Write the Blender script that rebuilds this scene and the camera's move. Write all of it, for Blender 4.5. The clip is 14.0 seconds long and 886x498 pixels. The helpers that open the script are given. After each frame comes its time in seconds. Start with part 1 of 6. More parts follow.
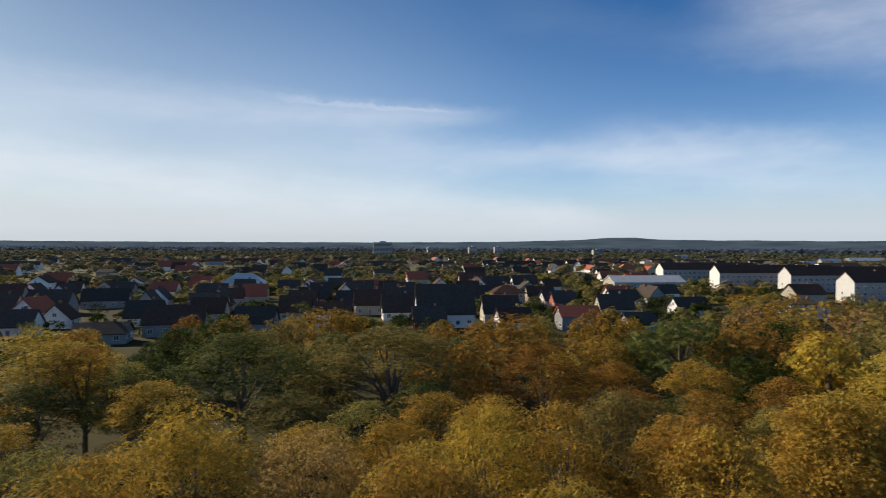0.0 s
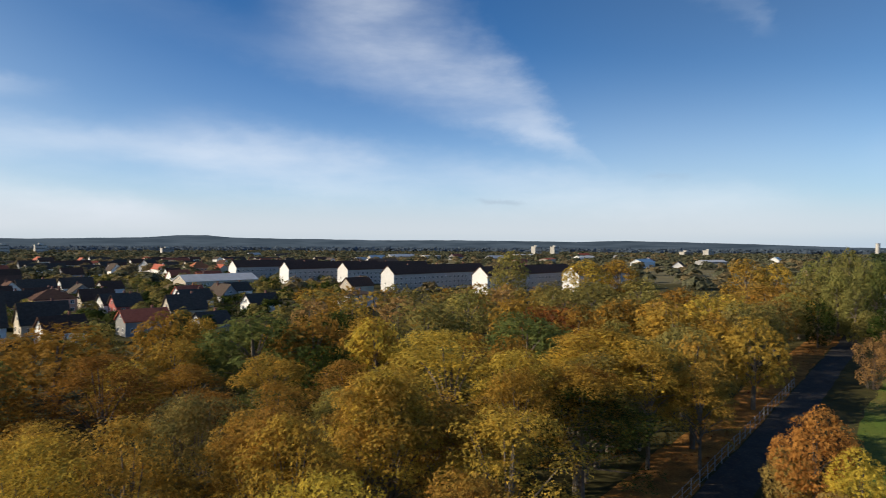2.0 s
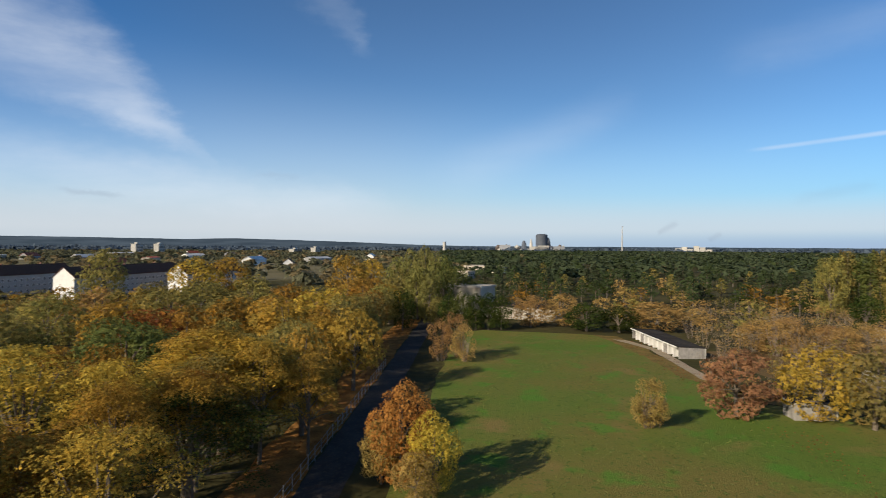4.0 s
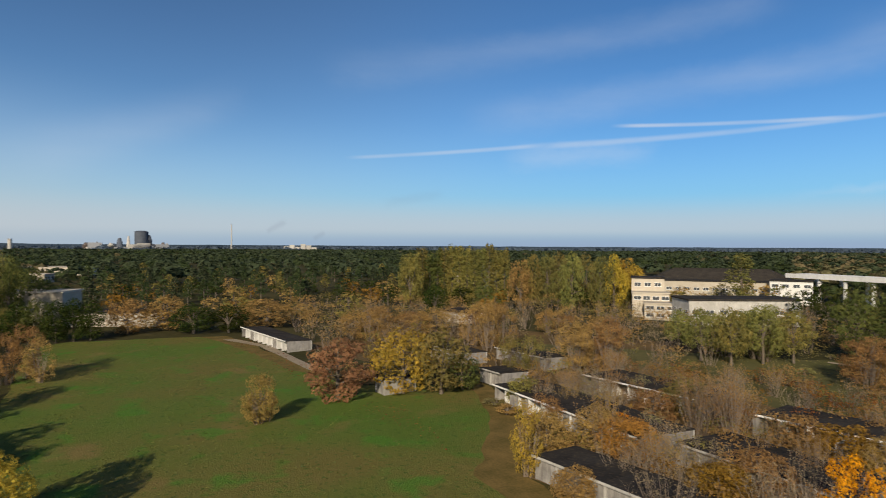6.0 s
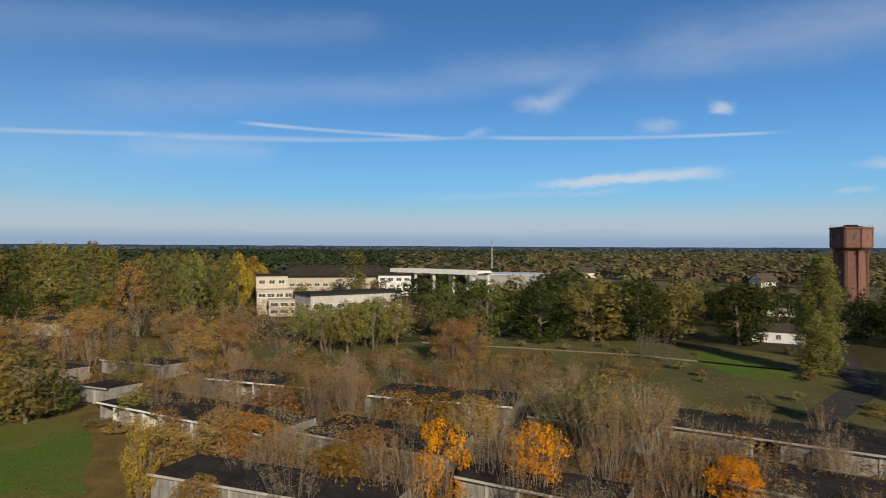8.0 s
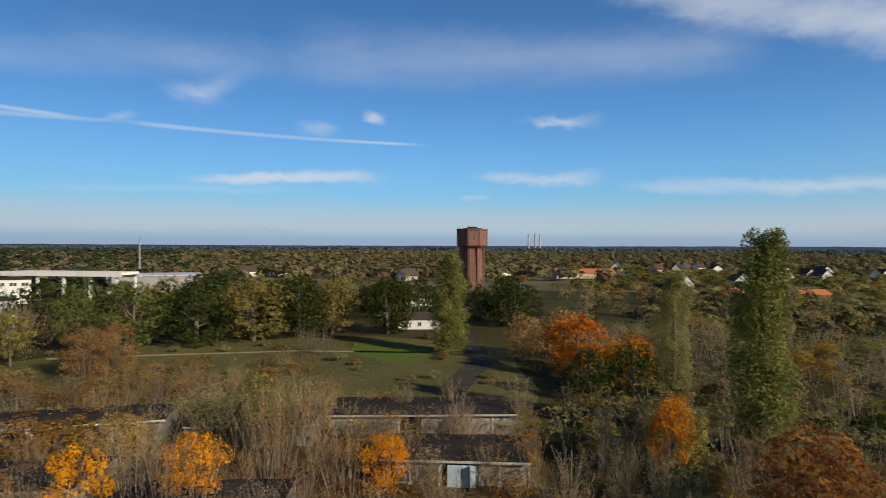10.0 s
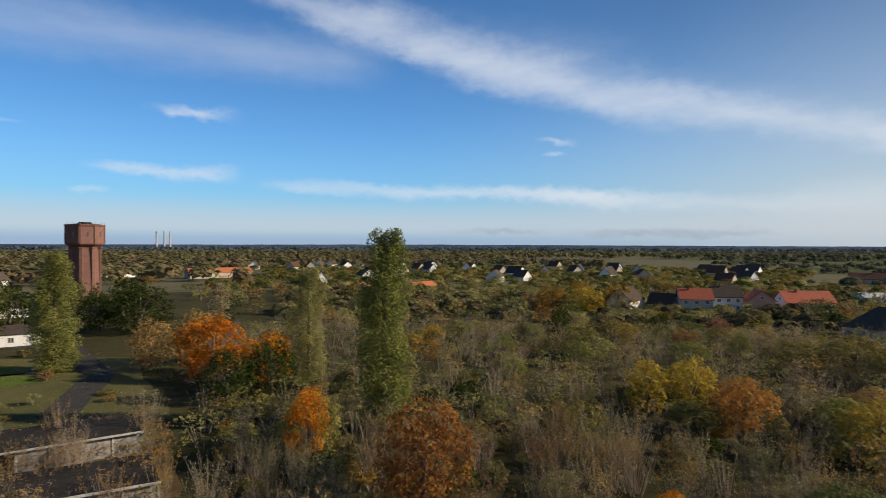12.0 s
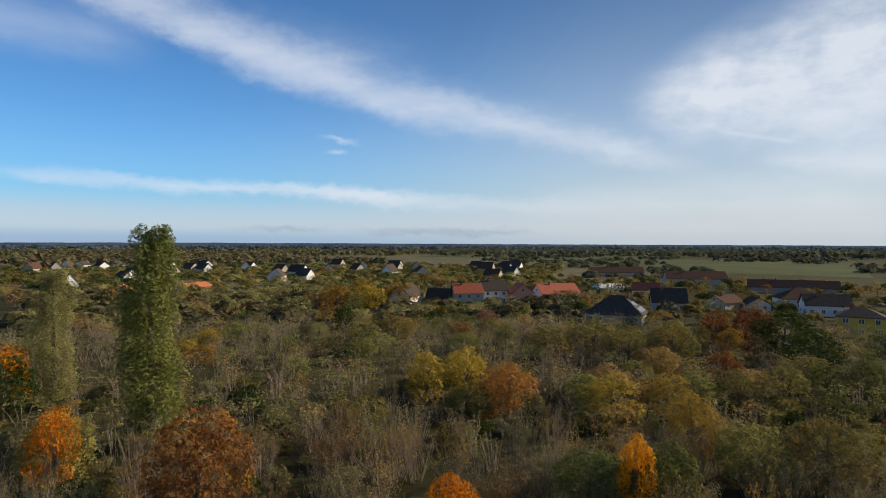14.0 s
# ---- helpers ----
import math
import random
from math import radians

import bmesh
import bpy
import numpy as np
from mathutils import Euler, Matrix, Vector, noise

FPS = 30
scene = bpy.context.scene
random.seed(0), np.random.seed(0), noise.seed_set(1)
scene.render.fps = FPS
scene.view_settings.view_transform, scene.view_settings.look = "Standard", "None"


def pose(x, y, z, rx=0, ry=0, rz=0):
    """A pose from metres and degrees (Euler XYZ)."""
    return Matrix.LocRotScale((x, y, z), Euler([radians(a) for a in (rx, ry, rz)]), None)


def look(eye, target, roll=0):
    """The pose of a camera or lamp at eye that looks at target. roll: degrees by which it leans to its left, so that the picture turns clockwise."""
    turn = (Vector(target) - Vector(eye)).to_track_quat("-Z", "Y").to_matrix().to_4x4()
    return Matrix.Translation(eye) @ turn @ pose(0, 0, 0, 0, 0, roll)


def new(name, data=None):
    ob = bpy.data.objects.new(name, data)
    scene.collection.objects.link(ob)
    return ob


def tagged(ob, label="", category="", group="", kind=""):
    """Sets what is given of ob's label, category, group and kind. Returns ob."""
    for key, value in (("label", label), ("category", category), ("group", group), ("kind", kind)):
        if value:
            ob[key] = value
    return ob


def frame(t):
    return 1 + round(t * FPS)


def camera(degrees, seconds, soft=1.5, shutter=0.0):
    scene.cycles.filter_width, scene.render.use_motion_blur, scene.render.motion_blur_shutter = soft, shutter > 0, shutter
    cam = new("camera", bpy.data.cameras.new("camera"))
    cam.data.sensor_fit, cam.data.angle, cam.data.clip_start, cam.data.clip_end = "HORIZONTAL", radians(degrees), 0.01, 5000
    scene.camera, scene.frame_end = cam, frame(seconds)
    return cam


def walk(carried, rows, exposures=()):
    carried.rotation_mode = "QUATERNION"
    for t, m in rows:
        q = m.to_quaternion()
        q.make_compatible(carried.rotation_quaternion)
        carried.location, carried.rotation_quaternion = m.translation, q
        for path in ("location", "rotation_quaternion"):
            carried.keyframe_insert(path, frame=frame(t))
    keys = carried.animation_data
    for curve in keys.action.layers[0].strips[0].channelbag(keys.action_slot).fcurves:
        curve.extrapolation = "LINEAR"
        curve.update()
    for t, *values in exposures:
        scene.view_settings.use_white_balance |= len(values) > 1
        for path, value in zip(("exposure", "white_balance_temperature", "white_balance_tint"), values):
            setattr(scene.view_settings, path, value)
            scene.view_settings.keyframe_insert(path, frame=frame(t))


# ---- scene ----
cam = camera(72.26, 14.0, soft=0.9, shutter=0.18)
EYE = 24.0
# seconds, bearing clockwise from +Y, tilt, lean
TURN = [(0.0, 0.0, -.19, .27), (0.5, 9.67, -.19, .26), (1.0, 20.54, -.19, .27), (1.5, 29.28, -.19, .29),
        (2.0, 38.77, -.19, .30), (2.5, 47.11, -.19, .31), (3.0, 56.59, -.20, .33), (3.2, 60.16, -.21, .33),
        (5.3, 97.29, -.25, .33), (5.5, 100.85, -.25, .33), (6.0, 109.92, -.23, .29), (6.5, 118.76, -.23, .27),
        (7.0, 127.78, -.23, .27), (7.5, 136.51, -.23, .29), (8.0, 144.31, -.22, .32), (8.2, 147.36, -.21, .32),
        (10.3, 180.47, -.21, .32), (10.5, 183.87, -.21, .31), (11.0, 192.39, -.21, .25), (11.5, 200.64, -.22, .20),
        (12.0, 208.76, -.24, .18), (12.5, 216.77, -.27, .18), (13.0, 224.81, -.30, .17), (13.5, 228.74, -.34, .15),
        (14.0, 229.0, -.36, .14)]
walk(cam, [(t, pose(0, 0, EYE, 90 + tilt, -lean, -b)) for t, b, tilt, lean in TURN],
     exposures=[(0.0, 0.22), (3.0, 0.33), (5.5, 0.04), (7.5, -0.14), (10.5, -0.06), (13.0, 0.14), (14.0, 0.14)])

# ---- sky and sun ----
SUN_BEARING, SUN_HEIGHT = 304.0, 25.0
world = bpy.data.worlds.new("sky")
scene.world = world
world.use_nodes = True
wn, wl = world.node_tree.nodes, world.node_tree.links
wn.clear()


def wnode(kind, **sets):
    n = wn.new(kind)
    for k, v in sets.items():
        setattr(n, k, v)
    return n


def wmath(op, a, b=0.0, c=0.0, clamp=False):
    n = wnode("ShaderNodeMath", operation=op, use_clamp=clamp)
    for i, v in enumerate((a, b, c)):
        if isinstance(v, (int, float)):
            n.inputs[i].default_value = v
        else:
            wl.new(v, n.inputs[i])
    return n.outputs[0]


def wstep(v, lo, hi):
    n = wnode("ShaderNodeMapRange", interpolation_type="SMOOTHSTEP")
    wl.new(v, n.inputs[0])
    n.inputs[1].default_value, n.inputs[2].default_value = lo, hi
    return n.outputs[0]


def wmix(f, a, b):
    n = wnode("ShaderNodeMix", data_type="RGBA")
    for s, v in ((n.inputs[0], f), (n.inputs[6], a), (n.inputs[7], b)):
        if isinstance(v, (int, float)):
            s.default_value = v
        elif isinstance(v, tuple):
            s.default_value = (*v, 1)
        else:
            wl.new(v, s)
    return n.outputs[2]


sky = wnode("ShaderNodeTexSky", sky_type="NISHITA", sun_disc=False, sun_elevation=radians(SUN_HEIGHT),
            sun_rotation=radians(SUN_BEARING), altitude=50, air_density=1.0, dust_density=0.6, ozone_density=2.5)
way = wnode("ShaderNodeTexCoord").outputs["Generated"]
xyz = wnode("ShaderNodeSeparateXYZ")
wl.new(way, xyz.inputs[0])
DEG = 57.29578
bearing0 = wmath("MULTIPLY", wmath("ARCTAN2", xyz.outputs[0], xyz.outputs[1]), DEG)
bearing = wmath("ADD", bearing0, wmath("MULTIPLY", wmath("LESS_THAN", bearing0, -60.0), 360.0))
height = wmath("MULTIPLY", wmath("ARCSINE", xyz.outputs[2]), DEG)


def wnoise(sx, sy, scale, detail=5.0, rough=0.55, shift=0.0):
    """Noise over bearing and height, drawn out along the sky."""
    c = wnode("ShaderNodeCombineXYZ")
    wl.new(wmath("MULTIPLY", bearing, sx), c.inputs[0])
    wl.new(wmath("MULTIPLY", height, sy), c.inputs[1])
    c.inputs[2].default_value = shift
    n = wnode("ShaderNodeTexNoise")
    wl.new(c.outputs[0], n.inputs["Vector"])
    n.inputs["Scale"].default_value, n.inputs["Detail"].default_value, n.inputs["Roughness"].default_value = scale, detail, rough
    return n.outputs[0]


wob = wmath("SUBTRACT", wnoise(.06, .10, 1.0, 4.0), 0.5)
wob2 = wmath("SUBTRACT", wnoise(.5, .9, 1.0, 5.0, .6, 7.0), 0.5)
bx = wmath("ADD", bearing, wmath("ADD", wmath("MULTIPLY", wob, 5.0), wmath("MULTIPLY", wob2, 2.0)))
hy = wmath("ADD", height, wmath("ADD", wmath("MULTIPLY", wob, 2.0), wmath("MULTIPLY", wob2, 1.2)))
fibre = wnoise(.07, .26, 1.0, 6.0, .55, 3.0)
fluff = wnoise(.22, .42, 1.0, 6.0, .58, 11.0)


def streak(b0, h0, b1, h1, w0, w1, dens, grain, soft=1.0, fine=False):
    """A wisp of cloud from one place of the sky to another, with a width at each end."""
    db, dh = b1 - b0, h1 - h0
    ln = math.hypot(db, dh)
    ub, uh = db / ln, dh / ln
    px, py = (wmath("SUBTRACT", bearing if fine else bx, b0), wmath("SUBTRACT", height if fine else hy, h0))
    along = wmath("DIVIDE", wmath("ADD", wmath("MULTIPLY", px, ub), wmath("MULTIPLY", py, uh)), ln)
    across = wmath("ABSOLUTE", wmath("SUBTRACT", wmath("MULTIPLY", py, ub), wmath("MULTIPLY", px, uh)))
    width = wmath("MAXIMUM", wmath("MULTIPLY_ADD", along, w1 - w0, w0), 0.02)
    core = wmath("SUBTRACT", 1.0, wstep(wmath("DIVIDE", across, width), 1.0 - soft, 1.0))
    e = .5 if grain == "fluff" and ln < 12 else (.12 if fine or ln > 40 else .25)
    ends = wmath("MULTIPLY", wstep(along, -0.04, e), wmath("SUBTRACT", 1.0, wstep(along, 1 - e, 1.04)))
    tex = wstep(fibre if grain == "fibre" else fluff, .20, .80)
    return wmath("MULTIPLY", wmath("MULTIPLY", core, ends), wmath("MULTIPLY", wmath("MULTIPLY_ADD", tex, .70, .30), dens))


SKY_STRENGTH, SUN_STRENGTH = 0.10, 4.9
SKY_TINT, SKY_FAR = (0.69, 0.91, 1.12), (0.50, 0.88, 1.24)
CYAN = (3.1, 5.4, 7.5)
HAZE, CLOUD, GREYCLOUD, LAVENDER, PINK = (5.6, 6.0, 6.3), (7.0, 7.4, 8.0), (2.4, 2.8, 3.6), (3.2, 4.1, 5.8), (5.6, 5.8, 6.5)
# wisps of cloud: bearing, height at both ends, widths, density, grain
HIGH = [
    (-45.3, 11.6, 6.1, 12.2, 4.34, 1.24, 0.45, "fibre", 1.0, False),
    (-18.8, 13.4, 2.9, 12.5, 0.43, 0.31, 0.35, "fibre", 1.0, False),
    (-45.3, 6.8, 16.4, 2.2, 6.82, 1.86, 0.75, "fibre", 1.0, False),
    (24.1, 25.5, 54.0, 7.3, 12.2, 0.31, 0.66, "fibre", 1.0, False),
    (2.8, 22.4, 48.0, 10.4, 3.72, 1.55, 0.06, "fibre", 1.0, False),
    (-13.2, 9.4, 24.8, 7.8, 3.10, 1.24, 0.35, "fibre", 1.0, False),
    (61.5, 23.4, 67.8, 17.4, 3.10, 0.93, 0.2, "fibre", 1.0, False),
    (-24.0, 8.6, 34.0, 6.0, 6.2, 4.4, 0.34, "fibre", 1.0, False),
    (12.0, 8.2, 70.0, 3.4, 5.4, 2.6, 0.55, "fibre", 1.0, False),
]
MIDDLE = [
    (72.9, 5.6, 92.6, 13.6, 3.72, 2.48, 0.15, "fibre", 1.0, False),
    (99.0, 15.9, 139.8, 20.0, 2.6, 1.9, 0.16, "fibre", 1.0, False),
    (112.2, 11.7, 159.9, 16.6, 2.6, 2.0, 0.22, "fibre", 1.0, False),
    (142.6, 16.8, 172.5, 16.4, 1.9, 2.6, 0.22, "fibre", 1.0, False),
    (151.8, 12.1, 159.0, 15.8, 1.86, 0.93, 0.4, "fluff", 1.0, False),
    (150.3, 13.4, 156.7, 13.0, 0.99, 1.12, 0.5, "fluff", 1.0, False),
]
TRAILS = [
    (101.1, 8.2, 119.2, 9.4, 0.25, 0.30, 0.5, "fibre", 0.9, True),
    (125.7, 10.9, 144.2, 10.2, 0.25, 0.25, 0.75, "fibre", 0.9, True),
    (118.7, 9.3, 147.8, 10.2, 0.45, 0.25, 0.5, "fibre", 0.9, True),
    (147.8, 10.2, 173.7, 9.5, 0.30, 0.20, 0.6, "fibre", 0.9, True),
    (115.9, 8.4, 128.8, 8.2, 1.74, 1.36, 0.35, "fibre", 1.0, False),
    (145.8, 10.2, 149.1, 11.1, 0.37, 0.74, 0.6, "fluff", 1.0, False),
    (167.8, 12.1, 170.9, 11.8, 0.87, 0.62, 0.8, "fluff", 1.0, False),
    (161.7, 10.8, 165.9, 10.8, 1.12, 1.12, 0.55, "fluff", 1.0, False),
    (151.1, 5.5, 170.2, 6.4, 0.43, 0.81, 0.8, "fibre", 1.0, False),
    (140.0, 4.6, 162.1, 5.0, 0.50, 0.50, 0.3, "fibre", 1.0, False),
]
PUFFS = [
    (154.2, 5.7, 170.4, 6.7, 0.62, 0.87, 0.85, "fibre", 1.0, False),
    (177.6, 6.5, 190.3, 6.1, 0.56, 0.99, 0.9, "fibre", 1.0, False),
    (195.3, 6.1, 229.6, 4.0, 0.50, 1.12, 0.85, "fibre", 1.0, False),
    (176.6, 4.4, 179.8, 4.6, 0.37, 0.43, 0.6, "fibre", 1.0, False),
    (167.7, 12.1, 170.6, 12.1, 0.62, 0.74, 0.75, "fluff", 1.0, False),
    (182.6, 11.8, 190.0, 11.1, 0.43, 1.05, 0.85, "fluff", 1.0, False),
    (217.1, 10.0, 221.4, 9.2, 0.43, 0.50, 0.6, "fluff", 1.0, False),
    (217.6, 8.4, 220.1, 8.5, 0.31, 0.31, 0.6, "fluff", 1.0, False),
]
SOUTH = [
    (161.8, 17.5, 203.7, 16.7, 3.72, 3.10, 0.34, "fibre", 1.0, False),
    (187.8, 23.4, 229.6, 11.5, 1.74, 2.60, 0.66, "fibre", 1.0, False),
    (198.4, 21.1, 228.4, 16.0, 2.48, 3.72, 0.18, "fibre", 1.0, False),
    (191.2, 5.6, 211.7, 5.0, 0.74, 1.12, 0.75, "fibre", 1.0, False),
    (208.4, 5.1, 242.9, 3.1, 0.87, 1.24, 0.7, "fibre", 1.0, False),
    (197.3, 21.3, 225.6, 14.0, 2.73, 2.85, 0.72, "fibre", 1.0, False),
    (221.9, 14.7, 252.9, 6.6, 2.73, 1.49, 0.8, "fibre", 1.0, False),
]
WEST = [
    (217.2, 15.9, 247.8, 8.3, 3.72, 3.10, 0.3, "fibre", 1.0, False),
    (245.8, 11.8, 269.4, 14.9, 3.72, 11.78, 1.4, "fluff", 1.0, False),
    (247.8, 14.1, 267.8, 9.7, 1.86, 7.44, 0.8, "fluff", 1.0, False),
    (253.3, 9.8, 259.2, 8.4, 0.25, 0.30, 0.6, "fibre", 0.9, True),
    (255.9, 7.1, 269.4, 6.1, 1.24, 2.48, 0.75, "fibre", 1.0, False),
    (235.2, 3.9, 269.4, 3.5, 1.86, 4.96, 0.6, "fibre", 1.0, False),
]
GREY = [
    (41.4, 4.4, 46.4, 4.0, 0.43, 0.43, 0.5, "fibre", 1.0, False),
    (57.4, 6.5, 61.2, 6.2, 0.50, 0.50, 0.3, "fibre", 1.0, False),
    (207.9, 1.4, 219.8, 1.3, 0.37, 0.43, 0.55, "fluff", 1.0, False),
    (219.3, 1.4, 238.3, 1.2, 0.56, 0.50, 0.65, "fluff", 1.0, False),
    (94.1, 1.4, 95.8, 2.4, 0.31, 0.56, 0.3, "fibre", 1.0, False),
    (98.1, 0.7, 99.1, 1.3, 0.37, 0.43, 0.3, "fibre", 1.0, False),
    (103.9, 3.9, 110.1, 5.0, 0.74, 0.87, 0.2, "fibre", 1.0, False),
    (150.4, 1.6, 163.4, 1.3, 0.31, 0.31, 0.3, "fibre", 1.0, False),
]

def heap(lists):
    clear = None
    for rows in lists:
        for row in rows:
            d = wmath("SUBTRACT", 1.0, streak(*row), clamp=True)
            clear = d if clear is None else wmath("MULTIPLY", clear, d)
    return wmath("SUBTRACT", 1.0, clear, clamp=True)


cloud = heap((HIGH, MIDDLE, TRAILS, PUFFS, SOUTH, WEST))
smoke = heap((GREY,))
to_sun = wnode("ShaderNodeVectorMath", operation="DOT_PRODUCT")
wl.new(way, to_sun.inputs[0])
to_sun.inputs[1].default_value = (math.sin(radians(SUN_BEARING)), math.cos(radians(SUN_BEARING)), 0.1)
pale = wmath("MAXIMUM", wmath("SUBTRACT", 1.0, wstep(bearing, 55.0, 125.0)), wstep(bearing, 200.0, 250.0))
base = wnode("ShaderNodeMix", data_type="RGBA", blend_type="MULTIPLY")
base.inputs[0].default_value = 1.0
wl.new(sky.outputs[0], base.inputs[6])
east_grey = wmath("MULTIPLY", wmath("MULTIPLY", wstep(bearing, 40.0, 72.0), wmath("SUBTRACT", 1.0, wstep(bearing, 92.0, 135.0))), 0.75)
warm = wmath("MAXIMUM", wmath("MAXIMUM", wmath("SUBTRACT", 1.0, wstep(bearing, -24.0, 24.0)), east_grey), wstep(bearing, 200.0, 250.0))
wl.new(wmix(warm, SKY_FAR, SKY_TINT), base.inputs[7])
off = wmath("ADD", to_sun.outputs["Value"], 0.12)
deep = wmath("MULTIPLY", wmath("SUBTRACT", 1.0, wmath("MULTIPLY", wstep(height, 6.0, 24.0), 0.20)), wmath("SUBTRACT", 1.30, wmath("MULTIPLY", wmath("MULTIPLY", off, off), 0.58)))
deep = wmath("MULTIPLY", deep, wmath("SUBTRACT", 1.0, wmath("MULTIPLY", pale, 0.15)))
deep = wmath("MULTIPLY", deep, wmath("SUBTRACT", 1.0, wmath("MULTIPLY", wstep(height, 20.0, 62.0), 0.55)))
north = wmath("MULTIPLY", wstep(bearing, -20.0, 12.0), wmath("SUBTRACT", 1.0, wstep(bearing, 22.0, 70.0)))
deep = wmath("MULTIPLY", deep, wmath("SUBTRACT", 1.0, wmath("MULTIPLY", wmath("MULTIPLY", north, wstep(height, 3.0, 12.0)), 0.08)))
east = wmath("MULTIPLY", wstep(bearing, -12.0, 18.0), wmath("SUBTRACT", 1.0, wstep(bearing, 85.0, 115.0)))
deep = wmath("MULTIPLY", deep, wmath("SUBTRACT", 1.0, wmath("MULTIPLY", wmath("MULTIPLY", east, wstep(height, 2.0, 14.0)), 0.13)))
high_blue = wmath("MULTIPLY", wmath("MULTIPLY", wstep(bearing, -5.0, 20.0), wmath("SUBTRACT", 1.0, wstep(bearing, 32.0, 58.0))), wstep(height, 3.0, 14.0))
reach = wmath("MAXIMUM", wmath("SUBTRACT", 1.0, wstep(bearing, -30.0, 120.0)), wstep(bearing, 200.0, 250.0))
low_air = wmath("POWER", wmath("SUBTRACT", 1.0, wmath("DIVIDE", wmath("MAXIMUM", height, 0.0), wmath("MULTIPLY_ADD", reach, 14.0, 12.0)), clamp=True), 1.7)
veil = wmath("MULTIPLY", wmath("MULTIPLY", low_air, wmath("MULTIPLY_ADD", pale, 0.40, 0.48)), wmath("SUBTRACT", 1.0, wmath("MULTIPLY", wmath("MULTIPLY", north, wstep(height, 2.0, 7.0)), 0.50)))
deepened = wnode("ShaderNodeVectorMath", operation="SCALE")
bluer = wnode("ShaderNodeMix", data_type="RGBA", blend_type="MULTIPLY")
wl.new(high_blue, bluer.inputs[0])
wl.new(base.outputs[2], bluer.inputs[6])
bluer.inputs[7].default_value = (0.70, 0.90, 1.00, 1)
wl.new(bluer.outputs[2], deepened.inputs[0])
wl.new(deep, deepened.inputs["Scale"])
c = wmix(veil, deepened.outputs[0], wmix(pale, CYAN, HAZE))
c = wmix(wmath("MULTIPLY", cloud, 0.85), c, CLOUD)
clear = wmath("SUBTRACT", 1.0, wmath("MULTIPLY", pale, 0.75))
band = wmath("MULTIPLY", wstep(height, 0.2, 1.6), wmath("SUBTRACT", 1.0, wstep(height, 1.8, 5.0)))
c = wmix(wmath("MULTIPLY", wmath("MULTIPLY", band, wmath("SUBTRACT", 1.0, wmath("MULTIPLY", pale, 0.35))), 0.62), c, PINK)
dusk = wmath("MULTIPLY", wmath("SUBTRACT", 1.0, wstep(height, 0.2, 1.7)), clear)
c = wmix(wmath("MULTIPLY", dusk, 0.85), c, LAVENDER)
c = wmix(wmath("MULTIPLY", smoke, 0.8), c, GREYCLOUD)
back = wnode("ShaderNodeBackground")
wl.new(c, back.inputs[0])
back.inputs[1].default_value = SKY_STRENGTH
wl.new(back.outputs[0], wnode("ShaderNodeOutputWorld").inputs[0])

sun = new("sun", bpy.data.lights.new("sun", "SUN"))
sun.data.energy, sun.data.angle, sun.data.color = SUN_STRENGTH, radians(0.6), (1.0, .86, .66)
sb, sh = radians(SUN_BEARING), radians(SUN_HEIGHT)
sun.matrix_world = look((900 * math.sin(sb) * math.cos(sh), 900 * math.cos(sb) * math.cos(sh), 900 * math.sin(sh)), (0, 0, 0))


# ---- materials ----
def material(name):
    m = bpy.data.materials.new(name)
    m.use_nodes = True
    return m, m.node_tree.nodes, m.node_tree.links, m.node_tree.nodes["Principled BSDF"]


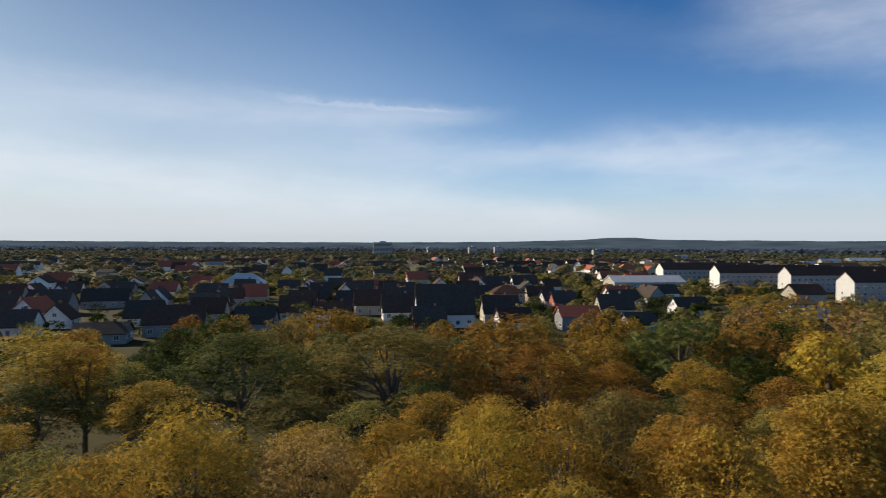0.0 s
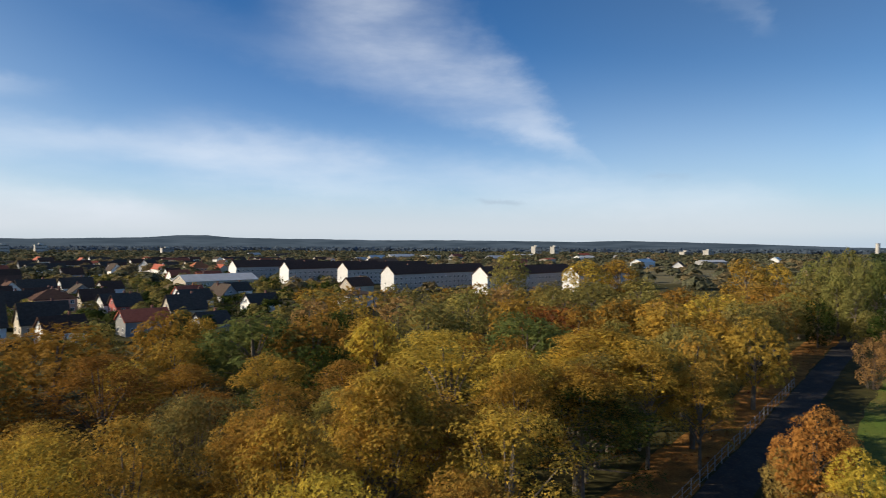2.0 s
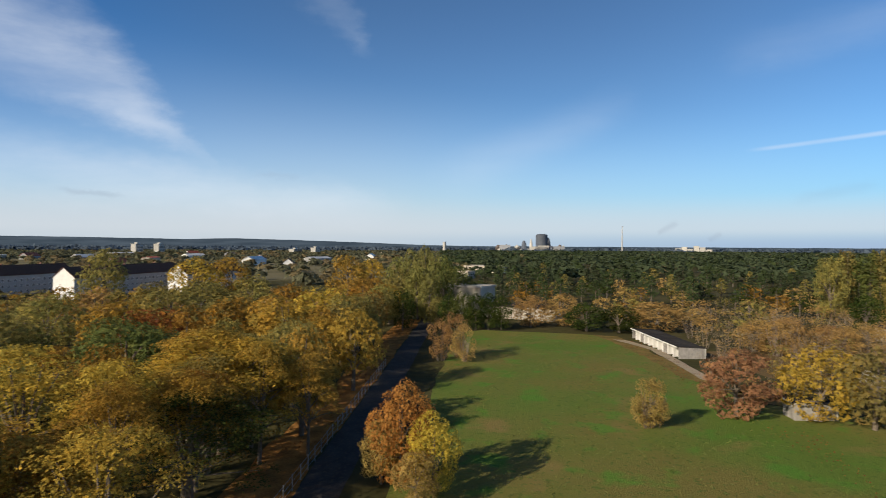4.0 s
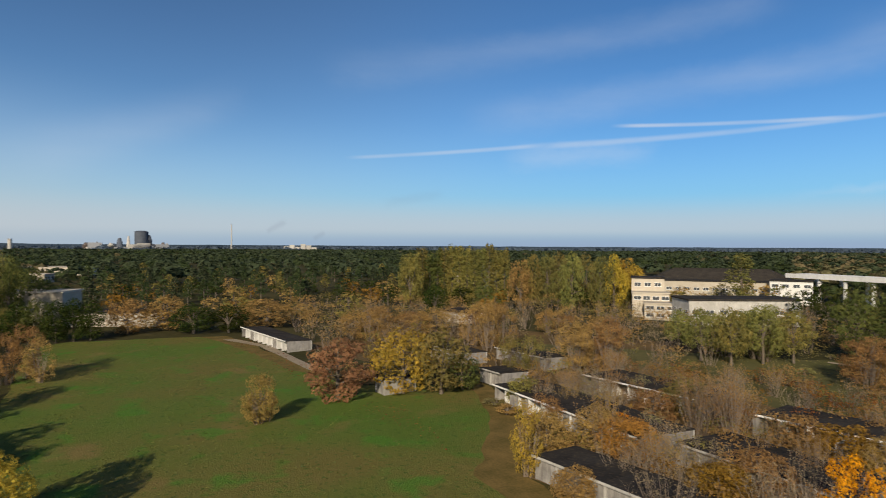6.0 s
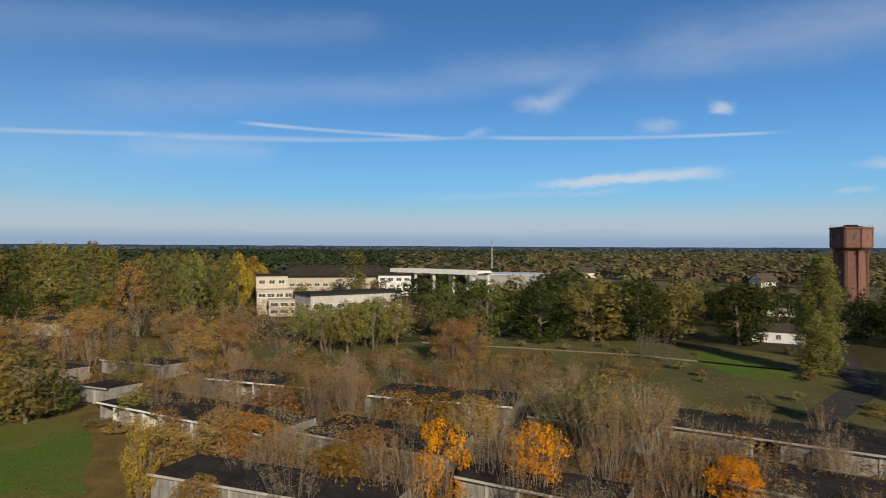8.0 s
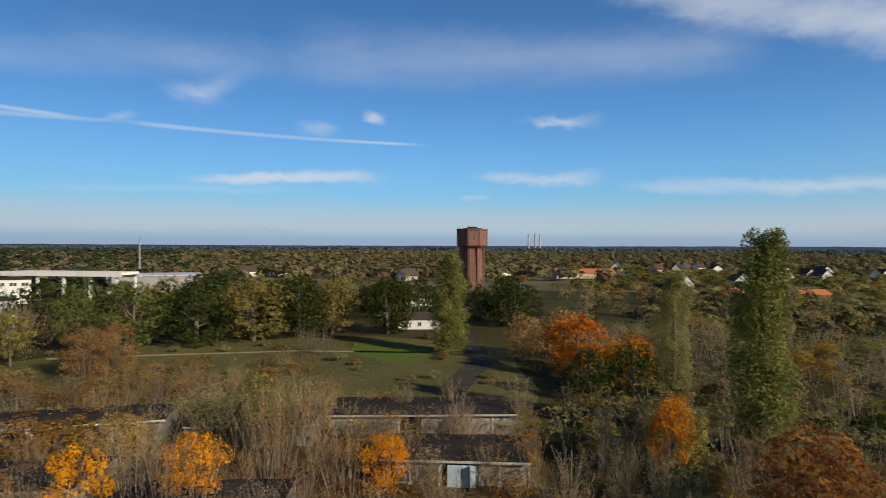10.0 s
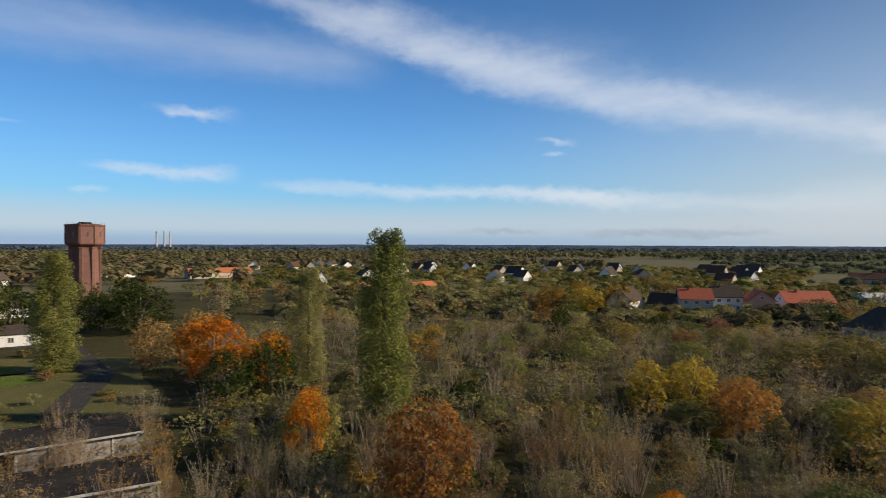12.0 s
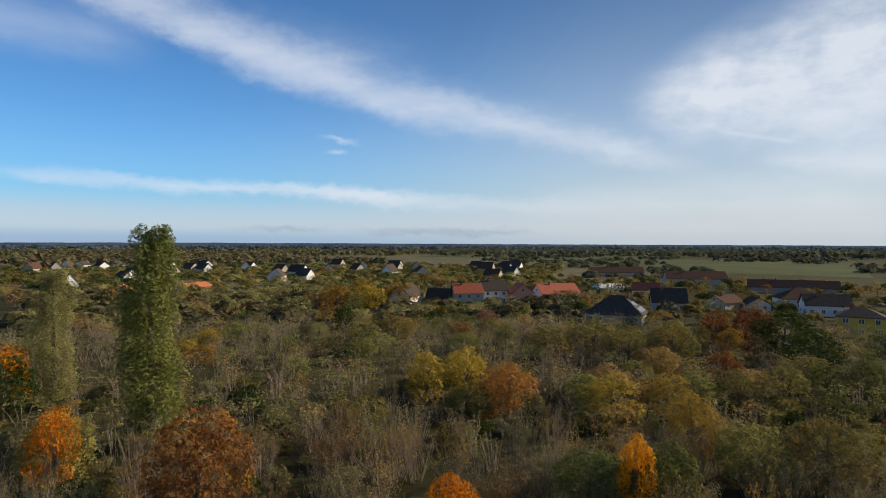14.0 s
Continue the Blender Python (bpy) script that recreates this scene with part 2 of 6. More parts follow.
def surface(name, c1, c2, scale=1.0, rough=.8, fine=8.0, bump=.15, metal=0.0, stain=None, each=.12):
    """A weathered surface: two colours mixed by coarse and fine noise, a relief, and a slight change from piece to piece."""
    m, n, l, b = material(name)
    co = n.new("ShaderNodeTexCoord")
    a = n.new("ShaderNodeTexNoise")
    f = n.new("ShaderNodeTexNoise")
    for t, s, d in ((a, scale, 4.0), (f, scale * fine, 6.0)):
        l.new(co.outputs["Object"], t.inputs["Vector"])
        t.inputs["Scale"].default_value, t.inputs["Detail"].default_value = s, d
    mx = n.new("ShaderNodeMath")
    mx.operation = "MULTIPLY_ADD"
    l.new(f.outputs[0], mx.inputs[0])
    mx.inputs[1].default_value = .6
    l.new(a.outputs[0], mx.inputs[2])
    rm = n.new("ShaderNodeMapRange")
    l.new(mx.outputs[0], rm.inputs[0])
    rm.inputs[1].default_value, rm.inputs[2].default_value = .5, 1.1
    mix = n.new("ShaderNodeMix")
    mix.data_type = "RGBA"
    l.new(rm.outputs[0], mix.inputs[0])
    mix.inputs[6].default_value, mix.inputs[7].default_value = (*c1, 1), (*c2, 1)
    out = mix.outputs[2]
    if stain:
        w = n.new("ShaderNodeTexNoise")
        mp = n.new("ShaderNodeMapping")
        mp.inputs["Scale"].default_value = (1.0, 1.0, .15)
        l.new(co.outputs["Object"], mp.inputs[0])
        l.new(mp.outputs[0], w.inputs["Vector"])
        w.inputs["Scale"].default_value, w.inputs["Detail"].default_value = 2.2, 5.0
        r2 = n.new("ShaderNodeMapRange")
        l.new(w.outputs[0], r2.inputs[0])
        r2.inputs[1].default_value, r2.inputs[2].default_value, r2.inputs[4].default_value = .52, .75, .75
        m2 = n.new("ShaderNodeMix")
        m2.data_type = "RGBA"
        l.new(r2.outputs[0], m2.inputs[0])
        l.new(out, m2.inputs[6])
        m2.inputs[7].default_value = (*stain, 1)
        out = m2.outputs[2]
    if each:
        oi = n.new("ShaderNodeObjectInfo")
        hs = n.new("ShaderNodeHueSaturation")
        rr = n.new("ShaderNodeMapRange")
        l.new(oi.outputs["Random"], rr.inputs[0])
        rr.inputs[3].default_value, rr.inputs[4].default_value = 1 - each, 1 + each
        l.new(rr.outputs[0], hs.inputs["Value"])
        l.new(out, hs.inputs["Color"])
        out = hs.outputs[0]
    l.new(out, b.inputs["Base Color"])
    b.inputs["Roughness"].default_value, b.inputs["Metallic"].default_value = rough, metal
    b.inputs["Specular IOR Level"].default_value = .5 if rough < .7 else (.22 if rough < .87 else .06)
    if bump:
        bp = n.new("ShaderNodeBump")
        bp.inputs["Strength"].default_value = bump
        bp.inputs["Distance"].default_value = .05
        l.new(f.outputs[0], bp.inputs["Height"])
        l.new(bp.outputs[0], b.inputs["Normal"])
    return m


def leaf(name, c1, c2, c3, cut=15.0, gap=.46):
    """Foliage: three tones from leaf to leaf and from tree to tree, letting some light through; each clump is broken up into small leaves with gaps."""
    m, n, l, b = material(name)
    g = n.new("ShaderNodeNewGeometry")
    oi = n.new("ShaderNodeObjectInfo")
    ramp = n.new("ShaderNodeValToRGB")
    ramp.color_ramp.elements[0].color, ramp.color_ramp.elements[1].color = (*c1, 1), (*c3, 1)
    e = ramp.color_ramp.elements.new(.5)
    e.color = (*c2, 1)
    co = n.new("ShaderNodeTexCoord")
    ns = n.new("ShaderNodeTexNoise")
    l.new(co.outputs["Object"], ns.inputs["Vector"])
    ns.inputs["Scale"].default_value, ns.inputs["Detail"].default_value = .45, 3.0
    ad = n.new("ShaderNodeMath")
    ad.operation = "MULTIPLY_ADD"
    l.new(ns.outputs[0], ad.inputs[0])
    ad.inputs[1].default_value = 1.6
    a2 = n.new("ShaderNodeMath")
    a2.operation = "MULTIPLY_ADD"
    l.new(g.outputs["Random Per Island"], a2.inputs[0])
    a2.inputs[1].default_value, a2.inputs[2].default_value = .34, -.47
    l.new(a2.outputs[0], ad.inputs[2])
    l.new(ad.outputs[0], ramp.inputs[0])
    hs = n.new("ShaderNodeHueSaturation")
    for key, lo, hi, sock in (("a", .98, 1.42, "Value"), ("b", .485, .515, "Hue")):
        rr = n.new("ShaderNodeMapRange")
        l.new(oi.outputs["Random"], rr.inputs[0])
        rr.inputs[3].default_value, rr.inputs[4].default_value = lo, hi
        l.new(rr.outputs[0], hs.inputs[sock])
    l.new(ramp.outputs[0], hs.inputs["Color"])
    l.new(hs.outputs[0], b.inputs["Base Color"])
    b.inputs["Roughness"].default_value = .8
    b.inputs["Specular IOR Level"].default_value = .05
    tr = n.new("ShaderNodeBsdfTranslucent")
    l.new(hs.outputs[0], tr.inputs[0])
    mx = n.new("ShaderNodeMixShader")
    mx.inputs[0].default_value = .36
    l.new(b.outputs[0], mx.inputs[1])
    l.new(tr.outputs[0], mx.inputs[2])
    fine = n.new("ShaderNodeTexNoise")
    l.new(co.outputs["Object"], fine.inputs["Vector"])
    fine.inputs["Scale"].default_value, fine.inputs["Detail"].default_value, fine.inputs["Roughness"].default_value = cut, 1.5, .7
    edge = n.new("ShaderNodeMath")
    edge.operation = "GREATER_THAN"
    l.new(fine.outputs[0], edge.inputs[0])
    edge.inputs[1].default_value = gap
    hole = n.new("ShaderNodeBsdfTransparent")
    whole = n.new("ShaderNodeMixShader")
    l.new(edge.outputs[0], whole.inputs[0])
    l.new(hole.outputs[0], whole.inputs[1])
    l.new(mx.outputs[0], whole.inputs[2])
    l.new(whole.outputs[0], n["Material Output"].inputs[0])
    vr = n.new("ShaderNodeMapRange")
    l.new(fine.outputs["Color"], vr.inputs[0])
    vr.inputs[1].default_value, vr.inputs[2].default_value, vr.inputs[3].default_value, vr.inputs[4].default_value = .35, .65, .7, 1.25
    vm = n.new("ShaderNodeMath")
    vm.operation = "MULTIPLY"
    l.new(vr.outputs[0], vm.inputs[0])
    for k in list(hs.inputs["Value"].links):
        l.new(k.from_socket, vm.inputs[1])
    l.new(vm.outputs[0], hs.inputs["Value"])
    return m


LEAF = {
    "gold": leaf("leaf_gold", (.13, .11, .027), (.31, .20, .038), (.48, .275, .043)),
    "yellow": leaf("leaf_yellow", (.15, .13, .028), (.36, .245, .04), (.52, .325, .045)),
    "olive": leaf("leaf_olive", (.09, .092, .034), (.20, .172, .052), (.33, .235, .062)),
    "green": leaf("leaf_green", (.048, .062, .020), (.098, .112, .032), (.175, .162, .042)),
    "dark": leaf("leaf_dark_green", (.015, .026, .006), (.035, .05, .011), (.075, .08, .016)),
    "lime": leaf("leaf_lime", (.10, .11, .036), (.19, .187, .056), (.28, .245, .066)),
    "poplar": leaf("leaf_poplar", (.082, .097, .025), (.172, .182, .050), (.27, .255, .072)),
    "orange": leaf("leaf_orange", (.32, .11, .008), (.58, .22, .010), (.70, .33, .015)),
    "brown": leaf("leaf_brown", (.12, .078, .02), (.255, .145, .027), (.37, .21, .032)),
    "rust": leaf("leaf_rust", (.085, .03, .016), (.17, .062, .022), (.40, .17, .03)),
    "wine": leaf("leaf_wine_red", (.14, .066, .04), (.235, .108, .062), (.32, .165, .075)),
    "straw": leaf("leaf_straw", (.19, .14, .045), (.32, .235, .07), (.42, .31, .09)),
    "pine": leaf("leaf_pine", (.030, .043, .017), (.050, .066, .026), (.078, .094, .034)),
    "dry": leaf("leaf_dry_grey", (.18, .145, .09), (.275, .22, .13), (.36, .285, .155), 15.0, .53),
    "tan": leaf("leaf_tan", (.17, .105, .045), (.30, .185, .068), (.40, .245, .08)),
    "apricot": leaf("leaf_apricot", (.24, .13, .03), (.42, .225, .05), (.52, .29, .06)),
    "moss": leaf("leaf_moss", (.14, .132, .058), (.24, .218, .085), (.33, .285, .105), 15.0, .51),
    # the next four far tones are lightened and greyed, haze put into their colour
    "southwood": leaf("leaf_south_wood", (.095, .088, .045), (.140, .125, .062), (.185, .155, .078), .9, .30),
    "distant": leaf("leaf_far_wood", (.080, .086, .052), (.115, .118, .070), (.150, .145, .088), .9, .30),
    "farbrown": leaf("leaf_far_brown", (.125, .098, .055), (.175, .135, .072), (.215, .165, .088), .9, .30),
    "farpine": leaf("leaf_far_pine", (.040, .054, .028), (.056, .072, .038), (.078, .092, .048), .9, .30),
    # blue of the distance haze is mixed into this leaf colour
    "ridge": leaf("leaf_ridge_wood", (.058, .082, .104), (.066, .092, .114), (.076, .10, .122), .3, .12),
}
BARK = surface("bark", (.10, .08, .06), (.20, .165, .13), 3.0, .95, 10, .4)
TWIG = surface("twig_bark", (.165, .13, .10), (.285, .23, .18), 1.0, .95, 6, 0)
WHITE = surface("white_render", (.70, .69, .66), (.82, .81, .78), .5, .85, 6, .05, stain=(.58, .56, .52))
CREAM = surface("cream_render", (.42, .37, .29), (.54, .48, .39), .5, .85, 6, .05, stain=(.5, .45, .36))
# long walls of the white blocks: their shade is put into this greyer render
SHADEWALL = surface("grey_cream_render", (.36, .345, .32), (.46, .44, .41), .5, .85, 6, .05, stain=(.33, .31, .29))
YELLOWWALL = surface("yellow_render", (.62, .40, .07), (.72, .48, .10), .5, .85, 6, .05)
PINKWALL = surface("salmon_render", (.55, .27, .18), (.66, .35, .24), .5, .85, 6, .05)
REDWALL = surface("dark_red_render", (.32, .09, .08), (.42, .13, .11), .5, .85, 6, .05)
GREYWALL = surface("grey_render", (.24, .24, .24), (.34, .335, .33), .4, .9, 6, .05, stain=(.27, .27, .27))
CONCRETE = surface("weathered_concrete", (.36, .345, .31), (.55, .53, .49), .5, .9, 7, .15, stain=(.28, .27, .25))
SLATE = surface("dark_roof_tile", (.062, .048, .040), (.11, .088, .074), 1.5, .88, 8, .5)
BROWNROOF = surface("brown_roof_tile", (.075, .042, .032), (.13, .075, .056), 1.5, .88, 8, .5)
REDROOF = surface("red_roof_tile", (.30, .075, .045), (.44, .13, .075), 1.5, .8, 8, .5)
ORANGEROOF = surface("orange_roof_tile", (.42, .13, .05), (.56, .2, .09), 1.5, .8, 8, .5)
TAR = surface("tar_paper", (.020, .019, .019), (.05, .045, .04), .35, .9, 9, .2, stain=(.095, .07, .045))
PALEROOF = surface("pale_bitumen_roof", (.42, .37, .30), (.54, .48, .40), .4, .92, 8, .05)
METALROOF = surface("pale_sheet_metal", (.50, .50, .49), (.66, .66, .65), .4, .5, 8, .05, metal=.2)
STEEL = surface("grey_steel", (.25, .26, .28), (.38, .39, .41), .6, .55, 8, .05, metal=.5)
DARKSTEEL = surface("dark_blue_steel", (.07, .085, .11), (.11, .125, .155), .1, .7, 8, .05)
RUSTY = surface("brown_steel", (.10, .08, .075), (.18, .15, .14), .4, .7, 8, .1, metal=.3)
BRICK = surface("red_brown_brick", (.17, .088, .072), (.255, .138, .108), .8, .9, 14, .4, stain=(.15, .08, .065))
WOODGREY = surface("grey_boards", (.20, .19, .18), (.36, .34, .31), 1.2, .9, 10, .3, stain=(.13, .12, .11))
DOORBLUE = surface("pale_blue_paint", (.33, .46, .58), (.48, .60, .70), 1.0, .6, 8, .1, stain=(.35, .35, .34))
SOLAR = surface("solar_glass", (.07, .08, .10), (.10, .11, .14), .8, .12, 6, 0)
FRAMEW = surface("white_frame", (.72, .72, .70), (.80, .80, .78), 2.0, .5, 4, 0)
ASPHALT = surface("old_asphalt", (.045, .043, .043), (.078, .074, .070), .5, .9, 12, .2, stain=(.12, .10, .07))
LITTER = surface("leaf_litter", (.13, .062, .018), (.46, .22, .06), .35, .95, 10, .5)
EDGE = surface("leafy_edge", (.10, .085, .025), (.25, .165, .06), .35, .95, 10, .5)
PATHMAT = surface("sandy_path", (.26, .21, .15), (.38, .32, .24), .4, .95, 9, .3)


def lawn_grass():
    """Mown grass: olive and brown stretches, patches of fresh green, and small tufts."""
    m, n, l, b = material("mown_grass")
    co = n.new("ShaderNodeTexCoord")
    out = None
    for sc, det, lo, hi, ca, cb in ((.035, 5.0, .40, .62, (.155, .135, .036), (.095, .150, .024)), (.16, 5.0, .56, .66, None, (.068, .185, .020)),
                                    (.10, 6.0, .60, .72, None, (.215, .150, .055)), (1.3, 4.0, .56, .70, None, (.050, .100, .015)), (5.0, 3.0, .60, .75, None, (.225, .225, .055))):
        t = n.new("ShaderNodeTexNoise")
        mp = n.new("ShaderNodeMapping")
        mp.inputs["Location"].default_value = (sc * 40, sc * 170, 0)
        l.new(co.outputs["Object"], mp.inputs[0])
        l.new(mp.outputs[0], t.inputs["Vector"])
        t.inputs["Scale"].default_value, t.inputs["Detail"].default_value = sc, det
        r = n.new("ShaderNodeMapRange")
        l.new(t.outputs[0], r.inputs[0])
        r.inputs[1].default_value, r.inputs[2].default_value, r.inputs[4].default_value = lo, hi, 1.0 if ca else .75
        mx = n.new("ShaderNodeMix")
        mx.data_type = "RGBA"
        l.new(r.outputs[0], mx.inputs[0])
        if ca:
            mx.inputs[6].default_value = (*ca, 1)
        else:
            l.new(out, mx.inputs[6])
        mx.inputs[7].default_value = (*cb, 1)
        out = mx.outputs[2]
    l.new(out, b.inputs["Base Color"])
    b.inputs["Roughness"].default_value = .95
    b.inputs["Specular IOR Level"].default_value = .1
    bp = n.new("ShaderNodeBump")
    bp.inputs["Strength"].default_value, bp.inputs["Distance"].default_value = .6, .25
    l.new(t.outputs[0], bp.inputs["Height"])
    l.new(bp.outputs[0], b.inputs["Normal"])
    return m


LAWN = lawn_grass()
FIELD = surface("field_grass", (.06, .08, .03), (.115, .12, .05), .012, .95, 20, .3, each=0)
STUBBLE = surface("autumn_grass", (.105, .100, .056), (.175, .150, .086), .02, .95, 18, .3, each=0)
MEADOW = surface("rough_meadow", (.076, .084, .032), (.155, .132, .054), .05, .95, 12, .5, each=0)
GROUND = surface("woodland_floor", (.034, .036, .014), (.088, .074, .030), .035, .95, 16, .4, each=0)


def pane_glass():
    m, n, l, b = material("window_glass")
    b.inputs["Base Color"].default_value = (.075, .082, .09, 1)
    b.inputs["Roughness"].default_value = .06
    return m


GLASS = pane_glass()

# ---- building blocks ----
def mesh_of(name, verts, faces, mats, index=None, smooth=False):
    me = bpy.data.meshes.new(name)
    me.from_pydata([tuple(v) for v in verts], [], faces)
    for m in mats if isinstance(mats, (list, tuple)) else [mats]:
        me.materials.append(m)
    if index:
        me.polygons.foreach_set("material_index", index)
    if smooth:
        me.polygons.foreach_set("use_smooth", [True] * len(faces))
    me.update()
    return me


def child(name, me, parent, label=""):
    ob = new(name, me)
    ob.parent = parent
    return tagged(ob, label) if label else ob


def thing(name, m, label, category, group="", kind=""):
    ob = new(name)
    ob.matrix_basis = m
    return tagged(ob, label, category, group, kind)


def spot(b, d, z=0.0):
    """The place at a bearing and distance from the origin."""
    return (d * math.sin(radians(b)), d * math.cos(radians(b)), z)


class Shape:
    """Gathers boxes, prisms and tubes into one mesh."""

    def __init__(self):
        self.v, self.f = [], []

    def add(self, vs, fs):
        o = len(self.v)
        self.v += [tuple(p) for p in vs]
        self.f += [tuple(i + o for i in f) for f in fs]
        return self

    def box(self, x0, y0, z0, x1, y1, z1):
        return self.add([(x, y, z) for z in (z0, z1) for y in (y0, y1) for x in (x0, x1)],
                        [(0, 2, 3, 1), (4, 5, 7, 6), (0, 1, 5, 4), (2, 6, 7, 3), (0, 4, 6, 2), (1, 3, 7, 5)])

    def prism(self, pts, x0, x1):
        """A profile in y and z drawn out along x."""
        n = len(pts)
        vs = [(x0, y, z) for y, z in pts] + [(x1, y, z) for y, z in pts]
        fs = [tuple(range(n - 1, -1, -1)), tuple(range(n, 2 * n))]
        fs += [(i, (i + 1) % n, n + (i + 1) % n, n + i) for i in range(n)]
        return self.add(vs, fs)

    def drum(self, rings, sides, turn=0.0, cap=True):
        """Rings of x, y, z, radius, joined from below to above."""
        vs, fs = [], []
        for x, y, z, r in rings:
            vs += [(x + r * math.cos(turn + 2 * math.pi * k / sides), y + r * math.sin(turn + 2 * math.pi * k / sides), z) for k in range(sides)]
        for j in range(len(rings) - 1):
            for k in range(sides):
                a, b = j * sides + k, j * sides + (k + 1) % sides
                fs.append((a, b, b + sides, a + sides))
        if cap:
            fs += [tuple(range(sides - 1, -1, -1)), tuple(range((len(rings) - 1) * sides, len(rings) * sides))]
        return self.add(vs, fs)

    def limb(self, pts, radii, sides=5):
        """A tube that bends and tapers."""
        vs, fs = [], []
        for j, p in enumerate(pts):
            p = Vector(p)
            d = (Vector(pts[min(j + 1, len(pts) - 1)]) - Vector(pts[max(j - 1, 0)])).normalized()
            u = d.orthogonal().normalized()
            w = d.cross(u)
            vs += [p + radii[j] * (math.cos(6.2832 * k / sides) * u + math.sin(6.2832 * k / sides) * w) for k in range(sides)]
        for j in range(len(pts) - 1):
            for k in range(sides):
                a, b = j * sides + k, j * sides + (k + 1) % sides
                fs.append((a, b, b + sides, a + sides))
        return self.add(vs, fs)

    def mesh(self, name, mat, smooth=False):
        return mesh_of(name, self.v, self.f, mat, smooth=smooth)


def box_mesh(name, mat, x0, y0, z0, x1, y1, z1):
    return Shape().box(x0, y0, z0, x1, y1, z1).mesh(name, mat)


def card_mesh(name, centre, normal, size, mat, rng, slim=.6, corners=4):
    """Many small leaf clumps: a pointed, folded blade at each centre."""
    n = len(centre)
    normal = normal / np.maximum(np.linalg.norm(normal, axis=1, keepdims=True), 1e-6)
    a = np.cross(normal, rng.normal(size=(n, 3)))
    a /= np.maximum(np.linalg.norm(a, axis=1, keepdims=True), 1e-6)
    b = np.cross(normal, a)
    s = (size * rng.uniform(.6, 1.35, n))[:, None] if np.ndim(size) == 0 else (size * rng.uniform(.7, 1.3, n))[:, None]
    fold = normal * s * .18
    if corners == 4:
        v = np.stack([centre - a * s, centre + b * s * slim + fold, centre + a * s, centre - b * s * slim + fold], 1).reshape(-1, 3)
    else:
        v = np.stack([centre - a * s, centre + a * s * .5 + b * s * .87, centre + a * s * .5 - b * s * .87], 1).reshape(-1, 3)
    q = corners
    me = bpy.data.meshes.new(name)
    me.vertices.add(q * n)
    me.vertices.foreach_set("co", v.astype(np.float32).ravel())
    me.loops.add(q * n)
    me.loops.foreach_set("vertex_index", np.arange(q * n, dtype=np.int32))
    me.polygons.add(n)
    me.polygons.foreach_set("loop_start", np.arange(0, q * n, q, dtype=np.int32))
    me.polygons.foreach_set("loop_total", np.full(n, q, dtype=np.int32))
    me.materials.append(mat)
    me.update(calc_edges=True)
    return me


# ---- ground ----
def land(x, y):
    """Height of the ground: flat country, with the slightest swell."""
    r = math.hypot(x, y)
    return 0.0 if r < 2600 else 1.5 * noise.noise((x / 700, y / 700, 2.0))


def ground():
    radii = [0] + [8 * 1.16 ** k for k in range(1, 34)] + list(np.linspace(1250, 4850, 22))
    radii = [r for i, r in enumerate(radii) if i == 0 or r > radii[i - 1]]
    n = 240
    vs, fs = [(0, 0, 0)], []
    for r in radii[1:]:
        for k in range(n):
            x, y = r * math.sin(6.283185 * k / n), r * math.cos(6.283185 * k / n)
            vs.append((x, y, land(x, y)))
    fs += [(0, 1 + (k + 1) % n, 1 + k) for k in range(n)]
    for j in range(len(radii) - 2):
        for k in range(n):
            a, b = 1 + j * n + k, 1 + j * n + (k + 1) % n
            fs.append((a, b, b + n, a + n))
    return tagged(new("ground", mesh_of("ground", vs, fs, GROUND, smooth=True)), "brown and green earth under trees and shrubs", "ground", kind="structure")


ground()

# far hills as a plain backdrop: bearing and height of the skyline over eye level, in hundredths of a degree
HILLS = [(-60, 30), (-26, 34), (-15, 37), (-4, 42), (5, 50), (11, 66), (13, 72), (15, 90), (17.5, 92), (19.5, 74), (24, 68), (28, 66), (33, 60), (40, 64), (47, 58), (51, 53),
         (55, 63), (60, 53), (64, 42), (69, 26), (73, 12), (78, 5), (120, 3), (160, 4), (185, 10), (205, 17), (222, 15), (240, 10), (265, 4), (285, 15), (300, 30)]


